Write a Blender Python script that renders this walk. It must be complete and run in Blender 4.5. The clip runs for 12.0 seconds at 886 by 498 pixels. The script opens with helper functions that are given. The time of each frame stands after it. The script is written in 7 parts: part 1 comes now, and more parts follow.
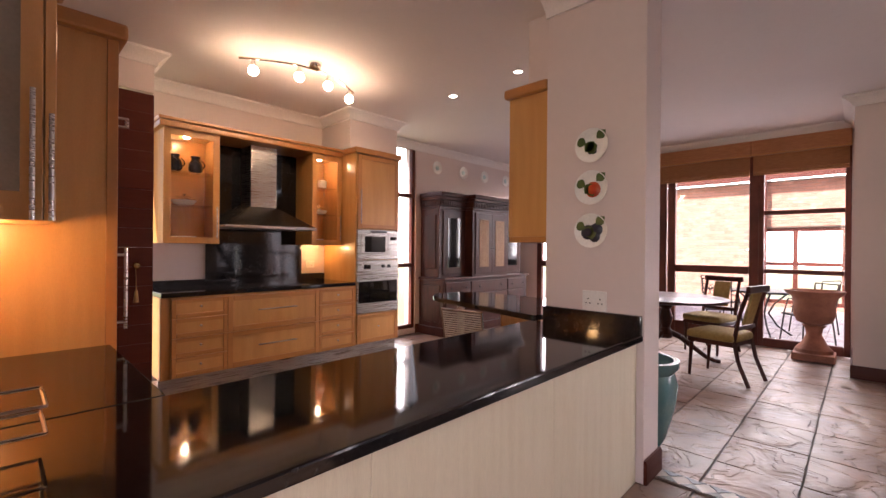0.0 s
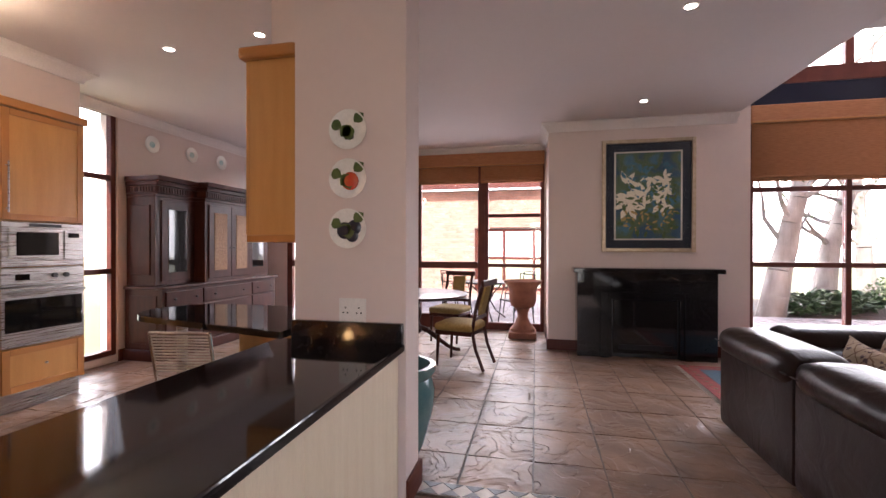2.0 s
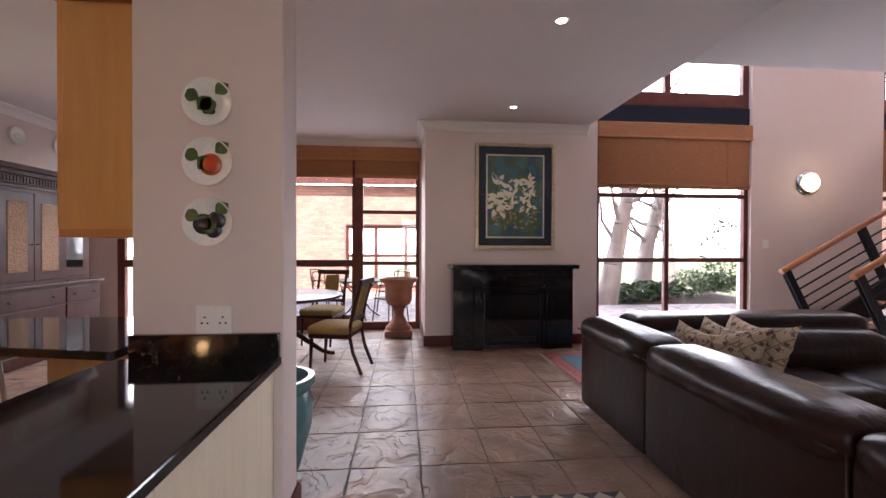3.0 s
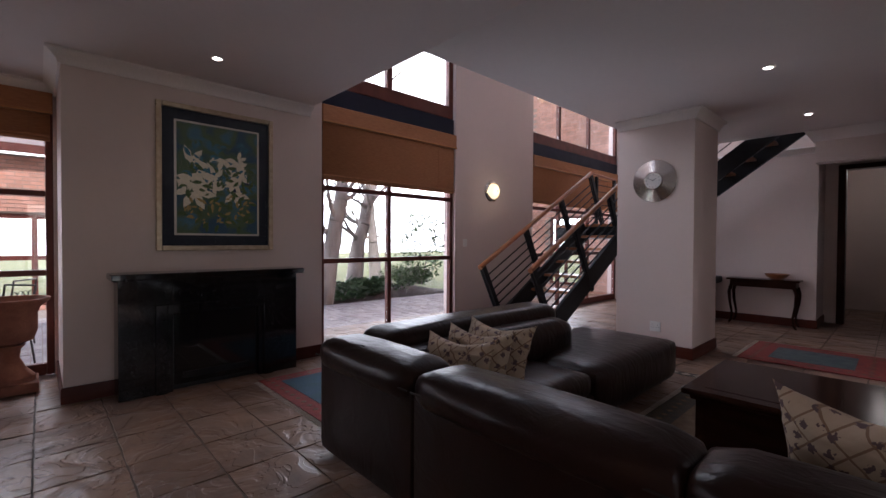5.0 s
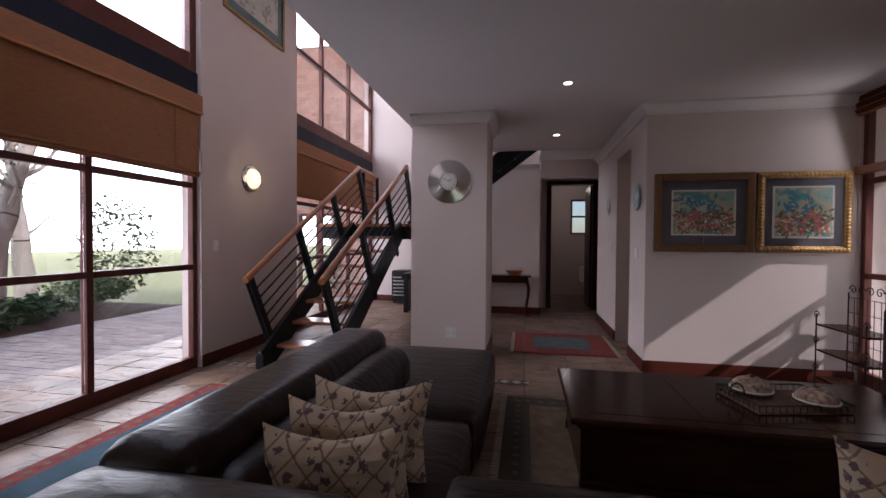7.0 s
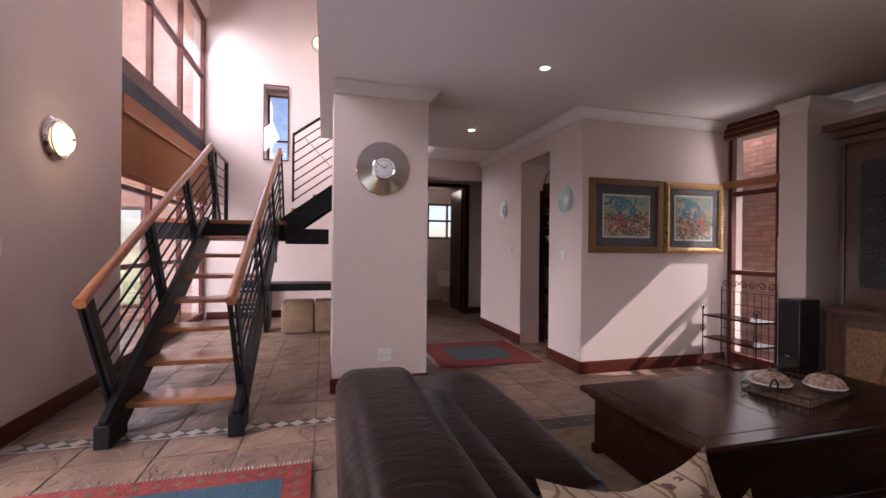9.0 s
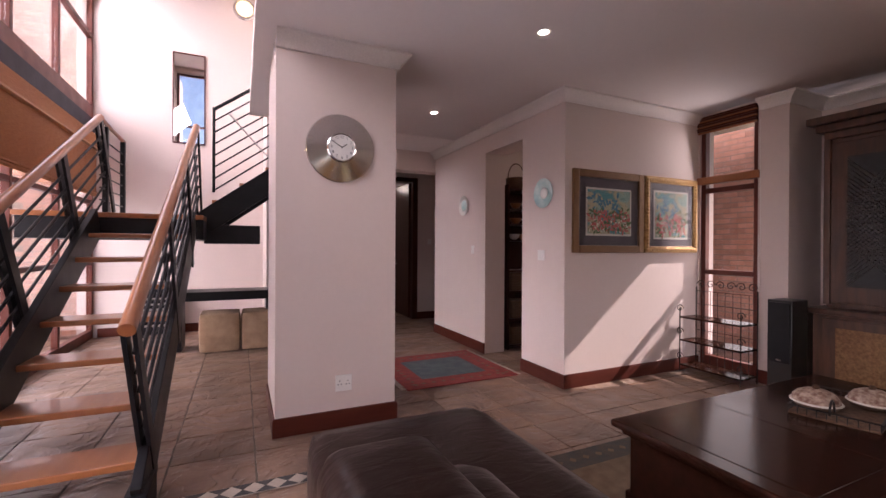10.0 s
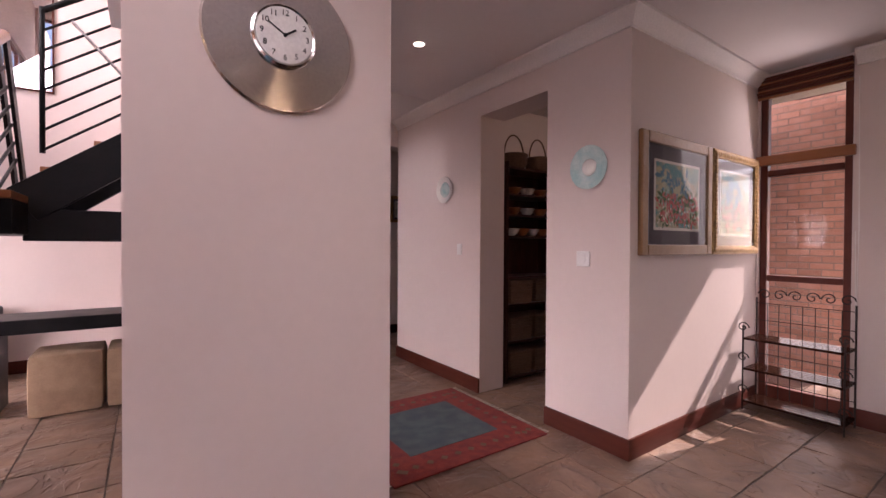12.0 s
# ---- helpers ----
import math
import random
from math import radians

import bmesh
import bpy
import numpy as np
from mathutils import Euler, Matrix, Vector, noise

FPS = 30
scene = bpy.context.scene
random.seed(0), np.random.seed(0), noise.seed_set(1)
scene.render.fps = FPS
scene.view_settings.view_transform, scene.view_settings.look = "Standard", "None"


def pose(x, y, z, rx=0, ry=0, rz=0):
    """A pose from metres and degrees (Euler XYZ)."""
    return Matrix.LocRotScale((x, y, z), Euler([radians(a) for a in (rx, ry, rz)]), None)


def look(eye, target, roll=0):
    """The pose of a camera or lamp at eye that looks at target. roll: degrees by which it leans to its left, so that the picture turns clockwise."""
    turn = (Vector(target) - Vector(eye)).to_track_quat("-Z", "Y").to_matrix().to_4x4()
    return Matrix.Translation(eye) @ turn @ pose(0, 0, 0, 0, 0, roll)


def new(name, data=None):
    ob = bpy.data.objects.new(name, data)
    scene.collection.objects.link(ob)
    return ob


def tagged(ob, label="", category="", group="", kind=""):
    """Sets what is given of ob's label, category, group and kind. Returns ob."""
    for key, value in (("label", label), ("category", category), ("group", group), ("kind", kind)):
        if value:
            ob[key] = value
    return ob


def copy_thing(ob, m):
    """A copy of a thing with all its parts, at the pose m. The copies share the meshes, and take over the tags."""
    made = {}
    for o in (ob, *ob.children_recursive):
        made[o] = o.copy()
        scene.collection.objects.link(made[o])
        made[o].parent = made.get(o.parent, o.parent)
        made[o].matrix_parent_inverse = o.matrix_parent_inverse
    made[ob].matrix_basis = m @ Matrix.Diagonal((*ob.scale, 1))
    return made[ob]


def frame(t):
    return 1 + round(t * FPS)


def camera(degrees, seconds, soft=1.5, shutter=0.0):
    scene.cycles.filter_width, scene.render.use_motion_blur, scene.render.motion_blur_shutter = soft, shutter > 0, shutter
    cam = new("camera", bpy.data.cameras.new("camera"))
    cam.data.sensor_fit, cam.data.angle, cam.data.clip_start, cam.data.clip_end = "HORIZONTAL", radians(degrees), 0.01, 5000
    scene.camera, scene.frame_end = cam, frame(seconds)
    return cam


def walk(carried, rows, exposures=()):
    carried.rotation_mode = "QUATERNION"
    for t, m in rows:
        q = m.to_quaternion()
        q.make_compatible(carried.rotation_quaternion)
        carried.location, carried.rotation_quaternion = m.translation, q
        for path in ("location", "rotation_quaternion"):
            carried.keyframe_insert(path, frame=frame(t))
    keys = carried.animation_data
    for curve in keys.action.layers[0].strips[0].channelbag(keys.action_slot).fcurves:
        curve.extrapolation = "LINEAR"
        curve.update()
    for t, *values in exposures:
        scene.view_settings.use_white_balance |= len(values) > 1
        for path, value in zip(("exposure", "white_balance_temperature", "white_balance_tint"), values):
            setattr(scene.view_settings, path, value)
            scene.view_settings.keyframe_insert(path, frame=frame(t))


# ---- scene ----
cam = camera(91.6, 12.0)
PATH = [
    (0, (0.346, 0.336, 1.314), (1.782, 1.729, 1.311), 0.5),
    (0.5, (0.449, 0.367, 1.326), (2.045, 1.572, 1.321), 0.3),
    (1, (0.585, 0.427, 1.329), (2.333, 1.399, 1.324), 0.1),
    (1.5, (0.703, 0.485, 1.334), (2.572, 1.197, 1.329), 0.0),
    (2, (0.75, 0.555, 1.334), (2.705, 0.975, 1.325), 0.1),
    (2.5, (0.776, 0.628, 1.342), (2.773, 0.735, 1.325), 0.1),
    (3, (0.898, 0.67, 1.334), (2.889, 0.488, 1.314), 0.2),
    (3.2, (0.971, 0.679, 1.329), (2.949, 0.378, 1.318), 0.2),
    (4.8, (1.667, 0.579, 1.357), (3.217, -0.684, 1.334), 0.3),
    (5, (1.775, 0.525, 1.373), (3.235, -0.842, 1.34), 0.3),
    (5.5, (2.059, 0.402, 1.397), (3.263, -1.194, 1.36), 0.4),
    (6, (2.338, 0.309, 1.426), (3.27, -1.46, 1.384), 0.5),
    (6.5, (2.668, 0.215, 1.419), (3.308, -1.679, 1.381), 0.3),
    (7, (3.005, 0.024, 1.448), (3.377, -1.94, 1.406), 0.4),
    (7.5, (3.388, -0.192, 1.461), (3.479, -2.189, 1.418), 0.4),
    (8.5, (4.34, -0.5, 1.42), (4.05, -2.47, 1.395), 0.45),
    (9.3, (4.464, -1.127, 1.37), (3.812, -3.018, 1.368), 0.5),
    (9.5, (4.503, -1.297, 1.38), (3.795, -3.168, 1.374), 0.4),
    (10, (4.58, -1.713, 1.386), (3.734, -3.525, 1.379), 0.3),
    (10.5, (4.606, -2.124, 1.394), (3.65, -3.88, 1.386), 0.3),
    (11, (4.504, -2.561, 1.415), (3.485, -4.282, 1.393), 0.3),
    (11.5, (4.425, -3.015, 1.424), (3.36, -4.708, 1.401), 0.1),
    (12, (4.298, -3.426, 1.409), (3.164, -5.073, 1.387), 0.3),
]
EXPOSURES = [(0.0, 1.25, 6500, 26), (2.5, 1.25, 6050, 20), (4.8, -0.2, 5750, 18), (6.5, -0.25, 5750, 18), (7.6, 0.0, 5850, 20), (9.4, 0.7, 6350, 28), (12.0, 0.8, 6650, 35)]
walk(cam, [(t, look(eye, target, roll)) for t, eye, target, roll in PATH], EXPOSURES)

# ---- world, sun ----
SUN_DIR = Vector((1.0, -0.26, -0.80)).normalized()
world = bpy.data.worlds.new("sky")
world.use_nodes = True
scene.world = world
sky = world.node_tree.nodes.new("ShaderNodeTexSky")
sky.sky_type, sky.sun_disc = "NISHITA", False
sky.sun_elevation = math.asin(-SUN_DIR.z)
sky.sun_rotation = math.atan2(-SUN_DIR.x, -SUN_DIR.y)
back = world.node_tree.nodes["Background"]
world.node_tree.links.new(sky.outputs[0], back.inputs[0])
back.inputs[1].default_value = 0.15
sun = new("sun", bpy.data.lights.new("sun", "SUN"))
sun.data.energy, sun.data.angle, sun.data.color = 5.0, radians(0.5), (1.0, 0.93, 0.82)
sun.matrix_world = look((0, 0, 20), Vector((0, 0, 20)) + SUN_DIR)


def area(name, eye, target, w, h, watts, colour=(1, 1, 1)):
    d = bpy.data.lights.new(name, "AREA")
    d.shape, d.size, d.size_y, d.energy, d.color = "RECTANGLE", w, h, watts, colour
    ob = new(name, d)
    ob.matrix_world = look(eye, target)
    return ob


def bulb(name, place, watts, colour, radius=0.03, cone=None, target=None):
    d = bpy.data.lights.new(name, "SPOT" if cone else "POINT")
    d.energy, d.color, d.shadow_soft_size = watts, colour, radius
    ob = new(name, d)
    if cone:
        d.spot_size, d.spot_blend = radians(cone), 0.6
        ob.matrix_world = look(place, target)
    else:
        ob.location = place
    return ob


# sky light in the openings
area("sky_window_garden", (6.78, -3.1, 1.7), (0, -3.1, 0.6), 2.1, 3.2, 28, (0.93, 0.96, 1.0))
area("sky_window_garden_upper", (6.78, -3.1, 4.6), (3, -3.1, 0.6), 2.1, 2.0, 36, (0.93, 0.96, 1.0))
area("sky_window_stair", (6.78, -8.0, 1.6), (0, -8.0, 0.6), 3.4, 3.0, 38, (0.95, 0.97, 1.0))
area("sky_window_stair_upper", (6.78, -8.0, 4.6), (3, -8.0, 2.6), 3.4, 2.0, 62, (0.95, 0.97, 1.0))
area("sky_doors_dining", (7.85, 2.6, 1.3), (0, 2.6, 0.3), 4.2, 2.2, 17, (0.95, 0.97, 1.0))
area("sky_window_kitchen", (4.4, 5.36, 1.5), (4.4, 0, 0.6), 0.8, 2.4, 2.0, (0.95, 0.97, 1.0))
# fill from an assumed entry window behind the camera, for the peninsula panel
area("sky_window_entry", (-1.0, 0.0, 1.3), (4, 0.3, 0.6), 1.5, 1.9, 13, (1.0, 0.96, 0.9))
area("sky_window_west", (-0.42, -4.66, 1.5), (4, -4.66, 0.4), 0.6, 2.6, 6, (1.0, 0.96, 0.9))

# ---- materials ----
def nodes(name):
    m = bpy.data.materials.new(name)
    m.use_nodes = True
    nt = m.node_tree
    return m, nt, nt.nodes["Principled BSDF"], nt.links.new


def mat(name, base, rough=0.5, metal=0.0, second=None, scale=6.0, amount=0.5, fine=80.0, bump=0.05, stretch=(1, 1, 1), each=0.0, coat=0.0, spec=0.5, contrast=(0.35, 0.65), grain=0.13):
    """Two colours mixed by a coarse noise and a fine grain, with bump and some change of gloss; each: change from piece to piece."""
    m, nt, p, link = nodes(name)
    N = nt.nodes.new
    tc, mp = N("ShaderNodeTexCoord"), N("ShaderNodeMapping")
    mp.inputs["Scale"].default_value = stretch
    geo = N("ShaderNodeNewGeometry")
    link(geo.outputs["Position"], mp.inputs[0])
    n1, n2 = N("ShaderNodeTexNoise"), N("ShaderNodeTexNoise")
    n1.inputs["Scale"].default_value, n2.inputs["Scale"].default_value = scale, fine
    n1.inputs["Detail"].default_value, n2.inputs["Detail"].default_value = 5, 3
    link(mp.outputs[0], n1.inputs["Vector"]), link(mp.outputs[0], n2.inputs["Vector"])
    ramp = N("ShaderNodeMapRange")
    ramp.inputs[1].default_value, ramp.inputs[2].default_value = contrast
    link(n1.outputs[0], ramp.inputs[0])
    mix = N("ShaderNodeMix")
    mix.data_type = "RGBA"
    second = second or tuple(c * 0.8 for c in base)
    mix.inputs[6].default_value, mix.inputs[7].default_value = (*base, 1), (*second, 1)
    k = N("ShaderNodeMath")
    k.operation = "MULTIPLY"
    k.inputs[1].default_value = amount
    link(ramp.outputs[0], k.inputs[0]), link(k.outputs[0], mix.inputs[0])
    g = N("ShaderNodeMapRange")
    g.inputs[3].default_value, g.inputs[4].default_value = 1 - grain, 1 + grain
    link(n2.outputs[0], g.inputs[0])
    hsv = N("ShaderNodeHueSaturation")
    link(mix.outputs[2], hsv.inputs["Color"])
    if each:
        info, e, mul = N("ShaderNodeObjectInfo"), N("ShaderNodeMapRange"), N("ShaderNodeMath")
        isl, add = N("ShaderNodeNewGeometry"), N("ShaderNodeMath")
        add.operation = "ADD"
        link(info.outputs["Random"], add.inputs[0]), link(isl.outputs["Random Per Island"], add.inputs[1])
        fr = N("ShaderNodeMath")
        fr.operation = "FRACT"
        link(add.outputs[0], fr.inputs[0])
        e.inputs[3].default_value, e.inputs[4].default_value = 1 - each, 1 + each
        link(fr.outputs[0], e.inputs[0])
        mul.operation = "MULTIPLY"
        link(g.outputs[0], mul.inputs[0]), link(e.outputs[0], mul.inputs[1]), link(mul.outputs[0], hsv.inputs["Value"])
    else:
        link(g.outputs[0], hsv.inputs["Value"])
    link(hsv.outputs[0], p.inputs["Base Color"])
    r = N("ShaderNodeMapRange")
    r.inputs[3].default_value, r.inputs[4].default_value = max(0.02, rough * 0.8), min(1, rough * 1.2)
    link(n1.outputs[0], r.inputs[0]), link(r.outputs[0], p.inputs["Roughness"])
    p.inputs["Metallic"].default_value = metal
    p.inputs["Coat Weight"].default_value = coat
    p.inputs["Coat Roughness"].default_value = 0.08
    p.inputs["Specular IOR Level"].default_value = spec
    if bump:
        b = N("ShaderNodeBump")
        b.inputs["Strength"].default_value, b.inputs["Distance"].default_value = min(1, bump * 4), 0.01
        add2 = N("ShaderNodeMath")
        add2.operation = "ADD"
        link(n1.outputs[0], add2.inputs[0]), link(n2.outputs[0], add2.inputs[1]), link(add2.outputs[0], b.inputs["Height"])
        link(b.outputs[0], p.inputs["Normal"])
    return m


def glow(name, colour, strength):
    m, nt, p, link = nodes(name)
    p.inputs["Base Color"].default_value = (*colour, 1)
    p.inputs["Emission Color"].default_value, p.inputs["Emission Strength"].default_value = (*colour, 1), strength
    return m


def glass(name, tint=(1, 1, 1), rough=0.0, weight=1.0):
    m, nt, p, link = nodes(name)
    out = nt.nodes["Material Output"]
    t, g, mx, fr = (nt.nodes.new("ShaderNode" + k) for k in ("BsdfTransparent", "BsdfGlossy", "MixShader", "LayerWeight"))
    t.inputs[0].default_value = (*tint, 1)
    g.inputs["Roughness"].default_value = rough
    fr.inputs[0].default_value = 0.5
    pw = nt.nodes.new("ShaderNodeMath")
    pw.operation = "POWER"
    pw.inputs[1].default_value = 4.5
    ad = nt.nodes.new("ShaderNodeMath")
    ad.operation = "ADD"
    ad.inputs[1].default_value = 0.035
    link(fr.outputs["Facing"], pw.inputs[0]), link(pw.outputs[0], ad.inputs[0])
    k = nt.nodes.new("ShaderNodeMath")
    k.operation = "MULTIPLY"
    k.inputs[1].default_value = weight
    link(ad.outputs[0], k.inputs[0]), link(k.outputs[0], mx.inputs[0]), link(t.outputs[0], mx.inputs[1]), link(g.outputs[0], mx.inputs[2]), link(mx.outputs[0], out.inputs[0])
    return m


M_WALL = mat("wall_paint", (0.66, 0.555, 0.515), 0.75, scale=1.5, amount=0.25, fine=25, bump=0.003, grain=0.025, second=(0.61, 0.51, 0.475))
M_CEIL = mat("ceiling_paint", (0.72, 0.66, 0.64), 0.9, scale=1.2, amount=0.3, fine=25, bump=0.004, grain=0.025, second=(0.67, 0.61, 0.59))
M_TRIM = mat("cornice_paint", (0.76, 0.71, 0.68), 0.6, scale=2, amount=0.2, bump=0.01)
M_BASE = mat("red_timber", (0.085, 0.02, 0.012), 0.42, scale=4, stretch=(1, 1, 8), second=(0.07, 0.015, 0.010), amount=0.7, bump=0.01, coat=0.0, spec=0.15)
M_FRAME = mat("window_timber", (0.13, 0.032, 0.02), 0.45, scale=5, second=(0.075, 0.018, 0.012), amount=0.7, bump=0.01, coat=0.0, spec=0.3)
M_SLATE = mat("riven_stone", (0.28, 0.175, 0.12), 0.38, scale=3.0, fine=28, second=(0.165, 0.11, 0.085), amount=0.9, bump=0.03, each=0.16, spec=0.32)


def riven(m):
    """Flaky ledges for split stone."""
    nt = m.node_tree
    p = nt.nodes["Principled BSDF"]
    N, link = nt.nodes.new, nt.links.new
    geo, n, r, b = N("ShaderNodeNewGeometry"), N("ShaderNodeTexNoise"), N("ShaderNodeValToRGB"), N("ShaderNodeBump")
    n.inputs["Scale"].default_value, n.inputs["Detail"].default_value, n.inputs["Distortion"].default_value = 3.2, 3, 0.8
    link(geo.outputs["Position"], n.inputs["Vector"])
    r.color_ramp.interpolation = "LINEAR"
    for k, (at, v) in enumerate(((0.30, 0.0), (0.42, 0.30), (0.435, 0.55), (0.55, 0.70), (0.563, 0.95), (0.7, 1.0))):
        e = r.color_ramp.elements[k] if k < 2 else r.color_ramp.elements.new(at)
        e.position, e.color = at, (v, v, v, 1)
    link(n.outputs[0], r.inputs[0])
    b.inputs["Strength"].default_value, b.inputs["Distance"].default_value = 1.0, 0.02
    link(r.outputs[0], b.inputs["Height"])
    old = p.inputs["Normal"].links[0].from_socket
    link(old, b.inputs["Normal"]), link(b.outputs[0], p.inputs["Normal"])


riven(M_SLATE)
M_GROUT = mat("grout", (0.16, 0.13, 0.11), 0.9, scale=9, bump=0.05)
M_MAPLE = mat("maple", (0.57, 0.29, 0.09), 0.34, scale=3, stretch=(6, 6, 0.7), second=(0.48, 0.225, 0.06), amount=0.6, fine=90, bump=0.008, coat=0.25)
M_MAPLE_EDGE = mat("maple_trim", (0.45, 0.19, 0.05), 0.34, scale=4, stretch=(1, 1, 4), second=(0.40, 0.18, 0.05), amount=0.6, bump=0.008, coat=0.25)
M_CREAM = mat("cream_panel", (0.74, 0.65, 0.49), 0.45, scale=3, stretch=(7, 7, 0.5), second=(0.68, 0.58, 0.42), amount=0.7, bump=0.008)
M_GRANITE = mat("black_granite", (0.006, 0.006, 0.007), 0.06, scale=60, fine=260, second=(0.035, 0.033, 0.032), amount=0.6, bump=0.0, contrast=(0.5, 0.75))
M_STEEL = mat("brushed_steel", (0.46, 0.44, 0.42), 0.28, 1.0, scale=3, stretch=(1, 1, 60), second=(0.42, 0.40, 0.38), amount=0.25, fine=160, bump=0.0, grain=0.03)
M_CHROME = mat("polished_metal", (0.72, 0.70, 0.67), 0.14, 1.0, scale=3, second=(0.62, 0.60, 0.58), amount=0.4, bump=0.004)
M_BLACKGLASS = mat("black_glass", (0.01, 0.01, 0.01), 0.05, scale=2, bump=0)
M_MAHOG = mat("mahogany", (0.06, 0.018, 0.012), 0.32, scale=4, stretch=(5, 5, 0.8), second=(0.035, 0.011, 0.008), amount=0.8, bump=0.006, coat=0.0, spec=0.12)
M_DARKWOOD = mat("dark_wood", (0.032, 0.011, 0.007), 0.16, scale=3, stretch=(0.8, 6, 6), second=(0.02, 0.008, 0.005), amount=0.8, bump=0.002, coat=0.0, spec=0.1)
M_LEATHER = mat("brown_leather", (0.020, 0.009, 0.007), 0.3, scale=4, fine=90, second=(0.016, 0.009, 0.007), amount=0.5, bump=0.015, spec=0.14)


def creased(m):
    """Soft creases where the hide is pulled over the stuffing."""
    nt = m.node_tree
    p = nt.nodes["Principled BSDF"]
    N, link = nt.nodes.new, nt.links.new
    geo, n, b, mp = N("ShaderNodeNewGeometry"), N("ShaderNodeTexNoise"), N("ShaderNodeBump"), N("ShaderNodeMapping")
    mp.inputs["Scale"].default_value = (1.0, 2.2, 0.8)
    n.inputs["Scale"].default_value, n.inputs["Detail"].default_value, n.inputs["Distortion"].default_value = 5.5, 3, 1.2
    link(geo.outputs["Position"], mp.inputs[0]), link(mp.outputs[0], n.inputs["Vector"])
    b.inputs["Strength"].default_value, b.inputs["Distance"].default_value = 0.22, 0.025
    link(n.outputs[0], b.inputs["Height"])
    link(p.inputs["Normal"].links[0].from_socket, b.inputs["Normal"]), link(b.outputs[0], p.inputs["Normal"])


creased(M_LEATHER)
M_IRON = mat("black_steel", (0.010, 0.010, 0.012), 0.42, 0.0, scale=8, second=(0.016, 0.016, 0.018), amount=0.5, bump=0.02, spec=0.22)
M_WROUGHT = mat("wrought_iron", (0.03, 0.022, 0.02), 0.55, 0.5, scale=20, bump=0.05)
M_HANDRAIL = mat("handrail_timber", (0.34, 0.12, 0.04), 0.34, scale=3, stretch=(6, 1, 6), second=(0.27, 0.09, 0.03), amount=0.7, bump=0.01, coat=0.4)
M_BLIND = mat("woven_blind", (0.42, 0.185, 0.078), 0.8, scale=14, stretch=(1, 1, 10), second=(0.30, 0.125, 0.053), amount=0.7, fine=150, bump=0.12)
M_STEELBLUE = mat("painted_beam", (0.013, 0.016, 0.032), 0.5, scale=6, bump=0.01, spec=0.15)
M_BRICK = mat("brick", (0.56, 0.31, 0.235), 0.85, scale=9, fine=60, second=(0.48, 0.23, 0.15), amount=0.6, bump=0.15, each=0.16)
M_MORTAR = mat("mortar", (0.30, 0.24, 0.20), 0.95, scale=30, bump=0.1)
M_PAVER = mat("paver", (0.42, 0.37, 0.36), 0.85, scale=5, second=(0.33, 0.28, 0.28), amount=0.7, bump=0.1, each=0.15)
M_SOIL = mat("soil", (0.09, 0.06, 0.045), 0.95, scale=10, bump=0.2)
M_GRASS = mat("lawn", (0.16, 0.19, 0.07), 0.9, scale=3, second=(0.25, 0.22, 0.10), amount=0.8, bump=0.2)
M_WHITE = mat("white_plastic", (0.75, 0.73, 0.70), 0.35, scale=4, amount=0.2, bump=0)
M_BLACK = mat("black_plastic", (0.012, 0.012, 0.012), 0.4, scale=10, bump=0.02)
M_GLASS = glass("pane_glass")
M_BULB = glow("lit_bulb", (1.0, 0.80, 0.52), 28)
M_DOWN = glow("lit_downlight", (1.0, 0.90, 0.78), 22)

# ---- mesh helpers ----
def box(bm, x0, x1, y0, y1, z0, z1, bevel=0.0, m=None):
    t = Matrix.Translation(((x0 + x1) / 2, (y0 + y1) / 2, (z0 + z1) / 2)) @ Matrix.Diagonal((abs(x1 - x0), abs(y1 - y0), abs(z1 - z0), 1))
    r = bmesh.ops.create_cube(bm, size=1, matrix=(m @ t) if m else t)
    if bevel:
        es = list({e for v in r["verts"] for e in v.link_edges})
        bmesh.ops.bevel(bm, geom=es, offset=bevel, segments=2, affect="EDGES", profile=0.5, clamp_overlap=True)
    return bm


def rod(bm, a, b, r, n=10, r2=None, caps=True):
    a, b = Vector(a), Vector(b)
    d = b - a
    q = d.to_track_quat("Z", "Y").to_matrix().to_4x4()
    bmesh.ops.create_cone(bm, cap_ends=caps, segments=n, radius1=r, radius2=r if r2 is None else r2, depth=d.length, matrix=Matrix.Translation((a + b) / 2) @ q)
    return bm


def bar(bm, a, b, w, h, up=(0, 0, 1), bevel=0.0):
    """A rectangular bar from a to b; h is measured towards up."""
    a, b = Vector(a), Vector(b)
    z = (b - a).normalized()
    x = Vector(up).cross(z).normalized()
    y = z.cross(x)
    m = Matrix((x, y, z)).transposed().to_4x4()
    m.translation = (a + b) / 2
    return box(bm, -w / 2, w / 2, -h / 2, h / 2, -(b - a).length / 2, (b - a).length / 2, bevel, m)


def lathe(bm, profile, n=24, m=None):
    """profile: rows of (radius, height), turned round z."""
    rings = []
    for r, z in profile:
        ring = [bm.verts.new((m or Matrix()) @ Vector((max(r, 1e-4) * math.cos(2 * math.pi * i / n), max(r, 1e-4) * math.sin(2 * math.pi * i / n), z))) for i in range(n)]
        rings.append(ring)
    for a, b in zip(rings, rings[1:]):
        for i in range(n):
            bm.faces.new((a[i], a[(i + 1) % n], b[(i + 1) % n], b[i]))
    for ring in (rings[0][::-1], rings[-1]):
        bm.faces.new(ring)
    return bm


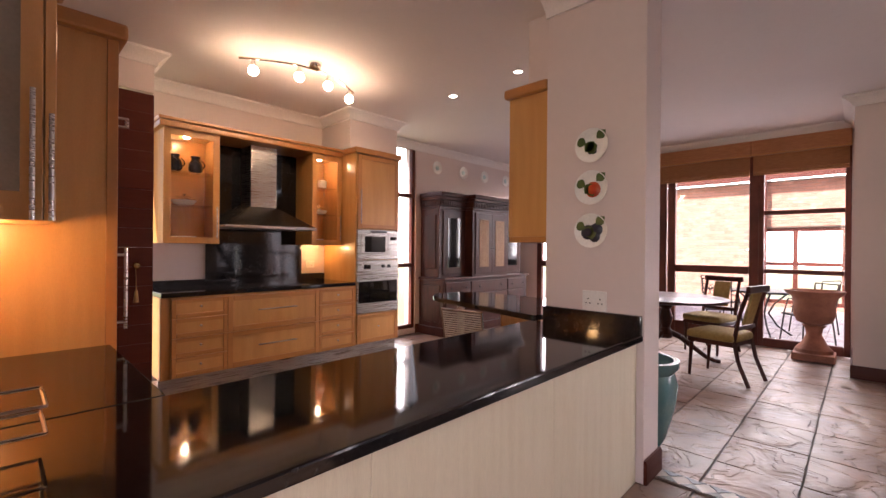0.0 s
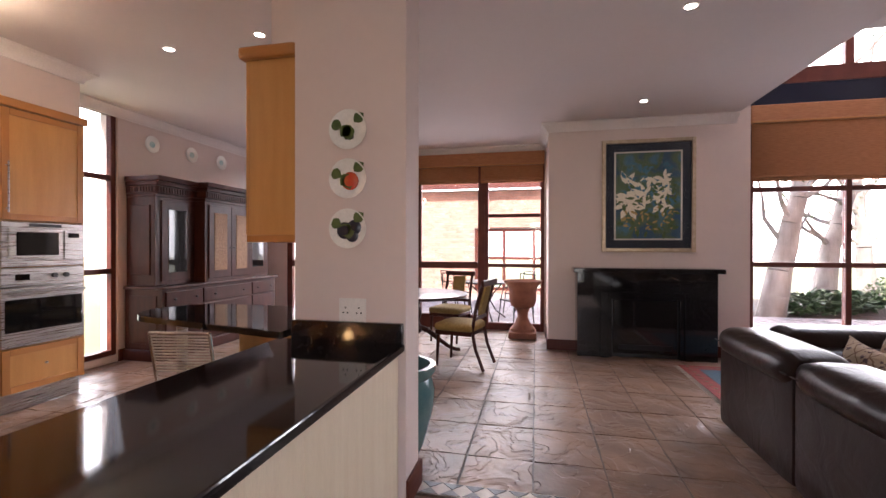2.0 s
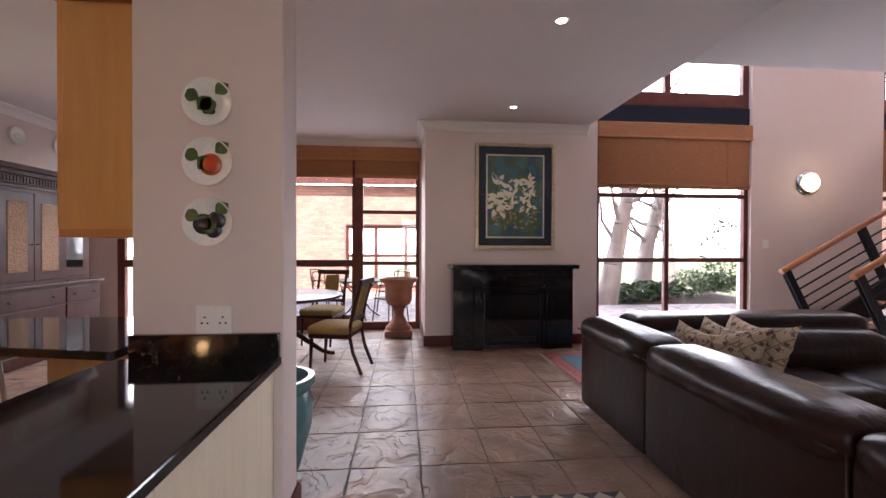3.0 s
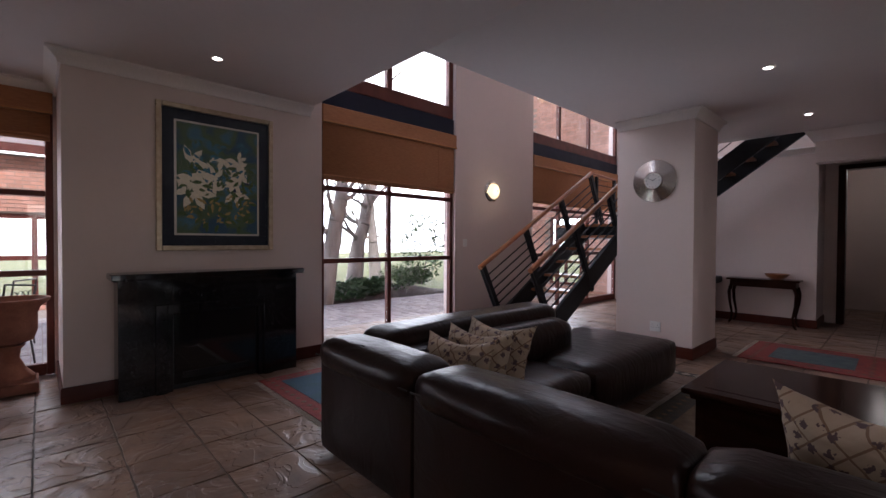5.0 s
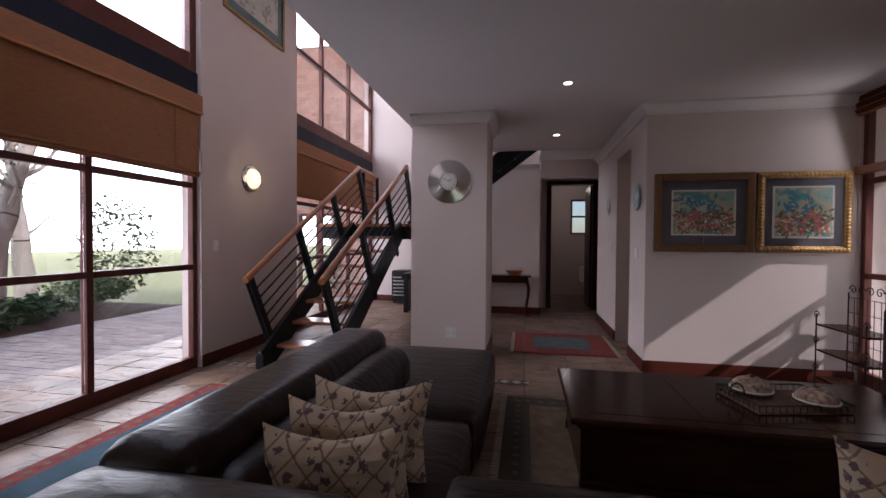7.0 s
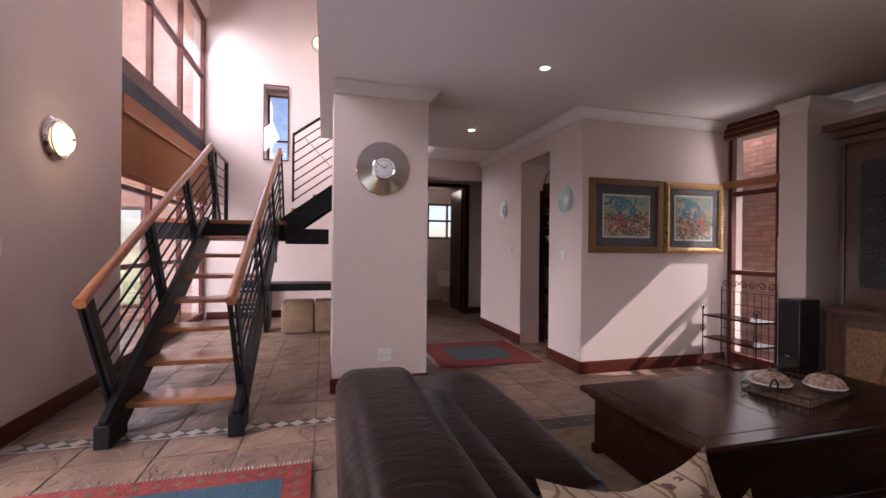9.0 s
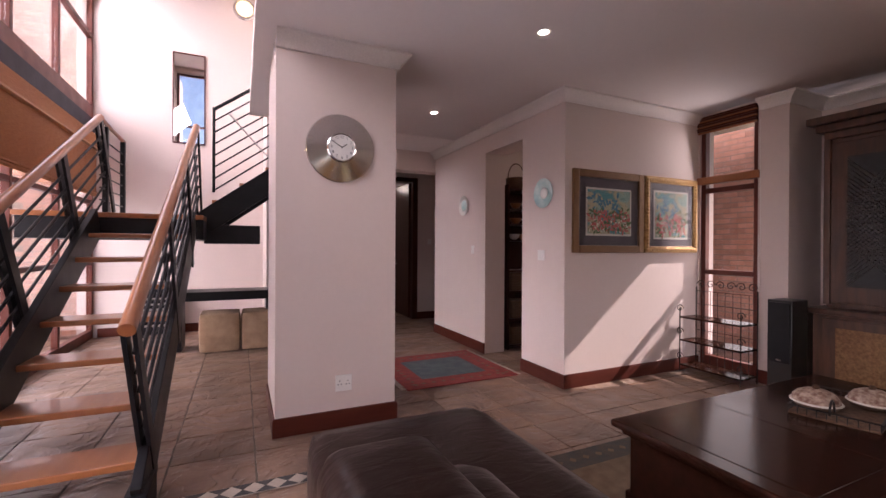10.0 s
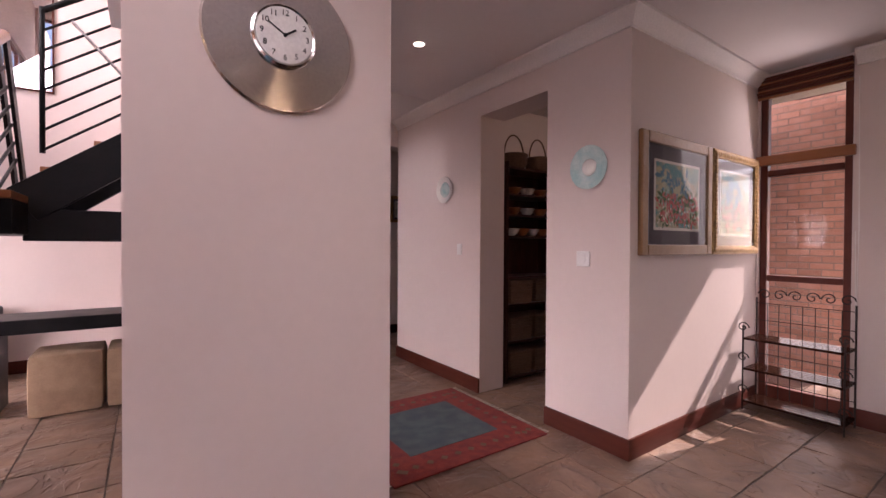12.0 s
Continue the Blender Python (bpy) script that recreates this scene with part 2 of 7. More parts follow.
def tube(bm, pts, r, n=6):
    pts = [Vector(p) for p in pts]
    for a, b in zip(pts, pts[1:]):
        if (b - a).length > 1e-5:
            rod(bm, a, b, r, n)
    return bm


def sweep(bm, pts, profile, closed=False):
    """A profile of (out, up) points run along level corners pts; out is to the right of the way."""
    n, rings = len(pts), []
    for i, p in enumerate(pts):
        p = Vector((p[0], p[1], p[2]))
        d0 = (Vector(pts[i]) - Vector(pts[i - 1])) if (i or closed) else (Vector(pts[1]) - Vector(pts[0]))
        d1 = (Vector(pts[(i + 1) % n]) - Vector(pts[i])) if (i < n - 1 or closed) else d0
        d0, d1 = d0.normalized(), d1.normalized()
        n0, n1 = Vector((d0.y, -d0.x, 0)), Vector((d1.y, -d1.x, 0))
        k = (n0 + n1)
        k = k / max(0.2, k.dot(n0))
        rings.append([bm.verts.new(p + k * o + Vector((0, 0, u))) for o, u in profile])
    ends = zip(rings, rings[1:] + ([rings[0]] if closed else []))
    for a, b in ends:
        for j in range(len(profile)):
            jj = (j + 1) % len(profile)
            bm.faces.new((a[j], b[j], b[jj], a[jj]))
    if not closed:
        bm.faces.new(rings[0][::-1]), bm.faces.new(rings[-1])
    bmesh.ops.recalc_face_normals(bm, faces=bm.faces[:])
    return bm


def mesh_of(name, bm, material, smooth=True):
    me = bpy.data.meshes.new(name)
    bm.to_mesh(me)
    bm.free()
    for mm in (material if isinstance(material, (list, tuple)) else [material]):
        me.materials.append(mm)
    if smooth:
        me.shade_smooth()
        me.set_sharp_from_angle(angle=radians(38))
        areas = sorted(p.area for p in me.polygons)
        wide = 20 * areas[len(areas) // 2]
        for p in me.polygons:
            if p.area > wide:
                p.use_smooth = False
    return me


def part(name, bm, material, parent, label=""):
    ob = new(name, mesh_of(name, bm, material))
    ob.parent = parent
    return tagged(ob, label) if label else ob


def piece(name, mesh, parent, m):
    ob = new(name, mesh)
    ob.parent = parent
    ob.matrix_basis = m
    return ob


def thing(name, label, category, x=0, y=0, z=0, rz=0, group="", kind=""):
    ob = new(name)
    ob.empty_display_size = 0.1
    ob.matrix_basis = pose(x, y, z, 0, 0, rz)
    return tagged(ob, label, category, group, kind)


def solid(name, bm, material, label, category="", kind="structure", group=""):
    return tagged(new(name, mesh_of(name, bm, material)), label, category or name.split("_")[0], group, kind)


def B():
    return bmesh.new()


def cushion(bm, w, d, h, puff=0.03, n=10, m=None, round_=0.08):
    """A soft block on z = 0, its faces swollen and edges rounded."""
    bmesh.ops.create_cube(bm, size=1)
    bmesh.ops.subdivide_edges(bm, edges=bm.edges[:], cuts=n, use_grid_fill=True)
    allv = bm.verts[:]
    half = Vector((w / 2, d / 2, h / 2))
    rr = min(round_, min(half) * 0.95)
    for v in allv:
        p = Vector((v.co.x * w, v.co.y * d, v.co.z * h))
        q = Vector([max(-(half[i] - rr), min(half[i] - rr, p[i])) for i in range(3)])
        o = p - q
        if o.length > 1e-6:
            p = q + o.normalized() * rr
        u, t, s = p.x / half.x, p.y / half.y, p.z / half.z
        fx, fy, fz = max(0, 1 - u * u), max(0, 1 - t * t), max(0, 1 - s * s)
        p += Vector((puff * (1 if u > 0 else -1) * abs(u) ** 3 * fy * fz, puff * (1 if t > 0 else -1) * abs(t) ** 3 * fx * fz, puff * (1 if s > 0 else -1) * abs(s) ** 3 * fx * fy))
        p.z += h / 2
        v.co = (m @ p) if m else p
    return bm

# ---- setting ----
CEIL, TOP = 2.94, 7.2


def wall_run(name, axis, at, thick, a, b, z0, z1, holes=(), material=None, label="plain painted plaster wall in soft pinkish cream"):
    """A wall on the line axis=at, thick towards its sign, from a to b; holes: (a, b, z0, z1)."""
    bm = B()
    cuts = sorted({a, b, *[h[0] for h in holes], *[h[1] for h in holes]})
    lo, hi = min(at, at + thick), max(at, at + thick)

    def add(p, q, s, t):
        if q - p < 1e-4 or t - s < 1e-4:
            return
        if axis == "x":
            box(bm, lo, hi, p, q, s, t)
        else:
            box(bm, p, q, lo, hi, s, t)
    for p, q in zip(cuts, cuts[1:]):
        mid = (p + q) / 2
        z = z0
        for h in sorted([h for h in holes if h[0] < mid < h[1]], key=lambda h: h[2]):
            add(p, q, z, h[2])
            z = h[3]
        add(p, q, z, z1)
    bmesh.ops.remove_doubles(bm, verts=bm.verts[:], dist=1e-4)
    return solid(name, bm, material or M_WALL, label, "wall")


EX = 6.55   # inner face of the garden wall
W1 = (-4.2, -1.95)
W2 = (-9.8, -6.25)
wall_run("wall_east", "x", EX, 0.25, -9.8, 0.39, 0, TOP, [(*W1, 0, 5.6), (*W2, 0, 5.6)])
wall_run("wall_dining_return", "y", 0.39, -0.25, EX + 0.25, 7.95, 0, 3.2)
wall_run("wall_dining", "x", 7.7, 0.25, 0.39, 5.3, 0, 3.2, [(0.42, 4.9, 0, 2.82)])
wall_run("wall_north", "y", 5.3, 0.25, 1.25, 7.95, 0, 3.2, [(3.95, 4.85, 0.08, 2.9)])
wall_run("wall_kitchen_door", "y", 4.62, 0.2, -0.2, 1.25, 0, 3.2, [(0.45, 1.25, 0, 2.6)])
wall_run("wall_kitchen_west", "x", 0.1, -0.2, 1.2, 4.62, 0, 3.2)
wall_run("wall_entry", "y", 1.2, -0.2, -1.1, 0.1, 0, 3.2)
wall_run("wall_west", "x", -0.3, -0.25, -5.05, -4.12, 0, 3.2, [(-5.03, -4.4, 0.03, 2.9)])
wall_run("wall_alcove_side", "y", -4.12, -0.2, -1.1, -0.55, 0, 3.2)
# the hole is for an unseen, assumed window that lets the entry fill in
wall_run("wall_alcove", "x", -0.9, -0.2, -4.12, 1.0, 0, 3.2, [(-0.8, 0.8, 0.3, 2.3)])
wall_run("wall_pictures", "y", -5.05, -0.18, -0.55, 1.7, 0, 3.2)
wall_run("wall_pantry", "x", 1.7, -0.3, -8.2, -5.23, 0, 3.2, [(-6.58, -5.76, 0, 2.62)])
wall_run("wall_pantry_back", "y", -7.0, -0.15, -0.55, 1.4, 0, 3.2)
wall_run("wall_pantry_west", "x", -0.4, -0.15, -7.0, -5.23, 0, 3.2)
wall_run("wall_passage", "y", -9.5, -0.2, -0.6, 2.9, 0, 3.2, [(1.55, 2.5, 0, 2.68)])
wall_run("wall_passage_west", "x", -0.4, -0.2, -9.5, -7.15, 0, 3.2)
wall_run("wall_console", "y", -8.6, -0.2, 2.72, 4.25, 0, TOP)
wall_run("wall_console_return", "x", 2.72, 0.2, -9.5, -8.8, 0, 3.2)
wall_run("wall_stair_side", "x", 4.05, 0.2, -9.8, -8.8, 0, TOP)
wall_run("wall_stair_back", "y", -9.8, -0.25, 4.05, 6.8, 0, TOP)
wall_run("wall_bathroom", "y", -12.0, -0.2, 0.2, 3.1, 0, 3.2, [(0.95, 1.8, 1.62, 2.56)])
wall_run("wall_bathroom_side", "x", 3.0, 0.2, -12.0, -9.7, 0, 3.2)
wall_run("wall_bathroom_west", "x", 0.4, -0.2, -12.0, -9.7, 0, 3.2)
wall_run("wall_upper_west", "x", 2.5, -0.2, -9.8, -1.6, 3.2, TOP)
# hole added so that the stair mirror reflects bright sky
wall_run("wall_upper_north", "y", -1.6, 0.2, 2.5, 6.8, 3.2, TOP, [(5.2, 6.5, 3.6, 7.0)])
bm = B()
box(bm, 3.45, 4.36, -5.95, -5.05, 0, TOP - 0.3)
solid("wall_column", bm, M_WALL, "square painted plaster column carrying a steel clock", "column")
bm = B()
box(bm, 2.86, 3.1, 1.2, 1.83, 0, 3.1, 0.006)
solid("wall_nib", bm, M_WALL, "narrow painted wall pier at the end of the worktop", "pier")
bm = B()
box(bm, 2.0, 2.72, -8.45, -8.2, 2.62, CEIL), box(bm, 1.4, 2.0, -8.45, -8.2, 2.62, CEIL)
solid("wall_beam", bm, M_WALL, "painted beam over the passage opening", "beam")

bm = B()
for x0, x1, y0, y1 in ((-1.3, 8.0, -1.8, 5.6), (-1.3, 4.5, -7.3, -1.8), (-1.3, 2.75, -10.0, -7.3), (0.1, 3.2, -12.3, -10.0)):
    box(bm, x0, x1, y0, y1, CEIL, CEIL + 0.26)
solid("ceiling", bm, M_CEIL, "flat painted ceiling, pinkish white", "ceiling")
bm = B()
box(bm, 2.3, 6.9, -10.1, -1.3, TOP, TOP + 0.2)
solid("ceiling_upper", bm, M_CEIL, "flat painted ceiling over the stair void", "ceiling")

CORNICE = [(0, 0), (0.10, 0), (0.10, -0.02), (0.075, -0.035), (0.045, -0.06), (0.025, -0.085), (0.02, -0.11), (0, -0.11)]
SKIRT = [(0, 0), (0.018, 0), (0.018, 0.12), (0.012, 0.135), (0, 0.135)]


def run(name, pts, profile, material, label):
    solid(name, sweep(B(), pts, profile), material, label, name.split("_")[0], "structure")


C = CEIL - 0.002
for pts in (
    [(0.1, 4.62, C), (1.25, 4.62, C), (1.25, 5.3, C), (3.22, 5.3, C), (3.22, 4.66, C), (3.93, 4.66, C), (3.93, 5.3, C), (7.7, 5.3, C), (7.7, 0.39, C), (6.55, 0.39, C), (6.55, -1.8, C)],
    [(2.86, 1.83, C), (2.86, 1.2, C), (3.1, 1.2, C), (3.1, 1.83, C)],
    [(4.36, -5.05, C), (3.45, -5.05, C), (3.45, -5.95, C)],
    [(1.7, -8.2, C), (1.7, -5.05, C), (-0.3, -5.05, C)],
    [(-0.3, -4.38, C), (-0.3, -4.12, C), (-0.9, -4.12, C), (-0.9, 1.0, C), (0.1, 1.2, C), (0.1, 4.62, C)],
    [(2.72, -8.6, C), (4.25, -8.6, C)][::-1],
):
    run("trim_cornice", pts, CORNICE, M_TRIM, "white moulded plaster cornice")
for pts in (
    [(7.7, 0.39, 0), (6.55, 0.39, 0), (6.55, 0.02, 0)],
    [(6.55, -1.5, 0), (6.55, -1.95, 0)],
    [(6.55, -4.2, 0), (6.55, -6.25, 0)],
    [(6.55, -9.8, 0), (4.25, -9.8, 0)],
    [(4.36, -5.95, 0), (4.36, -5.05, 0), (3.45, -5.05, 0), (3.45, -5.95, 0)],
    [(1.7, -5.76, 0), (1.7, -5.05, 0), (-0.3, -5.05, 0)],
    [(1.7, -8.2, 0), (1.7, -6.58, 0)],
    [(-0.3, -4.4, 0), (-0.3, -4.12, 0)],
    [(4.25, -8.6, 0), (2.72, -8.6, 0), (2.72, -9.5, 0)],
    [(1.55, -9.5, 0), (-0.4, -9.5, 0)],
    [(2.862, 1.2, 0), (3.1, 1.2, 0), (3.1, 1.83, 0)],
    [(4.85, 5.3, 0), (7.7, 5.3, 0)],
):
    run("baseboard", pts, SKIRT, M_BASE, "dark red timber skirting board")

bm = B()
box(bm, -1.3, 7.95, -12.3, 5.56, -0.2, -0.014)
FLOOR = solid("floor", bm, M_GROUT, "riven stone slab floor with dark joints", "floor")

# ---- windows and doors ----
def window(name, axis, at, a, b, z0, z1, ups, rails, w=0.06, d=0.07, sill=0.0, label="red-brown timber framed window with clear panes"):
    """A timber window in the wall plane axis=at from a to b; ups: places of mullions; rails: heights of transoms."""
    root = thing(name, label, "window", kind="structure")

    def bx(p, q, s, t, e0=-d / 2, e1=d / 2, bv=0.006):
        bm = B()
        if axis == "x":
            box(bm, at + e0, at + e1, p, q, s, t, bv)
        else:
            box(bm, p, q, at + e0, at + e1, s, t, bv)
        return bm
    for p, q, s, t in ((a, a + w, z0, z1), (b - w, b, z0, z1), (a + w, b - w, z1 - w, z1), (a + w, b - w, z0, z0 + w + sill)):
        part("window_frame", bx(p, q, s, t), M_FRAME, root)
    xs = [a + w] + [v for u in sorted(ups) for v in (u - w / 2, u + w / 2)] + [b - w]
    for u in ups:
        part("mullion", bx(u - w / 2, u + w / 2, z0 + w + sill, z1 - w), M_FRAME, root)
    zs = [z0 + w + sill] + [v for r in sorted(rails) for v in (r - w / 2, r + w / 2)] + [z1 - w]
    for i in range(0, len(xs), 2):
        for r in rails:
            part("transom", bx(xs[i], xs[i + 1], r - w / 2, r + w / 2), M_FRAME, root)
        for j in range(0, len(zs), 2):
            g = part("pane", bx(xs[i], xs[i + 1], zs[j], zs[j + 1], -0.003, 0.003, 0), M_GLASS, root)
            g.visible_shadow = False
    return root


window("window_1", "x", 6.64, *W1, 0.0, 2.5, [-2.99], [1.13, 2.03], sill=0.07)
window("window_2", "x", 6.64, *W1, 3.28, 5.6, [-2.99], [4.75], w=0.09, sill=0.1)
window("window_3", "x", 6.64, *W2, 0.0, 2.5, [-7.26, -8.47], [1.13, 2.03], sill=0.07)
window("window_4", "x", 6.64, *W2, 3.28, 5.6, [-7.26, -8.47], [4.5], w=0.07, sill=0.12)
window("window_5", "x", -0.36, -5.03, -4.4, 0.03, 2.9, [], [1.12, 2.06], w=0.055, sill=0.07)
# assumed window, never in view, added with the entry fill lamp
window("window_13", "x", -0.96, -0.8, 0.8, 0.3, 2.3, [0.0], [], w=0.06)
# added window, seen only in the mirror, placed to make it bright
window("window_12", "y", -1.5, 5.2, 6.5, 3.6, 7.0, [], [5.3], w=0.07)
window("window_6", "y", 5.36, 3.95, 4.85, 0.08, 2.9, [], [1.05, 2.12], w=0.06)
window("window_7", "x", 7.74, 0.42, 1.36, 0.0, 2.82, [], [1.04, 1.84], w=0.06, sill=0.06)
window("window_8", "y", -12.08, 0.95, 1.8, 1.62, 2.56, [1.25], [2.1], w=0.05)
for i, y0 in enumerate((1.36, 2.55, 3.74)):
    window("door_%d" % (i + 1), "x", 7.74, y0, y0 + 1.17, 0.0, 2.82, [], [1.04], w=0.11, sill=0.12, label="dark timber glazed patio door, closed")
for a, b in (W1, W2):
    bm = B()
    box(bm, 6.585, 6.76, a + 0.002, b - 0.002, 3.02, 3.27, 0.004)
    box(bm, 6.6, 6.68, a + 0.002, b - 0.002, 2.51, 3.02)
    solid("trim_beam", bm, M_STEELBLUE, "dark blue-black painted steel beam between the windows", "beam")


def roman_blind(y0, y1, z0, z1, x=6.57, folds=2):
    root = thing("roman_blind", "honey-brown woven blind, half lowered over the window", "blind", x, (y0 + y1) / 2, z0, group="woven blinds")
    w = (y1 - y0) / 2
    bm = B()
    n = 80
    prof = [(0.006, 0.0)] + [(-0.006 - 0.004 * (i % 2), (z1 - z0) * i / n) for i in range(n + 1)] + [(0.006, z1 - z0)]
    ends = [[bm.verts.new((x_, s * w, z_)) for x_, z_ in prof] for s in (-1, 1)]
    for i in range(len(prof)):
        j = (i + 1) % len(prof)
        bm.faces.new((ends[0][i], ends[0][j], ends[1][j], ends[1][i]))
    bm.faces.new(ends[0][::-1]), bm.faces.new(ends[1])
    bmesh.ops.recalc_face_normals(bm, faces=bm.faces[:])
    part("woven_panel", bm, M_BLIND, root)
    for k in range(folds):
        part("fold", box(B(), -0.025 - 0.012 * k, 0.004, -w, w, 0.01 + 0.03 * k, 0.035 + 0.03 * k, 0.008), M_BLIND, root)
    part("head_valance", box(B(), -0.05, 0.012, -w - 0.02, w + 0.02, z1 - z0 - 0.0, z1 - z0 + 0.2, 0.01), M_BLIND, root, "lighter woven valance")
    part("valance_rail", box(B(), -0.058, 0.0, -w - 0.02, w + 0.02, z1 - z0 - 0.012, z1 - z0 + 0.012, 0.004), M_MAPLE_EDGE, root, "pale timber rail")
    for s in (-0.7, 0.7):
        part("cord", rod(B(), (-0.012, s * w, 0.0), (-0.012, s * w, z1 - z0), 0.0025, 6), M_BLIND, root)
    return root


roman_blind(W1[0] + 0.02, W1[1] - 0.02, 2.12, 2.82)
roman_blind(W2[0] + 0.02, W2[1] - 0.02, 2.12, 2.82)
roman_blind(0.44, 1.42, 2.36, 2.64, x=7.66)
roman_blind(1.46, 4.6, 2.36, 2.64, x=7.66)
rb = thing("bamboo_blind", "rolled-up dark bamboo blind at the head of the window", "blind", -0.29, -4.72, 2.72, group="bamboo blinds")
for i in range(9):
    part("bamboo_slat", box(B(), -0.01 + 0.006 * (i % 2), 0.022 + 0.01 * (i % 3), -0.32, 0.32, 0.0 + 0.021 * i, 0.019 + 0.021 * i, 0.004), M_HANDRAIL if i % 3 == 0 else M_BASE, rb)
rb = thing("window_pelmet", "brown timber rail across the side window with a slim blind", "rail", -0.3, -4.72, 2.13)
part("rail", box(B(), -0.02, 0.03, -0.34, 0.34, 0, 0.085, 0.008), M_HANDRAIL, rb)
part("cord", tube(B(), [(0.04, 0.36, 0.6), (0.045, 0.37, -0.6), (0.05, 0.36, -1.4), (0.045, 0.35, -0.6)], 0.004), M_TRIM, rb, "pale pull cord")


# added eave, out of view: blocks the sun from the upper pane of window_5
bm = B()
box(bm, -1.75, -0.56, -5.2, -3.8, 3.14, 3.22)
box(bm, -1.79, -1.75, -5.2, -3.8, 3.06, 3.26, 0.004)
solid("roof_eave", bm, M_FRAME, "added boarded eave that keeps sun off the upper side pane", "roof")


# ---- stairs ----
RISE, RUN, XN, XF, Y0 = 0.2145, 0.345, 5.05, 5.87, -4.55
stairs = thing("stairs_lower", "open steel staircase with timber treads rising to a landing", "staircase", 0, 0, 0, kind="structure")
sl = RISE / RUN
NL = 7
YL, ZL = Y0 - RUN * NL, RISE * (NL + 1)


def on_line(y):
    return (Y0 - y) * sl + RISE


tread_mesh = mesh_of("tread", box(B(), XN + 0.03, XF - 0.03, -0.27, 0.02, -0.042, 0, 0.008), M_HANDRAIL)
for i in range(NL):
    piece("tread", tread_mesh, stairs, Matrix.Translation((0, Y0 - RUN * i, RISE * (i + 1))))
for x in (XN, XF):
    part("stringer", bar(B(), (x, Y0 + 0.22, 0.06), (x, YL, ZL - 0.10), 0.05, 0.30, (0, 0, 1), 0.006), M_IRON, stairs)
    part("foot_plate", box(B(), x - 0.05, x + 0.05, Y0 + 0.02, Y0 + 0.3, 0, 0.16, 0.008), M_IRON, stairs)
part("landing", box(B(), XN - 0.1, 6.5, -8.3, YL + 0.02, ZL - 0.05, ZL, 0.006), M_HANDRAIL, stairs)
part("landing_frame", box(B(), XN - 0.1, 6.48, -8.28, YL, ZL - 0.26, ZL - 0.05, 0.006), M_IRON, stairs)
for x, ln in ((XN, 3.12), (XF + 0.05, 3.1)):
    up = Vector((0, 0.535, 1)).normalized()
    way = Vector((0, -1, 0.535)).normalized()
    start = Vector((x, Y0 - 0.09, 0.08))
    h = 1.06
    ends = []
    k = ln / way.y * -1
    for s in [k * j / 3 for j in range(4)]:
        p = start + way * s
        for o in (-0.014, 0.014):
            part("post", bar(B(), p + Vector((o * 1.6, 0, 0)), p + up * h + Vector((o * 1.6, 0, 0)), 0.02, 0.085, way), M_IRON, stairs)
    a, b = start + up * h + way * -0.06, start + way * (k + 0.06) + up * h
    part("handrail", rod(B(), a + up * 0.02, b + up * 0.02, 0.037, 14), M_HANDRAIL, stairs, "polished orange-brown timber handrail")
    for j in range(6):
        q = up * (0.27 + 0.125 * j)
        part("rail_rod", rod(B(), start + q, start + way * k + q, 0.011, 8), M_IRON, stairs)
    if x > XF:
        rz = b.z
        part("handrail", rod(B(), b + up * 0.02, (x, -8.3, rz - 0.02), 0.022, 10), M_HANDRAIL, stairs)
        for y in (b.y - 0.2, -8.24):
            part("post", box(B(), x - 0.025, x + 0.025, y - 0.03, y + 0.03, ZL, rz - 0.03, 0.004), M_IRON, stairs)
        for j in range(6):
            part("rail_rod", rod(B(), (x, b.y, ZL + 0.15 + 0.13 * j), (x, -8.24, ZL + 0.15 + 0.13 * j), 0.008, 8), M_IRON, stairs)
stairs2 = thing("stairs_upper", "upper flight of black steel stairs climbing behind the column", "staircase", kind="structure")
X2, s2, r2 = 4.88, 0.215, 0.29
for y in (-7.4, -8.25):
    part("stringer", bar(B(), (X2 + 0.1, y, ZL - 0.06), (X2 - r2 * 7.0, y, ZL - 0.06 + s2 * 7.4), 0.05, 0.26, (0, 0, 1), 0.006), M_IRON, stairs2)
tm2 = mesh_of("tread", box(B(), -0.25, 0.02, -8.22, -7.43, -0.042, 0, 0.008), M_HANDRAIL)
for i in range(7):
    piece("tread", tm2, stairs2, Matrix.Translation((X2 - r2 * i, 0, ZL + s2 * (i + 1))))
part("underplate", box(B(), X2 - 0.5, X2 + 0.1, -8.0, -7.38, ZL - 0.3, ZL - 0.08, 0.01), M_IRON, stairs2)
way2 = Vector((-r2, 0, s2)).normalized()
pA, pB = Vector((X2, -7.4, ZL + 0.32)), Vector((X2 - 2.0, -7.4, ZL + 0.32 + 2.0 * s2 / r2))
for j in range(8):
    o = Vector((0, 0, 0.135 * j))
    part("rail_rod", rod(B(), pA + o, pB + o, 0.009 if j < 7 else 0.02, 8), M_IRON, stairs2)
part("post", rod(B(), pA - Vector((0, 0, 0.02)), pA + Vector((0, 0, 0.97)), 0.016, 8), M_IRON, stairs2)
part("brace", bar(B(), (4.72, -7.4, 2.95), (4.16, -7.4, 2.33), 0.012, 0.06, (0, 1, 0)), M_STEEL, stairs2)


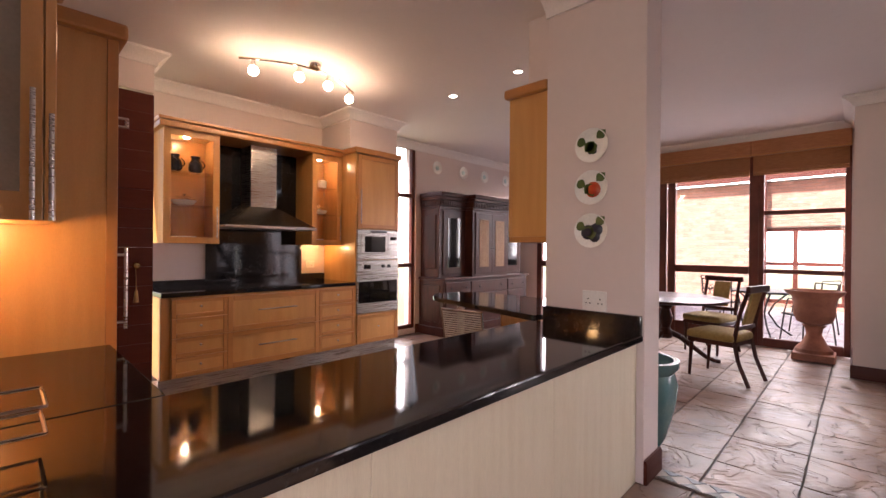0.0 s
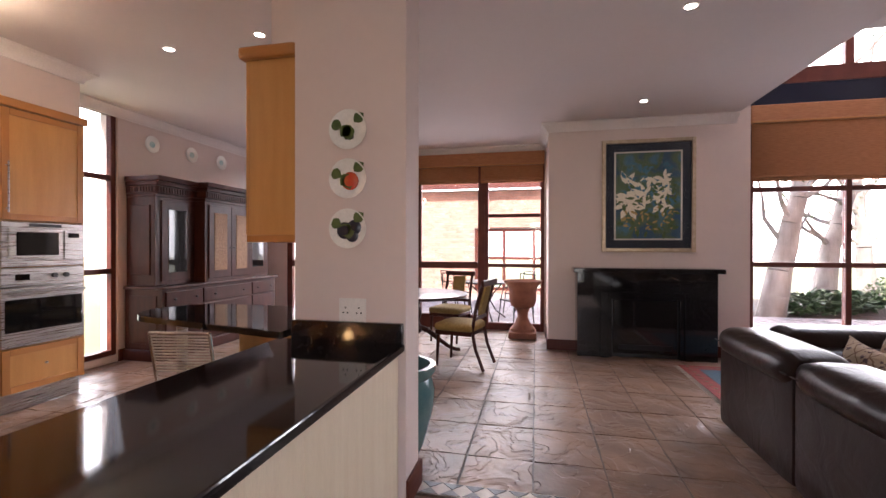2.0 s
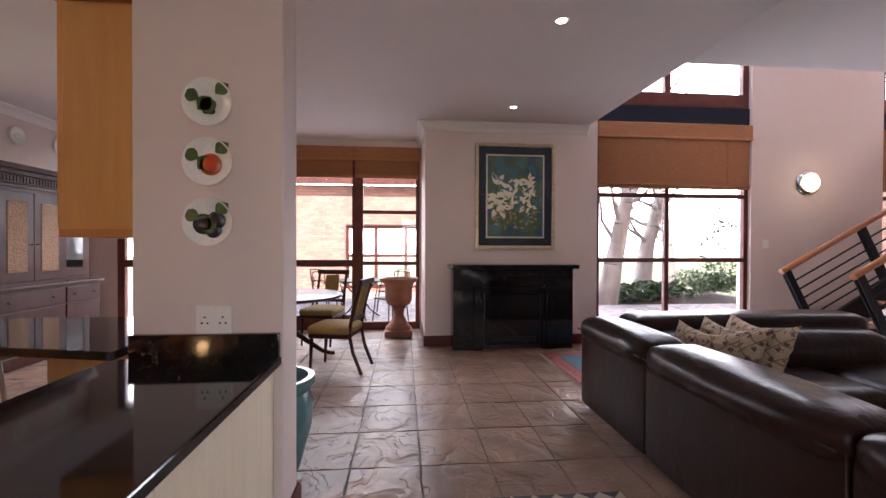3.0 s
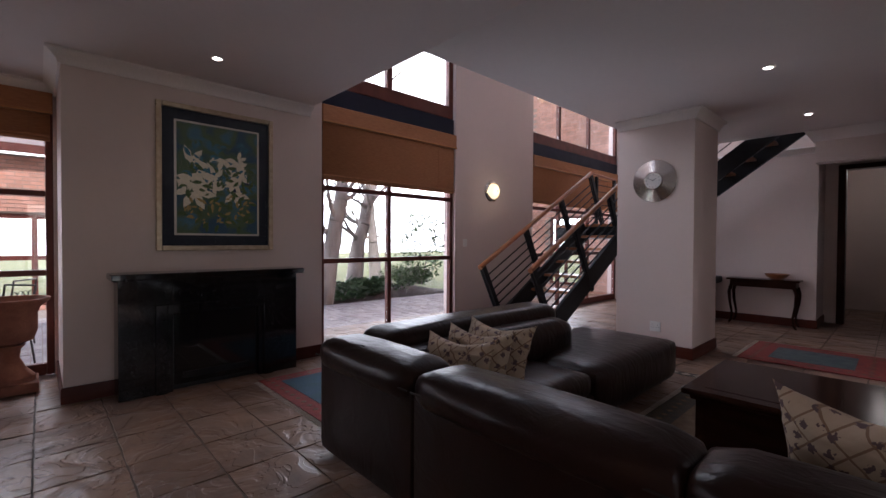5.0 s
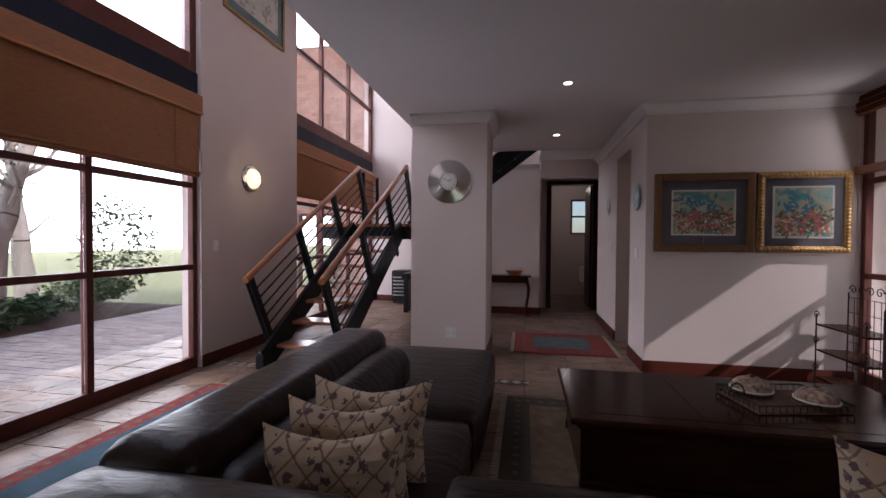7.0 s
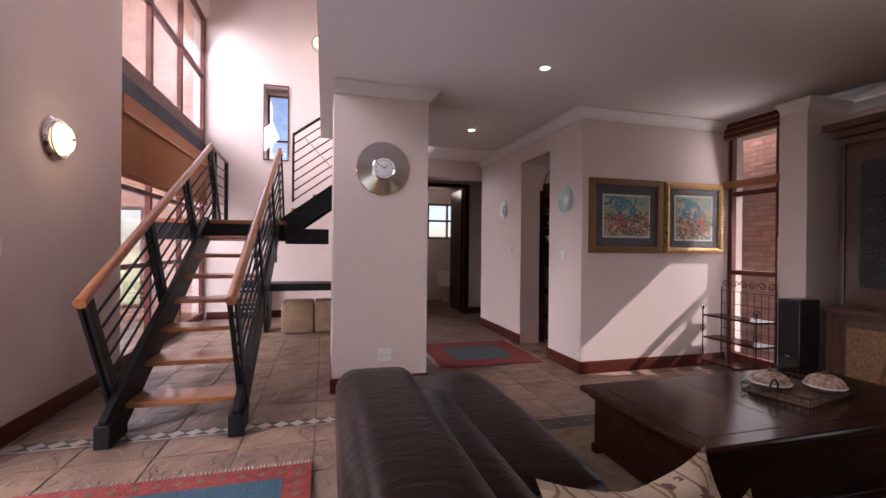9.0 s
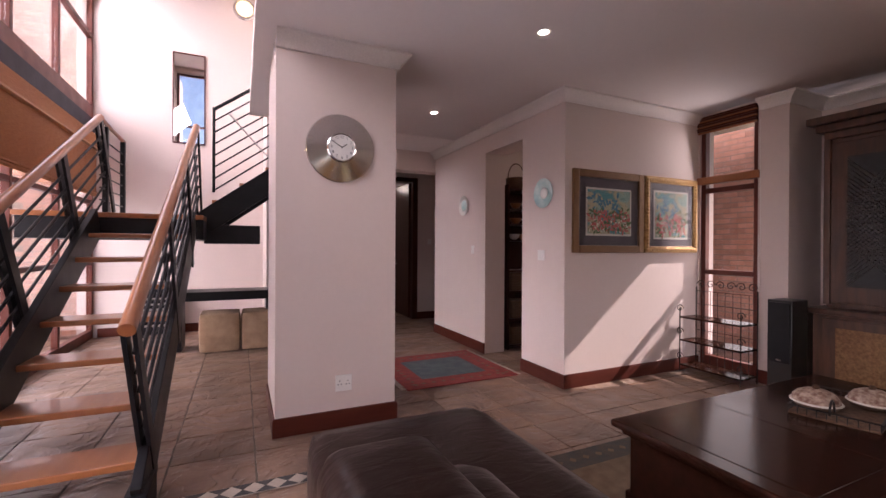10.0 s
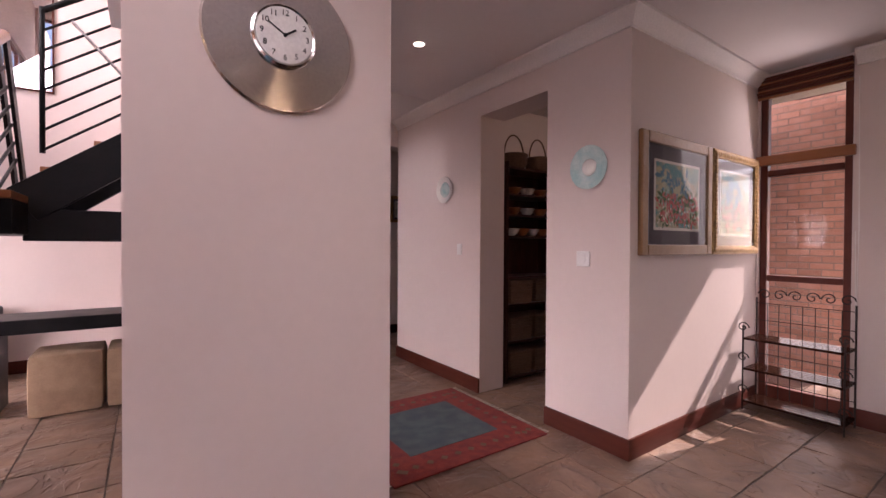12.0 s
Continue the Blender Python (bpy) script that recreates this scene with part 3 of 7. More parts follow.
# ---- lamps ----
def downlight(x, y, on=True):
    root = thing("downlight", "small round recessed ceiling downlight, lit", "downlight", x, y, CEIL, group="ceiling downlights")
    part("rim", lathe(B(), [(0.034, -0.001), (0.036, -0.006), (0.048, -0.006), (0.052, -0.001)], 20), M_WHITE, root)
    part("lamp", lathe(B(), [(0.0, -0.004), (0.034, -0.004), (0.034, -0.001), (0.0, -0.001)], 16), M_DOWN, root)
    bulb("downlight_beam", (x, y, CEIL - 0.03), 3.5, (1.0, 0.80, 0.58), 0.03, 105, (x, y, 0))


for x, y in ((3.71, 3.47), (3.65, 2.6), (5.83, -0.6), (2.62, -4.22), (2.58, -6.26), (3.9, -0.45)):
    downlight(x, y)


def bulkhead(x, y, z, rz, label, power):
    root = thing("wall_light", label, "wall light", x, y, z, rz, group="round wall lights")
    t = pose(0, 0, 0, 90, 0, 0)
    part("back_plate", lathe(B(), [(0.0, 0.0), (0.175, 0.0), (0.182, 0.012), (0.168, 0.034), (0.13, 0.04)], 28, t), M_CHROME, root)
    part("glass_dome", lathe(B(), [(0.13, 0.03), (0.125, 0.06), (0.10, 0.095), (0.05, 0.118), (0.0, 0.123)], 24, t), glow("lit_dome", (1.0, 0.80, 0.46), power), root, "glowing frosted dome")
    part("finial", lathe(B(), [(0.0, 0.12), (0.012, 0.12), (0.012, 0.135), (0.0, 0.14)], 10, t), M_BLACK, root)
    out_ = pose(x, y, z, 0, 0, rz) @ Vector((0, -0.2, 0))
    bulb("wall_light_bulb", out_, 1.2, (1.0, 0.78, 0.45), 0.06)
    part("guard", tube(B(), [(0.145 * math.cos(a * math.pi / 12), -0.05, 0.145 * math.sin(a * math.pi / 12)) for a in range(25)], 0.006), M_CHROME, root)


bulkhead(EX - 0.002, -5.06, 2.23, -90, "round lit glass wall light with a steel rim", 1.5)
bulkhead(4.55, -9.795, 5.4, 180, "round lit glass wall light high above the stairs", 1.3)


def socket(x, y, z, rz, w=0.125, h=0.085, holes=True, name="wall_socket", label="white plastic three-pin wall socket"):
    root = thing(name, label, "socket" if holes else "switch", x, y, z, rz, group="sockets" if holes else "switches")
    part("plate", box(B(), -w / 2, w / 2, -0.01, 0, -h / 2, h / 2, 0.003), M_WHITE, root)
    if holes:
        for cx in ((-w / 4, w / 4) if w > 0.1 else (0,)):
            for dx, dz in ((0, 0.016), (-0.012, -0.01), (0.012, -0.01)):
                part("pin_hole", rod(B(), (cx + dx, -0.0125, dz), (cx + dx, -0.0095, dz), 0.0045, 8), M_BLACK, root)
    else:
        part("rocker", box(B(), -w * 0.22, w * 0.22, -0.014, -0.008, -h * 0.22, h * 0.22, 0.002), M_WHITE, root)


# facing: 0 looks to -y, 90 to +x, 180 to +y, -90 to -x
socket(2.858, 1.49, 1.0, -90, 0.15, 0.13)
socket(3.865, -5.048, 0.34, 180, 0.125, 0.125)
socket(1.702, -5.41, 1.31, 90, 0.11, 0.11, False, "light_switch", "white plastic light switch")
socket(1.702, -6.9, 1.36, 90, 0.07, 0.11, False, "light_switch", "white plastic light switch")
socket(1.24, -9.498, 1.5, 180, 0.08, 0.11, False, "light_switch", "white plastic light switch")
socket(EX - 0.002, -4.42, 1.36, -90, 0.09, 0.12, False, "light_switch", "white plastic light switch")


# ---- wall things ----
def picture_mat(name, cols, scale, seed):
    m, nt, p, link = nodes(name)
    N = nt.nodes.new
    tc, mp = N("ShaderNodeTexCoord"), N("ShaderNodeMapping")
    mp.inputs["Location"].default_value = (seed, seed * 0.7, seed * 1.3)
    link(tc.outputs["Object"], mp.inputs[0])
    n = N("ShaderNodeTexNoise")
    n.inputs["Scale"].default_value, n.inputs["Detail"].default_value = scale, 5
    v = N("ShaderNodeTexVoronoi")
    v.inputs["Scale"].default_value = scale * 2.2
    link(mp.outputs[0], n.inputs["Vector"]), link(n.outputs[1], v.inputs["Vector"])
    mixv = N("ShaderNodeMix")
    mixv.data_type = "VECTOR"
    mixv.inputs[0].default_value = 0.18
    link(mp.outputs[0], mixv.inputs[4]), link(n.outputs[1], mixv.inputs[5]), link(mixv.outputs[1], v.inputs["Vector"])
    r = N("ShaderNodeValToRGB")
    r.color_ramp.interpolation = "EASE"
    for i, c in enumerate(cols):
        e = r.color_ramp.elements[i] if i < 2 else r.color_ramp.elements.new(0.5)
        e.color = (*c, 1)
    for i, c in enumerate(cols):
        r.color_ramp.elements[i].position = 0.28 + 0.46 * i / (len(cols) - 1)
    sep = N("ShaderNodeMath")
    sep.operation = "ADD"
    mul = N("ShaderNodeMath")
    mul.operation = "MULTIPLY"
    mul.inputs[1].default_value = 0.35
    link(v.outputs["Distance"], mul.inputs[0]), link(mul.outputs[0], sep.inputs[0]), link(n.outputs[0], sep.inputs[1])
    off = N("ShaderNodeMath")
    off.operation = "SUBTRACT"
    off.inputs[1].default_value = 0.1
    link(sep.outputs[0], off.inputs[0]), link(off.outputs[0], r.inputs[0]), link(r.outputs[0], p.inputs["Base Color"])
    p.inputs["Roughness"].default_value = 0.6
    return m


M_GILT = mat("gilt", (0.42, 0.25, 0.09), 0.38, 0.7, scale=30, second=(0.20, 0.10, 0.04), amount=0.8, bump=0.12)
M_SILVERGILT = mat("champagne_frame", (0.55, 0.45, 0.32), 0.3, 0.8, scale=18, second=(0.35, 0.26, 0.17), amount=0.6, bump=0.05)
M_MOUNT_DARK = mat("dark_mount", (0.015, 0.02, 0.035), 0.7, bump=0)
M_MOUNT_GREY = mat("grey_mount", (0.10, 0.085, 0.095), 0.8, bump=0)
M_MOUNT_TEAL = mat("teal_mount", (0.09, 0.17, 0.18), 0.8, bump=0)
M_PICGLASS = glass("picture_glass", weight=0.45)
M_PAPER = mat("paper", (0.66, 0.62, 0.55), 0.8, bump=0)
P_CREAM = mat("paint_cream", (0.74, 0.68, 0.55), 0.7, scale=30, second=(0.60, 0.58, 0.46), bump=0)
P_GREEN = mat("paint_green", (0.05, 0.10, 0.035), 0.7, scale=30, second=(0.14, 0.18, 0.06), bump=0)
P_BLUE = mat("paint_blue", (0.04, 0.15, 0.22), 0.7, scale=30, second=(0.10, 0.25, 0.31), bump=0)
P_RED = mat("paint_red", (0.45, 0.07, 0.07), 0.7, scale=30, second=(0.55, 0.22, 0.18), bump=0)
P_OCHRE = mat("paint_ochre", (0.38, 0.27, 0.10), 0.7, scale=30, bump=0)
LILIES = [("painted_sky", P_BLUE, 60, (-0.42, 0.42, -0.05, 0.38), 0.07), ("painted_leaves", P_GREEN, 110, (-0.42, 0.42, -0.42, 0.15), 0.07), ("painted_lily", P_CREAM, 20, (-0.36, 0.34, -0.12, 0.28), 0.13), ("painted_ochre", P_OCHRE, 45, (-0.4, 0.4, -0.42, -0.15), 0.05)]
GARDEN = [("painted_stems", P_BLUE, 30, (-0.42, 0.2, 0.0, 0.34), 0.06), ("painted_leaves", P_GREEN, 120, (-0.46, 0.46, -0.47, 0.05), 0.045), ("painted_flowers", P_RED, 150, (-0.46, 0.46, -0.42, 0.0), 0.042), ("painted_blossom", P_CREAM, 60, (-0.46, 0.46, -0.46, -0.05), 0.025)]
M_ART1 = picture_mat("art_lilies", [(0.015, 0.03, 0.06), (0.03, 0.09, 0.15), (0.06, 0.17, 0.24), (0.08, 0.13, 0.06)], 3, 3)
M_ART2 = picture_mat("art_garden", [(0.02, 0.15, 0.16), (0.06, 0.24, 0.25), (0.24, 0.36, 0.30), (0.42, 0.36, 0.22)], 4, 8)
M_ART3 = picture_mat("art_bird", [(0.55, 0.53, 0.46), (0.6, 0.58, 0.5), (0.3, 0.3, 0.25), (0.62, 0.6, 0.53)], 7, 5)
M_FLORAL = picture_mat("art_flowers", [(0.45, 0.40, 0.30), (0.32, 0.14, 0.12), (0.10, 0.16, 0.07), (0.5, 0.46, 0.36)], 16, 2)


def picture(x, y, z, rz, w, h, frame_w, frame_m, mount_m, mount_w, art, label, carved=False, inner=0.02, paint=()):
    root = thing("picture", label, "picture", x, y, z, rz, group="framed pictures")
    for s in (-1, 1):
        bm = B()
        box(bm, s * w / 2 - (frame_w if s > 0 else 0), s * w / 2 + (0 if s > 0 else frame_w), -0.035, 0, -h / 2, h / 2, 0.008)
        part("frame_side", bm, frame_m, root)
        bm = B()
        box(bm, -w / 2 + frame_w, w / 2 - frame_w, -0.035, 0, s * h / 2 - (frame_w if s > 0 else 0), s * h / 2 + (0 if s > 0 else frame_w), 0.008)
        part("frame_rail", bm, frame_m, root)
    if carved:
        bm = B()
        k = 22
        for i in range(k):
            for s in (-1, 1):
                a = -w / 2 + frame_w / 2 + (w - frame_w) * i / (k - 1)
                bmesh.ops.create_icosphere(bm, subdivisions=1, radius=frame_w * 0.36, matrix=pose(a, -0.036, s * (h / 2 - frame_w / 2)) @ Matrix.Diagonal((1.1, 0.5, 1, 1)))
                a = -h / 2 + frame_w / 2 + (h - frame_w) * i / (k - 1)
                bmesh.ops.create_icosphere(bm, subdivisions=1, radius=frame_w * 0.36, matrix=pose(s * (w / 2 - frame_w / 2), -0.036, a) @ Matrix.Diagonal((1, 0.5, 1.1, 1)))
        part("carving", bm, frame_m, root)
    iw, ih = w - 2 * frame_w, h - 2 * frame_w
    part("mount", box(B(), -iw / 2, iw / 2, -0.012, -0.002, -ih / 2, ih / 2), mount_m, root)
    aw, ah = iw - 2 * mount_w, ih - 2 * mount_w
    part("inner_mount", box(B(), -aw / 2 - inner, aw / 2 + inner, -0.015, -0.011, -ah / 2 - inner, ah / 2 + inner), M_PAPER, root)
    part("print", box(B(), -aw / 2, aw / 2, -0.018, -0.014, -ah / 2, ah / 2), art, root)
    if paint:
        r = random.Random(len(label))
        for nm, m_, count, zone, size in paint:
            bm = B()
            for _ in range(count):
                cx, cz = r.uniform(zone[0], zone[1]) * aw, r.uniform(zone[2], zone[3]) * ah
                s_, turn = size * r.uniform(0.6, 1.4), r.uniform(0, 360)
                for q in range(3 if nm == "painted_lily" else 1):
                    t_ = pose(cx, -0.0182, cz, 0, turn + 55 * q, 0)
                    o_ = 0.0002 * r.random()
                    bm.faces.new([bm.verts.new(t_ @ Vector((a * s_, -o_, b * s_))) for a, b in ((0, 0), (0.20, 0.35), (0.24, 0.7), (0.0, 1.1), (-0.16, 0.75), (-0.18, 0.3))])
            tagged(part(nm, bm, m_, root), kind="stuff")
    g = part("glazing", box(B(), -iw / 2, iw / 2, -0.026, -0.023, -ih / 2, ih / 2), M_PICGLASS, root)
    g.visible_shadow = False
    return root


picture(EX - 0.002, -0.81, 1.98, -90, 1.09, 1.41, 0.05, M_SILVERGILT, M_MOUNT_DARK, 0.12, M_ART1, "large framed print of white lilies over the fireplace", paint=LILIES)
picture(1.13, -5.048, 1.76, 180, 0.98, 0.84, 0.075, mat("brown_gilt", (0.20, 0.10, 0.04), 0.4, 0.4, scale=25, bump=0.06), M_MOUNT_GREY, 0.12, M_ART2, "framed garden print in a brown gilt frame", paint=GARDEN)
picture(0.19, -5.048, 1.76, 180, 0.86, 0.84, 0.07, M_GILT, M_MOUNT_GREY, 0.10, M_ART2, "framed garden print in a carved gold frame", True, paint=GARDEN)
picture(EX - 0.002, -5.2, 4.75, -90, 1.3, 1.1, 0.05, M_GILT, M_MOUNT_TEAL, 0.13, M_ART3, "gold framed print with a teal mount high on the pier")
picture(0.86, -9.498, 1.96, 180, 0.56, 0.42, 0.05, M_GILT, M_MOUNT_GREY, 0.05, M_ART3, "small gilt framed picture at the passage end")

mir = thing("mirror", "tall narrow wall mirror in a thin dark frame", "mirror", 5.36, -9.797, 3.77, 180)
part("mirror_glass", box(B(), -0.215, 0.215, -0.012, -0.004, -0.71, 0.71), mat("mirror_silver", (0.9, 0.9, 0.9), 0.02, 1.0, bump=0), mir)
bm = B()
for s in (-1, 1):
    box(bm, s * 0.222 - 0.008, s * 0.222 + 0.008, -0.022, 0, -0.73, 0.73, 0.003)
    box(bm, -0.22, 0.22, -0.022, 0, s * 0.72 - 0.01, s * 0.72 + 0.01, 0.003)
part("mirror_frame", bm, M_BASE, mir)


def text_mesh(s, size, material, parent, m, name="numeral"):
    c = bpy.data.curves.new(name, "FONT")
    c.body, c.size, c.align_x, c.align_y, c.extrude = s, size, "CENTER", "CENTER", 0.0006
    ob = bpy.data.objects.new(name, c)
    me = bpy.data.meshes.new_from_object(ob)
    me.materials.append(material)
    bpy.data.objects.remove(ob)
    o = new(name, me)
    o.parent = parent
    o.matrix_basis = m
    return o


clock = thing("wall_clock", "round polished steel wall clock with a small white dial", "clock", 3.895, -5.048, 2.14, 180)
t = pose(0, 0, 0, 90, 0, 0)
part("rim_dish", lathe(B(), [(0.0, 0.0), (0.25, 0.0), (0.262, 0.008), (0.255, 0.016), (0.18, 0.022), (0.112, 0.03), (0.108, 0.04), (0.10, 0.046), (0.0, 0.03)], 48, t), M_CHROME, clock)
part("bezel", lathe(B(), [(0.098, 0.03), (0.112, 0.03), (0.112, 0.048), (0.104, 0.054), (0.098, 0.05)], 40, t), M_CHROME, clock)
part("dial", lathe(B(), [(0.0, 0.046), (0.097, 0.046), (0.097, 0.052), (0.0, 0.052)], 40, t), M_WHITE, clock)
for i in range(1, 13):
    a = math.radians(90 - 30 * i)
    text_mesh(str(i), 0.028, M_BLACK, clock, pose(0.078 * math.cos(a), -0.0535, 0.078 * math.sin(a), 90, 0, 0))
for nm, deg, ln, wd in (("hour_hand", 60 - 5, 0.045, 0.007), ("minute_hand", 300, 0.068, 0.005)):
    a = math.radians(90 - deg)
    part(nm, bar(B(), (0, -0.056, 0), (ln * math.cos(a), -0.056, ln * math.sin(a)), wd, 0.0015, (0, 1, 0)), M_BLACK, clock)
part("hub", lathe(B(), [(0.0, 0.052), (0.006, 0.052), (0.006, 0.059), (0.0, 0.059)], 12, t), M_BLACK, clock)


def plate(x, y, z, rz, r, label, rim, centre_cols, scallop=False):
    root = thing("wall_plate", label, "plate", x, y, z, rz, group="decorative wall plates")
    t = pose(0, 0, 0, 90, 0, 0)
    part("dish", lathe(B(), [(0.0, 0.004), (r * 0.55, 0.004), (r * 0.66, 0.009), (r * 0.95, 0.022), (r, 0.026), (r * 0.98, 0.019), (r * 0.6, 0.0), (0, 0)], 36, t), rim, root)
    for kind, col, dx, dz, rr in centre_cols:
        bm = B()
        if kind == "leaf":
            n = 8
            vs = [bm.verts.new((0, 0, 0))] + [bm.verts.new((rr * 0.42 * math.sin(math.pi * i / n), -0.003, rr * i / n)) for i in range(1, n)] + [bm.verts.new((0, 0, rr))] + [bm.verts.new((-rr * 0.42 * math.sin(math.pi * i / n), -0.003, rr * i / n)) for i in range(n - 1, 0, -1)]
            bm.faces.new(vs)
            r_ = bmesh.ops.extrude_face_region(bm, geom=bm.faces[:])
            for v in r_["geom"]:
                if isinstance(v, bmesh.types.BMVert):
                    v.co.y -= 0.002
            bmesh.ops.transform(bm, matrix=pose(dx * r, -0.016, dz * r) @ pose(0, 0, 0, 0, 137 * (dx + 2 * dz) * 3, 0), verts=bm.verts[:])
        else:
            bmesh.ops.create_uvsphere(bm, u_segments=14, v_segments=8, radius=rr, matrix=pose(dx * r, -0.012, dz * r) @ Matrix.Diagonal((1, 0.25, 1, 1)))
        part(kind, bm, col, root)
    return root


M_CHINA = mat("white_china", (0.84, 0.82, 0.77), 0.18, scale=8, amount=0.25, bump=0)
M_CHINABLUE = mat("pale_blue_china", (0.36, 0.56, 0.56), 0.2, scale=12, second=(0.62, 0.72, 0.68), amount=0.8, bump=0)
M_LEAF = mat("painted_leaf", (0.05, 0.09, 0.025), 0.35, scale=20, second=(0.14, 0.18, 0.05), bump=0)
M_GRAPE = mat("painted_grape", (0.012, 0.014, 0.03), 0.3, bump=0)
M_APPLE = mat("painted_apple", (0.50, 0.035, 0.015), 0.3, scale=16, second=(0.55, 0.2, 0.03), amount=0.5, bump=0)
leaves = [("leaf", M_LEAF, -0.1, 0.25, 0.085), ("leaf", M_LEAF, 0.15, 0.2, 0.08), ("leaf", M_LEAF, 0.3, 0.35, 0.07), ("leaf", M_LEAF, -0.35, 0.1, 0.07)]
plate(2.858, 1.51, 1.945, -90, 0.104, "white plate painted with dark grapes and leaves", M_CHINA, leaves + [("grape", M_GRAPE, 0.02 + 0.13 * (i % 3 - 1), -0.1 - 0.13 * (i // 3), 0.014) for i in range(9)])
plate(2.858, 1.51, 1.69, -90, 0.104, "white plate painted with a red apple and leaves", M_CHINA, leaves + [("apple", M_APPLE, 0.08, -0.12, 0.048)])
plate(2.858, 1.51, 1.43, -90, 0.104, "white plate painted with dark blue plums", M_CHINA, leaves + [("plum", M_GRAPE, -0.2, -0.1, 0.045), ("plum", M_GRAPE, 0.2, -0.35, 0.035), ("plum", M_GRAPE, 0.3, 0.05, 0.04)])
plate(1.702, -5.36, 1.96, 90, 0.155, "pale blue and white wall plate with a flower", M_CHINABLUE, [("blossom", M_CHINA, 0, 0, 0.06), ("petal", M_WHITE, 0.2, 0.1, 0.03)])
plate(1.702, -7.15, 1.98, 90, 0.14, "cream wall plate with a blue centre", M_CHINA, [("blossom", M_CHINABLUE, 0, 0, 0.08)])
for x in (5.29, 5.93, 6.51, 7.15):
    plate(x, 5.298, 2.62, 0, 0.105, "cream plate hung above the dresser", M_CHINA, [("blossom", M_CHINABLUE, 0.1, 0, 0.04)])

# ---- fireplace ----
fp = thing("fireplace", "polished black granite fireplace surround with a dark firebox", "fireplace", EX, -0.73, 0)
part("mantel_shelf", box(B(), -0.36, 0, -0.83, 0.83, 1.03, 1.085, 0.008), M_GRANITE, fp)
for s in (-1, 1):
    part("jamb", box(B(), -0.27, 0, s * 0.78 - (0.4 if s > 0 else 0), s * 0.78 + (0.0 if s > 0 else 0.4), 0, 1.03, 0.004), M_GRANITE, fp)
    part("inner_jamb", box(B(), -0.30, -0.1, s * 0.47 - 0.045, s * 0.47 + 0.045, 0, 0.80, 0.004), M_GRANITE, fp)
part("lintel", box(B(), -0.268, 0, -0.38, 0.38, 0.72, 1.03, 0.004), M_GRANITE, fp)
part("inner_lintel", box(B(), -0.30, -0.1, -0.425, 0.425, 0.71, 0.80, 0.004), M_GRANITE, fp)
part("firebox", box(B(), -0.2, -0.05, -0.38, 0.38, 0, 0.72), M_BLACK, fp)
part("hearth_door", box(B(), -0.24, -0.2, -0.36, 0.36, 0.05, 0.70, 0.006), M_BLACKGLASS, fp, "dark glass fire screen")
part("grate", box(B(), -0.252, -0.24, -0.3, 0.3, 0.10, 0.16, 0.004), M_IRON, fp)

# ---- sofa ----
M_SEAM = mat("leather_seam", (0.012, 0.008, 0.007), 0.45, bump=0)
sofa = thing("corner_sofa", "large dark brown leather corner sofa with a chaise", "sofa", 0, 0, 0)


def soft(name, x0, x1, y0, y1, z0, z1, r=0.07, puff=0.025, label="", n=10):
    bm = B()
    cushion(bm, x1 - x0, y1 - y0, z1 - z0, puff, n, Matrix.Translation(((x0 + x1) / 2, (y0 + y1) / 2, z0)), r)
    return part(name, bm, M_LEATHER, sofa, label)


# long back along x, arm end towards the garden, back along y
soft("back_panel", 3.42, 4.36, -1.02, -0.80, 0.03, 0.66, 0.03, 0.004)
soft("back_panel", 2.2, 3.41, -1.02, -0.80, 0.03, 0.66, 0.03, 0.004)
soft("back_panel", 0.95, 2.19, -1.02, -0.80, 0.03, 0.66, 0.03, 0.004)
soft("back_roll", 3.42, 4.38, -1.13, -0.78, 0.55, 0.745, 0.085, 0.02)
soft("back_roll", 2.2, 3.41, -1.13, -0.78, 0.55, 0.745, 0.085, 0.02)
soft("back_roll", 0.95, 2.19, -1.13, -0.78, 0.55, 0.745, 0.085, 0.02)
soft("side_panel", 4.16, 4.36, -3.1, -1.03, 0.03, 0.62, 0.03, 0.004)
soft("side_roll", 4.0, 4.38, -3.08, -1.1, 0.44, 0.785, 0.09, 0.012, n=22)
soft("side_cushion", 3.80, 4.12, -3.05, -1.12, 0.34, 0.68, 0.12, 0.02, n=14)
soft("seat_base", 0.95, 4.19, -1.75, -1.03, 0.06, 0.27, 0.03, 0.004)
soft("seat_cushion", 2.4, 3.35, -1.85, -1.05, 0.25, 0.43, 0.06, 0.02)
soft("seat_cushion", 1.4, 2.39, -1.85, -1.05, 0.25, 0.43, 0.06, 0.02)
soft("chaise_base", 3.3, 4.19, -3.1, -1.76, 0.06, 0.27, 0.03, 0.004)
soft("chaise_cushion", 3.28, 4.0, -2.39, -1.06, 0.25, 0.44, 0.07, 0.02)
soft("chaise_end", 3.26, 4.28, -4.05, -2.4, 0.06, 0.44, 0.085, 0.02)
for x, y in ((4.3, -0.9), (0.9, -0.9), (4.2, -3.9), (3.4, -3.9)):
    part("foot", rod(B(), (x if x > 1 else 1.05, y, 0), (x if x > 1 else 1.05, y, 0.07), 0.03, 10), M_IRON, sofa)
for x0, x1 in ((3.43, 4.38), (2.22, 3.40)):
    part("seam", tube(B(), [(x0, -0.785, 0.64), ((x0 + x1) / 2, -0.775, 0.645), (x1, -0.785, 0.64)], 0.006), M_SEAM, sofa)


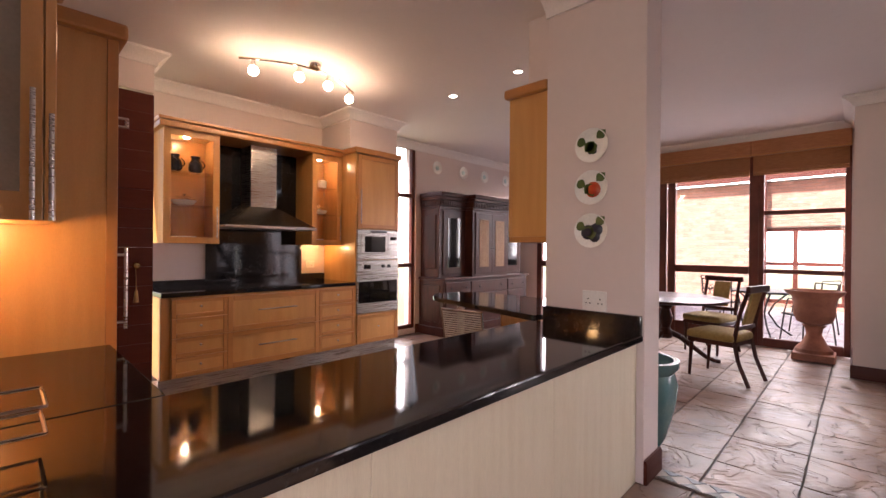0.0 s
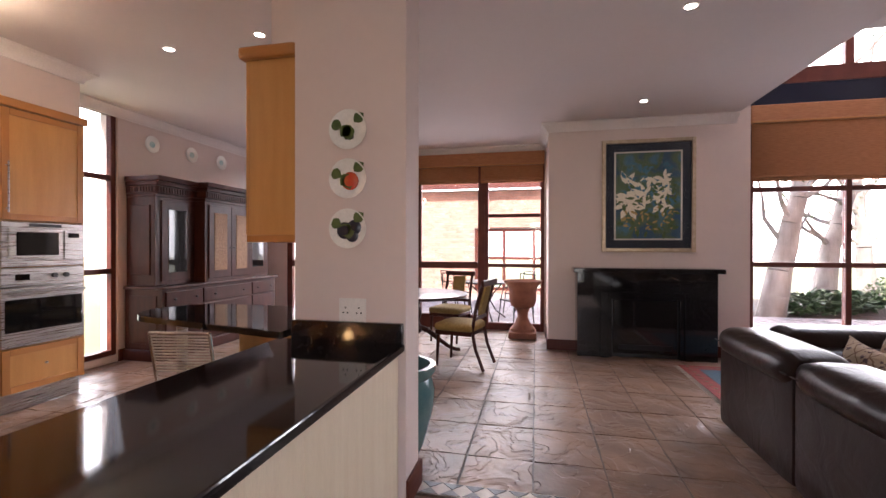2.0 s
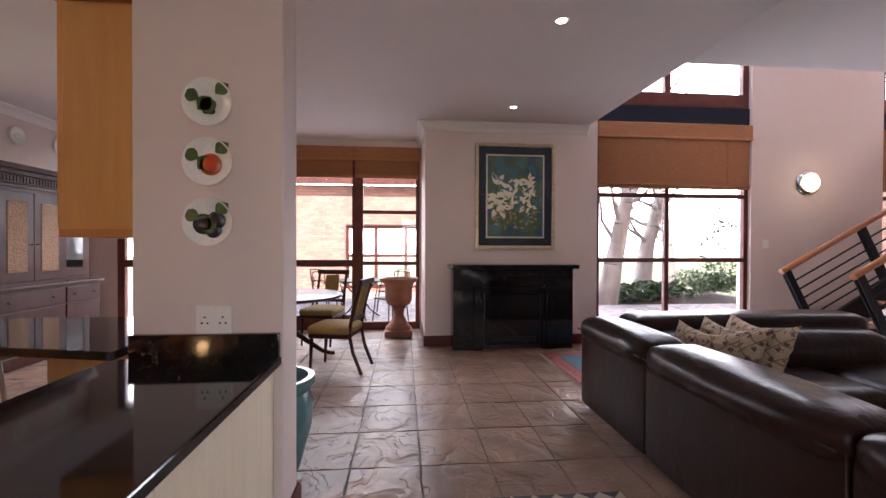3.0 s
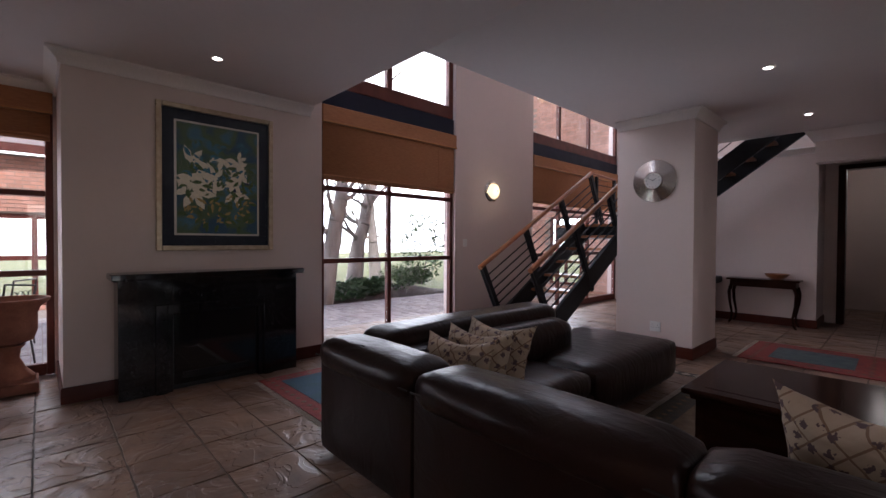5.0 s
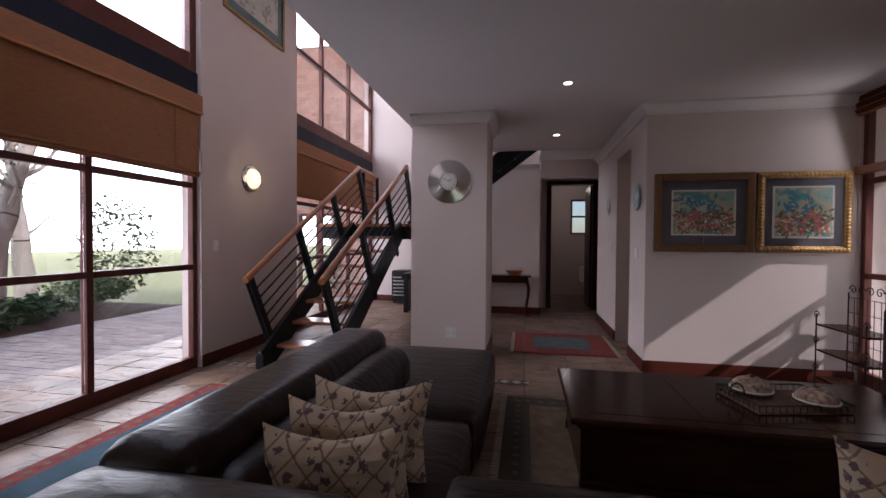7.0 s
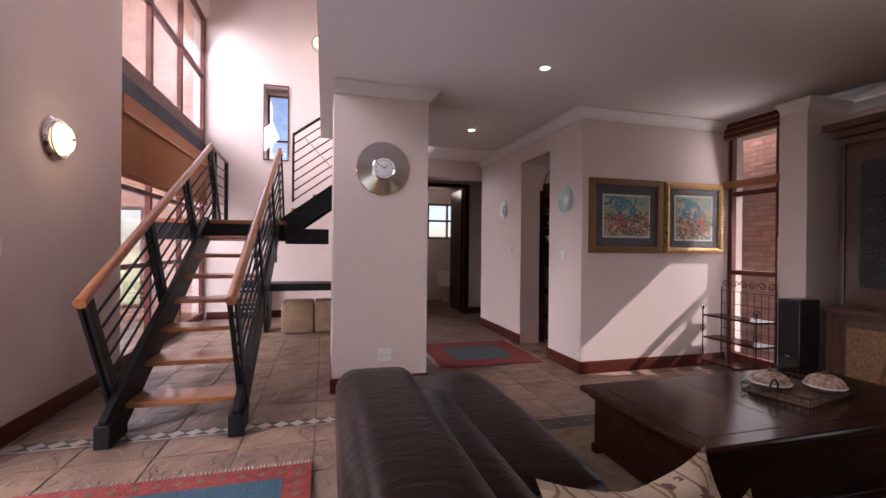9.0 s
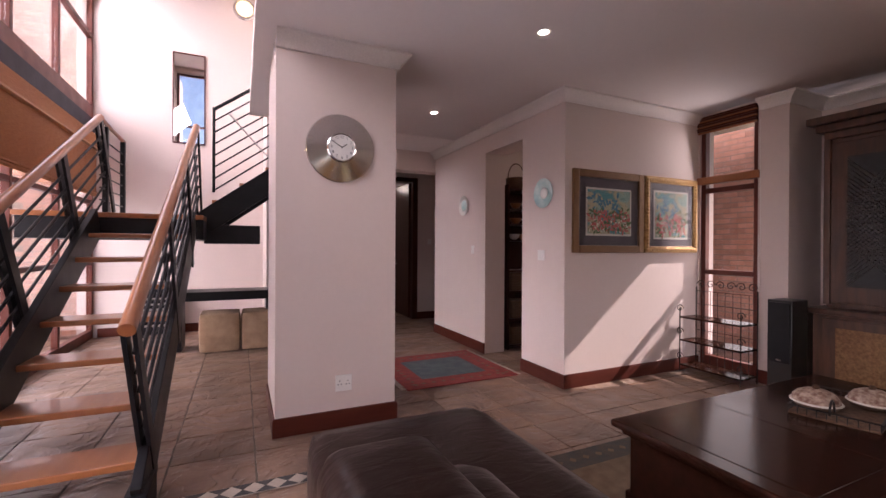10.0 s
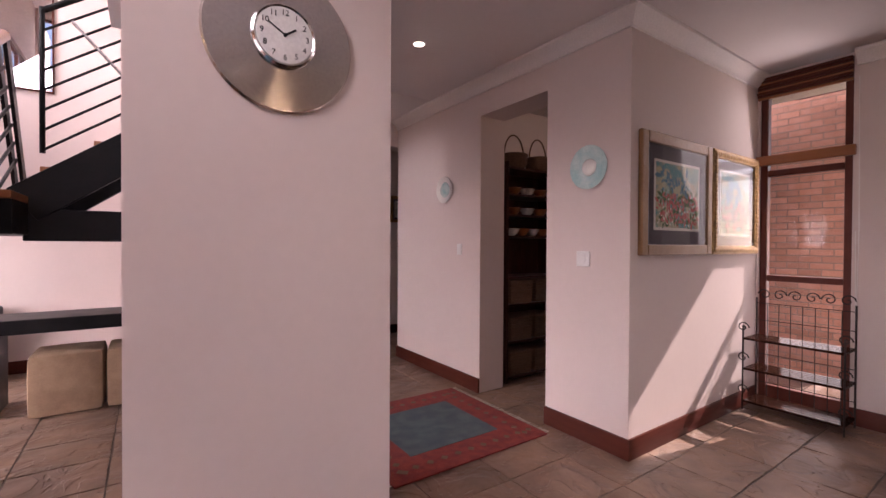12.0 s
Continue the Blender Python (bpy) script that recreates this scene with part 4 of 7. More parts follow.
def pillow(x, y, z, rx, rz, s=0.46, seed=1, wide=1.0):
    root = thing("throw_pillow", "cream throw pillow with brown flowers and diamond lines", "pillow", x, y, z, rz, group="throw pillows")
    bm = B()
    n = 24
    bmesh.ops.create_grid(bm, x_segments=n, y_segments=n, size=0.5)
    top = bm.verts[:]
    d = bmesh.ops.duplicate(bm, geom=bm.verts[:] + bm.edges[:] + bm.faces[:])
    low = [v for v in d["geom"] if isinstance(v, bmesh.types.BMVert)]
    for vs, sg in ((top, 1), (low, -1)):
        for v in vs:
            u, w = v.co.x * 2, v.co.y * 2
            h = max(0, (1 - u ** 4) * (1 - w ** 4)) ** 0.6 * 0.085
            fold = 0.018 * noise.noise(Vector((u * 2.2 + w, w * 5, seed * 3))) * (1 - u * u * w * w)
            sag = 0.05 * s * (1 - u * u) * max(0, w) * 2
            pinch = 1 - 0.26 * (1 - abs(u * w)) * (u * u + w * w) / 2
            edge = 1 - max(abs(u), abs(w)) ** 8
            v.co = Vector((v.co.x * s * wide * pinch, sg * h * (1 + 0.25 * noise.noise(Vector((u * 2, w * 2, seed)))) + fold * edge, v.co.y * s * pinch + s / 2 - sag))
    bmesh.ops.remove_doubles(bm, verts=bm.verts[:], dist=0.0005)
    bmesh.ops.recalc_face_normals(bm, faces=bm.faces[:])
    bmesh.ops.transform(bm, matrix=pose(0, 0, 0, rx, 0, 0), verts=bm.verts[:])
    part("cover", bm, M_PILLOW, root)
    return root


def pillow_material():
    m, nt, p, link = nodes("floral_fabric")
    N = nt.nodes.new
    tc = N("ShaderNodeTexCoord")
    sepx = N("ShaderNodeSeparateXYZ")
    link(tc.outputs["Object"], sepx.inputs[0])

    def op(kind, a, b=None):
        k = N("ShaderNodeMath")
        k.operation = kind
        for i, v in enumerate((a, b)):
            if v is None:
                continue
            if isinstance(v, (int, float)):
                k.inputs[i].default_value = v
            else:
                link(v, k.inputs[i])
        return k.outputs[0]
    lines = []
    for s in (1, -1):
        w = op("ADD", op("MULTIPLY", sepx.outputs[0], 9.0), op("MULTIPLY", sepx.outputs[2], 9.0 * s))
        f = op("ABSOLUTE", op("SUBTRACT", op("FRACT", w), 0.5))
        lines.append(op("LESS_THAN", f, 0.045))
    line = op("MAXIMUM", lines[0], lines[1])
    v, n = N("ShaderNodeTexVoronoi"), N("ShaderNodeTexNoise")
    v.inputs["Scale"].default_value, n.inputs["Scale"].default_value = 19, 80
    link(tc.outputs["Object"], v.inputs["Vector"]), link(tc.outputs["Object"], n.inputs["Vector"])
    d = op("ADD", v.outputs["Distance"], op("MULTIPLY", op("SUBTRACT", n.outputs[0], 0.5), 0.75))
    flower = op("LESS_THAN", d, 0.31)
    mx, mx2 = N("ShaderNodeMix"), N("ShaderNodeMix")
    mx.data_type = mx2.data_type = "RGBA"
    mx.inputs[6].default_value, mx.inputs[7].default_value = (0.40, 0.30, 0.21, 1), (0.20, 0.12, 0.07, 1)
    mx2.inputs[7].default_value = (0.10, 0.06, 0.06, 1)
    link(line, mx.inputs[0]), link(mx.outputs[2], mx2.inputs[6]), link(flower, mx2.inputs[0]), link(mx2.outputs[2], p.inputs["Base Color"])
    p.inputs["Roughness"].default_value = 0.85
    b, n3 = N("ShaderNodeBump"), N("ShaderNodeTexNoise")
    n3.inputs["Scale"].default_value = 14
    b.inputs["Strength"].default_value, b.inputs["Distance"].default_value = 0.5, 0.02
    link(tc.outputs["Object"], n3.inputs["Vector"]), link(n3.outputs[0], b.inputs["Height"]), link(b.outputs[0], p.inputs["Normal"])
    return m


M_PILLOW = pillow_material()
pillow(3.66, -1.66, 0.43, 22, 4, 0.43, 2, 1.28)
pillow(3.68, -1.50, 0.43, 20, 8, 0.40, 1, 1.32)
pillow(3.66, -1.32, 0.43, 16, 10, 0.37, 3, 1.4)
pillow(1.82, -1.45, 0.43, -14, -22, 0.46, 4, 1.1)
pillow(1.25, -1.42, 0.43, -14, 12, 0.42, 5, 1.15)

# ---- coffee table ----
ct = thing("coffee_table", "large dark polished wooden coffee table with plank sides", "table", 1.70, -2.97, 0)
part("tabletop", box(B(), -1.04, 1.04, -0.5, 0.5, 0.41, 0.45, 0.014), M_DARKWOOD, ct)
part("moulding", box(B(), -1.0, 1.0, -0.46, 0.46, 0.375, 0.41, 0.014), M_DARKWOOD, ct)
for s in (-1, 1):
    part("end_panel", box(B(), s * 0.95 - 0.025, s * 0.95 + 0.025, -0.42, 0.42, 0.05, 0.375, 0.006), M_DARKWOOD, ct)
    part("side_panel", box(B(), -0.925, 0.925, s * 0.41 - 0.015, s * 0.41 + 0.015, 0.07, 0.375, 0.004), M_DARKWOOD, ct)
    part("plinth", box(B(), -0.98, 0.98, s * 0.42 - 0.03, s * 0.42 + 0.03, 0, 0.07, 0.01), M_DARKWOOD, ct)
for x0, x1 in ((-0.93, -0.31), (-0.305, 0.305), (0.31, 0.93)):
    part("inlay", box(B(), x0, x1, -0.39, 0.39, 0.448, 0.4525, 0.0015), M_DARKWOOD, ct)
M_WICKER = mat("wicker", (0.16, 0.085, 0.045), 0.8, scale=40, stretch=(1, 1, 3), second=(0.07, 0.035, 0.02), amount=0.8, bump=0.3)
tray = thing("tray", "woven dark tray with a metal gallery rail", "tray", 1.43, -2.98, 0.4525, 12)
part("base", box(B(), -0.28, 0.28, -0.19, 0.19, 0, 0.015, 0.004), M_WICKER, tray)
bm = B()
for s in (-1, 1):
    tube(bm, [(-0.28, s * 0.19, 0.05), (0.28, s * 0.19, 0.05)], 0.005), tube(bm, [(s * 0.28, -0.19, 0.05), (s * 0.28, 0.19, 0.05)], 0.005)
    for i in range(15):
        rod(bm, (-0.28 + 0.04 * i, s * 0.19, 0.01), (-0.28 + 0.04 * i, s * 0.19, 0.05), 0.003, 5)
    for i in range(10):
        rod(bm, (s * 0.28, -0.19 + 0.042 * i, 0.01), (s * 0.28, -0.19 + 0.042 * i, 0.05), 0.003, 5)
part("gallery_rail", bm, M_WROUGHT, tray)
for dx, dy, s in ((0.1, -0.06, 1.0), (-0.12, 0.05, 0.95)):
    bk = thing("lidded_basket", "small round woven basket with a patterned lid", "basket", 1.43 + dx * 1.3, -2.98 + dy * 1.3, 0.4675, group="small baskets")
    part("bowl", lathe(B(), [(0.05 * s, 0), (0.10 * s, 0.012), (0.115 * s, 0.03), (0.11 * s, 0.045), (0, 0.045)], 24), M_WICKER, bk)
    part("lid", lathe(B(), [(0.112 * s, 0.045), (0.108 * s, 0.066), (0.085 * s, 0.092), (0.05 * s, 0.108), (0, 0.112)], 24), mat("woven_lid", (0.45, 0.34, 0.26), 0.7, scale=35, second=(0.13, 0.05, 0.03), amount=0.9, bump=0.2), bk, "cream and red woven lid")
    part("knob", lathe(B(), [(0.012, 0.108), (0.018, 0.12), (0.012, 0.132), (0, 0.134)], 12), M_WICKER, bk)
    part("band", tube(B(), [(0.117 * s * math.cos(a * math.pi / 10), 0.117 * s * math.sin(a * math.pi / 10), 0.04) for a in range(21)], 0.006), M_PAPER, bk)
part("handle", tube(B(), [(-0.05 * math.cos(a * math.pi / 8) + 0.28, 0, 0.05 + 0.07 * math.sin(a * math.pi / 8)) for a in range(9)], 0.006), M_WROUGHT, tray)


# ---- rugs ----
def rug(name, label, x0, x1, y0, y1, border, field, bw, accents=None, fringe="y"):
    root = thing(name, label, "rug", (x0 + x1) / 2, (y0 + y1) / 2, 0.002, group="rugs")
    w, d = (x1 - x0) / 2, (y1 - y0) / 2
    part("border", box(B(), -w, w, -d, d, 0, 0.010, 0.003), border, root)
    part("field", box(B(), -w + bw, w - bw, -d + bw, d - bw, 0.002, 0.0125, 0.001), field, root)
    if accents:
        bm = B()
        rod(bm, (0, 0, 0.004), (0, 0, 0.0115), 0.027, 4)
        me = mesh_of("border_motif", bm, accents, False)
        for s in (-1, 1):
            for i in range(int(2 * w / 0.11)):
                piece("border_motif", me, root, pose(-w + 0.07 + 0.11 * i, s * (d - bw / 2), 0))
            for i in range(int(2 * d / 0.11) - 1):
                piece("border_motif", me, root, pose(s * (w - bw / 2), -d + 0.12 + 0.11 * i, 0))
    bm = B()
    for s in (-1, 1):
        n = int((2 * w if fringe == "y" else 2 * d) / 0.022)
        for i in range(n):
            if fringe == "y":
                rod(bm, (-w + 0.022 * i, s * d, 0.005), (-w + 0.022 * i + random.uniform(-.01, .01), s * (d + 0.05), 0.003), 0.003, 4)
            else:
                rod(bm, (s * w, -d + 0.022 * i, 0.005), (s * (w + 0.05), -d + 0.022 * i + random.uniform(-.01, .01), 0.003), 0.003, 4)
    tagged(part("fringe", bm, M_PAPER, root), kind="stuff")


M_RUGRED = mat("red_wool", (0.30, 0.045, 0.03), 0.95, scale=16, fine=120, second=(0.18, 0.025, 0.03), amount=0.8, bump=0.2)
M_RUGBLUE = mat("blue_wool", (0.035, 0.09, 0.155), 0.95, scale=9, fine=120, second=(0.03, 0.085, 0.105), amount=0.8, bump=0.2)
M_RUGTEAL = mat("teal_wool", (0.10, 0.14, 0.15), 0.95, scale=9, fine=120, second=(0.06, 0.09, 0.11), amount=0.8, bump=0.2)
M_RUGTAN = mat("tan_wool", (0.20, 0.13, 0.075), 0.95, scale=14, fine=120, second=(0.13, 0.08, 0.045), amount=0.8, bump=0.2)
M_RUGDARK = mat("dark_wool", (0.05, 0.05, 0.045), 0.95, scale=14, fine=120, second=(0.09, 0.07, 0.05), amount=0.9, bump=0.2)
rug("blue_rug", "blue wool rug with a red patterned border", 4.5, 6.05, -3.72, -1.02, M_RUGRED, M_RUGBLUE, 0.16, M_RUGTAN, "y")
rug("passage_rug", "red bordered wool rug with a grey-teal field", 1.85, 3.13, -6.82, -5.6, M_RUGRED, M_RUGTEAL, 0.26, M_RUGTAN, "x")
rug("table_rug", "dark green and tan patterned rug beneath the coffee table", 0.25, 3.15, -3.98, -1.9, M_RUGDARK, M_RUGTAN, 0.2, M_RUGTAN, "x")

# ---- pantry, passage, console ----
sh = thing("pantry_shelf", "tall dark open shelf filled with bowls and baskets", "shelf", 0.9, -6.8, 0)
for s in (-1, 1):
    part("side", box(B(), s * 0.40 - 0.015, s * 0.40 + 0.015, -0.17, 0.17, 0, 2.25, 0.004), M_MAHOG, sh)
LV = (0.06, 0.42, 0.80, 1.08, 1.5, 1.72, 1.93, 2.2)
for z in LV:
    part("board", box(B(), -0.385, 0.385, -0.17, 0.17, z - 0.02, z, 0.003), M_MAHOG, sh)
part("back", box(B(), -0.4, 0.4, -0.185, -0.172, 0, 2.25), M_MAHOG, sh)


def basket(x, y, z, w, d, h):
    r = thing("storage_basket", "rectangular brown woven basket on the shelf", "basket", x, y, z, group="shelf baskets")
    bm = B()
    for i in range(7):
        k = 1.0 - 0.012 * (6 - i)
        box(bm, -w / 2 * k, w / 2 * k, -d / 2 * k, d / 2 * k, h * i / 7, h * (i + 1) / 7 - 0.002, 0.006)
    part("weave", bm, M_WICKER, r)
    part("rim", box(B(), -w / 2 - 0.006, w / 2 + 0.006, -d / 2 - 0.006, d / 2 + 0.006, h - 0.02, h, 0.006), M_WICKER, r)


for z in (0.06, 0.42, 0.80):
    for x in (0.72, 1.08):
        basket(x, -6.78, z, 0.32, 0.28, 0.24)
for z, n in ((1.5, 4), (1.72, 3), (1.93, 3)):
    for i in range(n):
        b = thing("bowl", "small china or wooden bowl on the pantry shelf", "bowl", 0.6 + 0.6 * (i + 0.5) / n, -6.76, z, group="pantry bowls")
        part("shell", lathe(B(), [(0.03, 0), (0.06, 0.03), (0.085, 0.075), (0.08, 0.078), (0.05, 0.03), (0, 0.015)], 20), M_CHINA if i % 2 else M_HANDRAIL, b)
for x, r in ((0.72, 0.13), (1.08, 0.14)):
    b = thing("round_basket", "round woven basket with a hoop handle on top", "basket", x, -6.78, 2.2, group="round baskets")
    part("body", lathe(B(), [(r * 0.7, 0), (r, 0.06), (r * 1.05, 0.16), (r * 0.98, 0.165), (0, 0.1)], 22), M_WICKER, b)
    part("handle", tube(B(), [(r * math.cos(a * math.pi / 10), 0, 0.15 + 0.22 * math.sin(a * math.pi / 10)) for a in range(11)], 0.008), M_WICKER, b)

con = thing("console_table", "small dark wooden console table with curved legs", "table", 3.38, -8.4, 0)
part("tabletop", box(B(), -0.5, 0.5, -0.19, 0.19, 0.75, 0.78, 0.01), M_DARKWOOD, con)
part("apron", box(B(), -0.45, 0.45, -0.16, 0.16, 0.64, 0.75, 0.006), M_DARKWOOD, con)
for sx in (-1, 1):
    for sy in (-1, 1):
        bm = B()
        pts = [(sx * (0.43 + o), sy * 0.145, z) for o, z in ((0, 0.66), (0.03, 0.55), (0.02, 0.38), (-0.015, 0.18), (-0.005, 0.06), (0.03, 0.0))]
        for (a, b), r in zip(zip(pts, pts[1:]), (0.03, 0.027, 0.021, 0.017, 0.016)):
            rod(bm, a, b, r, 10, r * 0.88)
        part("leg", bm, M_DARKWOOD, con)
bw = thing("wooden_bowl", "shallow brown bowl on the console table", "bowl", 3.2, -8.4, 0.78)
part("shell", lathe(B(), [(0.07, 0), (0.13, 0.04), (0.17, 0.09), (0.16, 0.092), (0.1, 0.035), (0, 0.02)], 24), M_HANDRAIL, bw)

dr = thing("door_4", "dark timber passage door standing open, with frame", "door", kind="structure")
for x in (1.55, 2.5):
    part("door_jamb", box(B(), x - 0.05, x + 0.05, -9.72, -9.47, 0, 2.64, 0.006), M_MAHOG, dr)
part("door_head", box(B(), 1.5, 2.55, -9.72, -9.47, 2.64, 2.72, 0.006), M_MAHOG, dr)
leaf = part("leaf", box(B(), 1.6, 1.64, -10.4, -9.6, 0.02, 2.63, 0.004), M_MAHOG, dr)
part("door_handle", rod(B(), (1.66, -10.3, 1.05), (1.66, -10.18, 1.05), 0.01, 8), M_CHROME, leaf)
toilet = thing("toilet", "white ceramic toilet in the bathroom beyond the passage", "toilet", 1.4, -11.5, 0)
part("bowl", lathe(B(), [(0.11, 0), (0.10, 0.15), (0.17, 0.36), (0.19, 0.4), (0, 0.4)], 20), M_CHINA, toilet)
part("seat", lathe(B(), [(0.2, 0.4), (0.205, 0.425), (0, 0.43)], 20), M_WHITE, toilet)
part("cistern", box(B(), -0.2, 0.2, -0.32, -0.14, 0.4, 0.78, 0.03), M_CHINA, toilet)
# added fill lamps without fittings, to brighten bathroom and pantry
bulb("bathroom_light", (2.0, -10.8, 2.7), 5, (1.0, 0.9, 0.75), 0.1)
bulb("pantry_light", (0.6, -6.0, 2.8), 2, (1.0, 0.85, 0.65), 0.1)

# ---- beneath and beside the stairs ----
bench = thing("bench", "long black side table beneath the stairs", "bench", 4.78, -8.45, 0)
part("seat_plank", box(B(), -0.75, 0.62, -0.25, 0.25, 0.66, 0.78, 0.01), M_IRON, bench)
for s in (-0.55, 0.55):
    part("leg", box(B(), s - 0.04, s + 0.04, -0.2, 0.2, 0, 0.66, 0.008), M_IRON, bench)
M_SUEDE = mat("tan_suede", (0.36, 0.24, 0.15), 0.95, scale=7, fine=100, second=(0.25, 0.16, 0.10), amount=0.8, bump=0.08)
for x in (4.84, 4.34):
    pf = thing("pouffe", "tan suede cube pouffe tucked beneath the bench", "pouffe", x, -8.3, 0, group="cube pouffes")
    bm = B()
    cushion(bm, 0.48, 0.48, 0.50, 0.012, 8, None, 0.03)
    part("body", bm, M_SUEDE, pf)
    part("piping", tube(B(), [(-0.22, -0.22, 0.49), (0.22, -0.22, 0.49), (0.22, 0.22, 0.49), (-0.22, 0.22, 0.49), (-0.22, -0.22, 0.49)], 0.006), M_SUEDE, pf)
ht = thing("heater", "dark gas heater standing against the back wall", "heater", 5.75, -9.55, 0)
part("body", box(B(), -0.22, 0.22, -0.2, 0.2, 0.05, 0.75, 0.03), M_IRON, ht)
for i in range(6):
    part("louvre", box(B(), -0.18, 0.18, 0.195, 0.215, 0.18 + 0.08 * i, 0.21 + 0.08 * i, 0.006), M_STEEL, ht)
for s in (-1, 1):
    part("castor", rod(B(), (s * 0.17 - 0.02, 0.1, 0.03), (s * 0.17 + 0.02, 0.1, 0.03), 0.03, 12), M_BLACK, ht)

# ---- side rack, speaker, cabinet ----
rack = thing("wrought_iron_rack", "wrought iron three-shelf rack with scrolled ends", "rack", -0.08, -4.68, 0)
for sx in (-1, 1):
    for sy in (-1, 1):
        part("upright", tube(B(), [(sx * 0.14, sy * 0.33, 0), (sx * 0.14, sy * 0.33, 0.72 if sx > 0 else 0.95)], 0.007), M_WROUGHT, rack)


def scroll(bm, cx, cy, cz, r, plane="y", turns=1.4, flip=1):
    pts = []
    for i in range(18):
        a = i / 17 * turns * 2 * math.pi
        q = r * (1 - i / 20)
        u, w = flip * q * math.cos(a), q * math.sin(a)
        pts.append((cx, cy + u, cz + w) if plane == "y" else (cx + u, cy, cz + w))
    tube(bm, pts, 0.005, 5)


for z in (0.06, 0.34, 0.60):
    bm = B()
    for i in range(5):
        box(bm, -0.14 + 0.057 * i, -0.095 + 0.057 * i, -0.33, 0.33, z, z + 0.02, 0.003)
    part("shelf", bm, M_DARKWOOD, rack)
    for sy in (-1, 1):
        bm = B()
        scroll(bm, 0.14, sy * 0.33, z + 0.11, 0.045, "y")
        part("scroll", bm, M_WROUGHT, rack)
for i in range(6):
    bm = B()
    scroll(bm, -0.14, -0.27 + 0.11 * i, 0.98, 0.05, "y", 1.3, 1 if i % 2 else -1)
    part("crest_scroll", bm, M_WROUGHT, rack)
bm = B()
for i in range(9):
    tube(bm, [(-0.14, -0.33 + 0.0825 * i, 0.06), (-0.14, -0.33 + 0.0825 * i, 0.9)], 0.0035, 5)
for z in (0.2, 0.45, 0.75, 0.9):
    tube(bm, [(-0.14, -0.33, z), (-0.14, 0.33, z)], 0.0035, 5)
part("back_grille", bm, M_WROUGHT, rack)
spk = thing("loudspeaker", "tall slim black floor-standing loudspeaker", "speaker", 0.0, -3.98, 0)
part("cabinet_box", box(B(), -0.14, 0.12, -0.1, 0.1, 0.02, 0.92, 0.006), M_BLACK, spk)
part("grille", box(B(), 0.12, 0.135, -0.09, 0.09, 0.35, 0.9, 0.004), M_IRON, spk)
part("badge", box(B(), 0.135, 0.138, -0.02, 0.02, 0.37, 0.38), M_STEEL, spk)
part("plinth", box(B(), -0.15, 0.14, -0.11, 0.11, 0, 0.02, 0.003), M_BLACK, spk)
M_CABWOOD = mat("cabinet_wood", (0.10, 0.045, 0.026), 0.35, scale=4, stretch=(6, 6, 0.8), second=(0.04, 0.018, 0.012), amount=0.8, bump=0.015, coat=0.2)
M_CANE = mat("cane_panel", (0.30, 0.16, 0.07), 0.7, scale=50, second=(0.17, 0.08, 0.035), amount=0.9, bump=0.3)
tv = thing("media_cabinet", "tall dark wooden media cabinet with cornice and mesh doors", "cabinet", -0.5, -2.5, 0)
part("base_body", box(B(), -0.36, 0.28, -1.38, 1.38, 0.08, 0.80, 0.006), M_CABWOOD, tv)
part("plinth", box(B(), -0.36, 0.30, -1.4, 1.4, 0, 0.08, 0.01), M_CABWOOD, tv)
part("counter_slab", box(B(), -0.38, 0.33, -1.43, 1.43, 0.80, 0.85, 0.012), M_CABWOOD, tv)
part("upper_body", box(B(), -0.36, 0.14, -1.34, 1.34, 0.85, 2.4, 0.006), M_CABWOOD, tv)
for k, z in enumerate((2.4, 2.47, 2.54)):
    part("cornice", box(B(), -0.36, 0.16 + 0.05 * k, -1.36 - 0.05 * k, 1.36 + 0.05 * k, z, z + 0.07, 0.012), M_CABWOOD, tv)
for i in range(4):
    y = -1.32 + 0.66 * i
    d = part("lower_door", box(B(), 0.28, 0.305, y + 0.02, y + 0.64, 0.12, 0.77, 0.006), M_CABWOOD, tv)
    part("cane_inset", box(B(), 0.303, 0.309, y + 0.12, y + 0.54, 0.2, 0.69, 0.002), M_CANE, d)
    part("door_knob", rod(B(), (0.305, y + 0.59, 0.5), (0.335, y + 0.59, 0.5), 0.012, 10), M_WROUGHT, d)
    d = part("upper_door", box(B(), 0.14, 0.165, y + 0.02, y + 0.64, 0.9, 2.36, 0.006), M_CABWOOD, tv)
    part("mesh_backing", box(B(), 0.163, 0.167, y + 0.14, y + 0.52, 1.05, 2.22), M_BLACK, d)
    bm = B()
    for k in range(30):
        z0 = 1.05 + 0.04 * k - 0.19
        for s in (-1, 1):
            p, q = Vector((0.17, y + 0.33 - s * 0.19, z0)), Vector((0.17, y + 0.33 + s * 0.19, z0 + 0.38))
            if z0 >= 1.05 and z0 + 0.38 <= 2.22:
                rod(bm, p, q, 0.002, 4)
    part("wire_mesh", bm, M_STEEL, d)
    part("pilaster", box(B(), 0.14, 0.18, y - 0.03, y + 0.02, 0.88, 2.4, 0.006), M_CABWOOD, tv)

# ---- kitchen ----
KF, KB = 4.6, 5.3


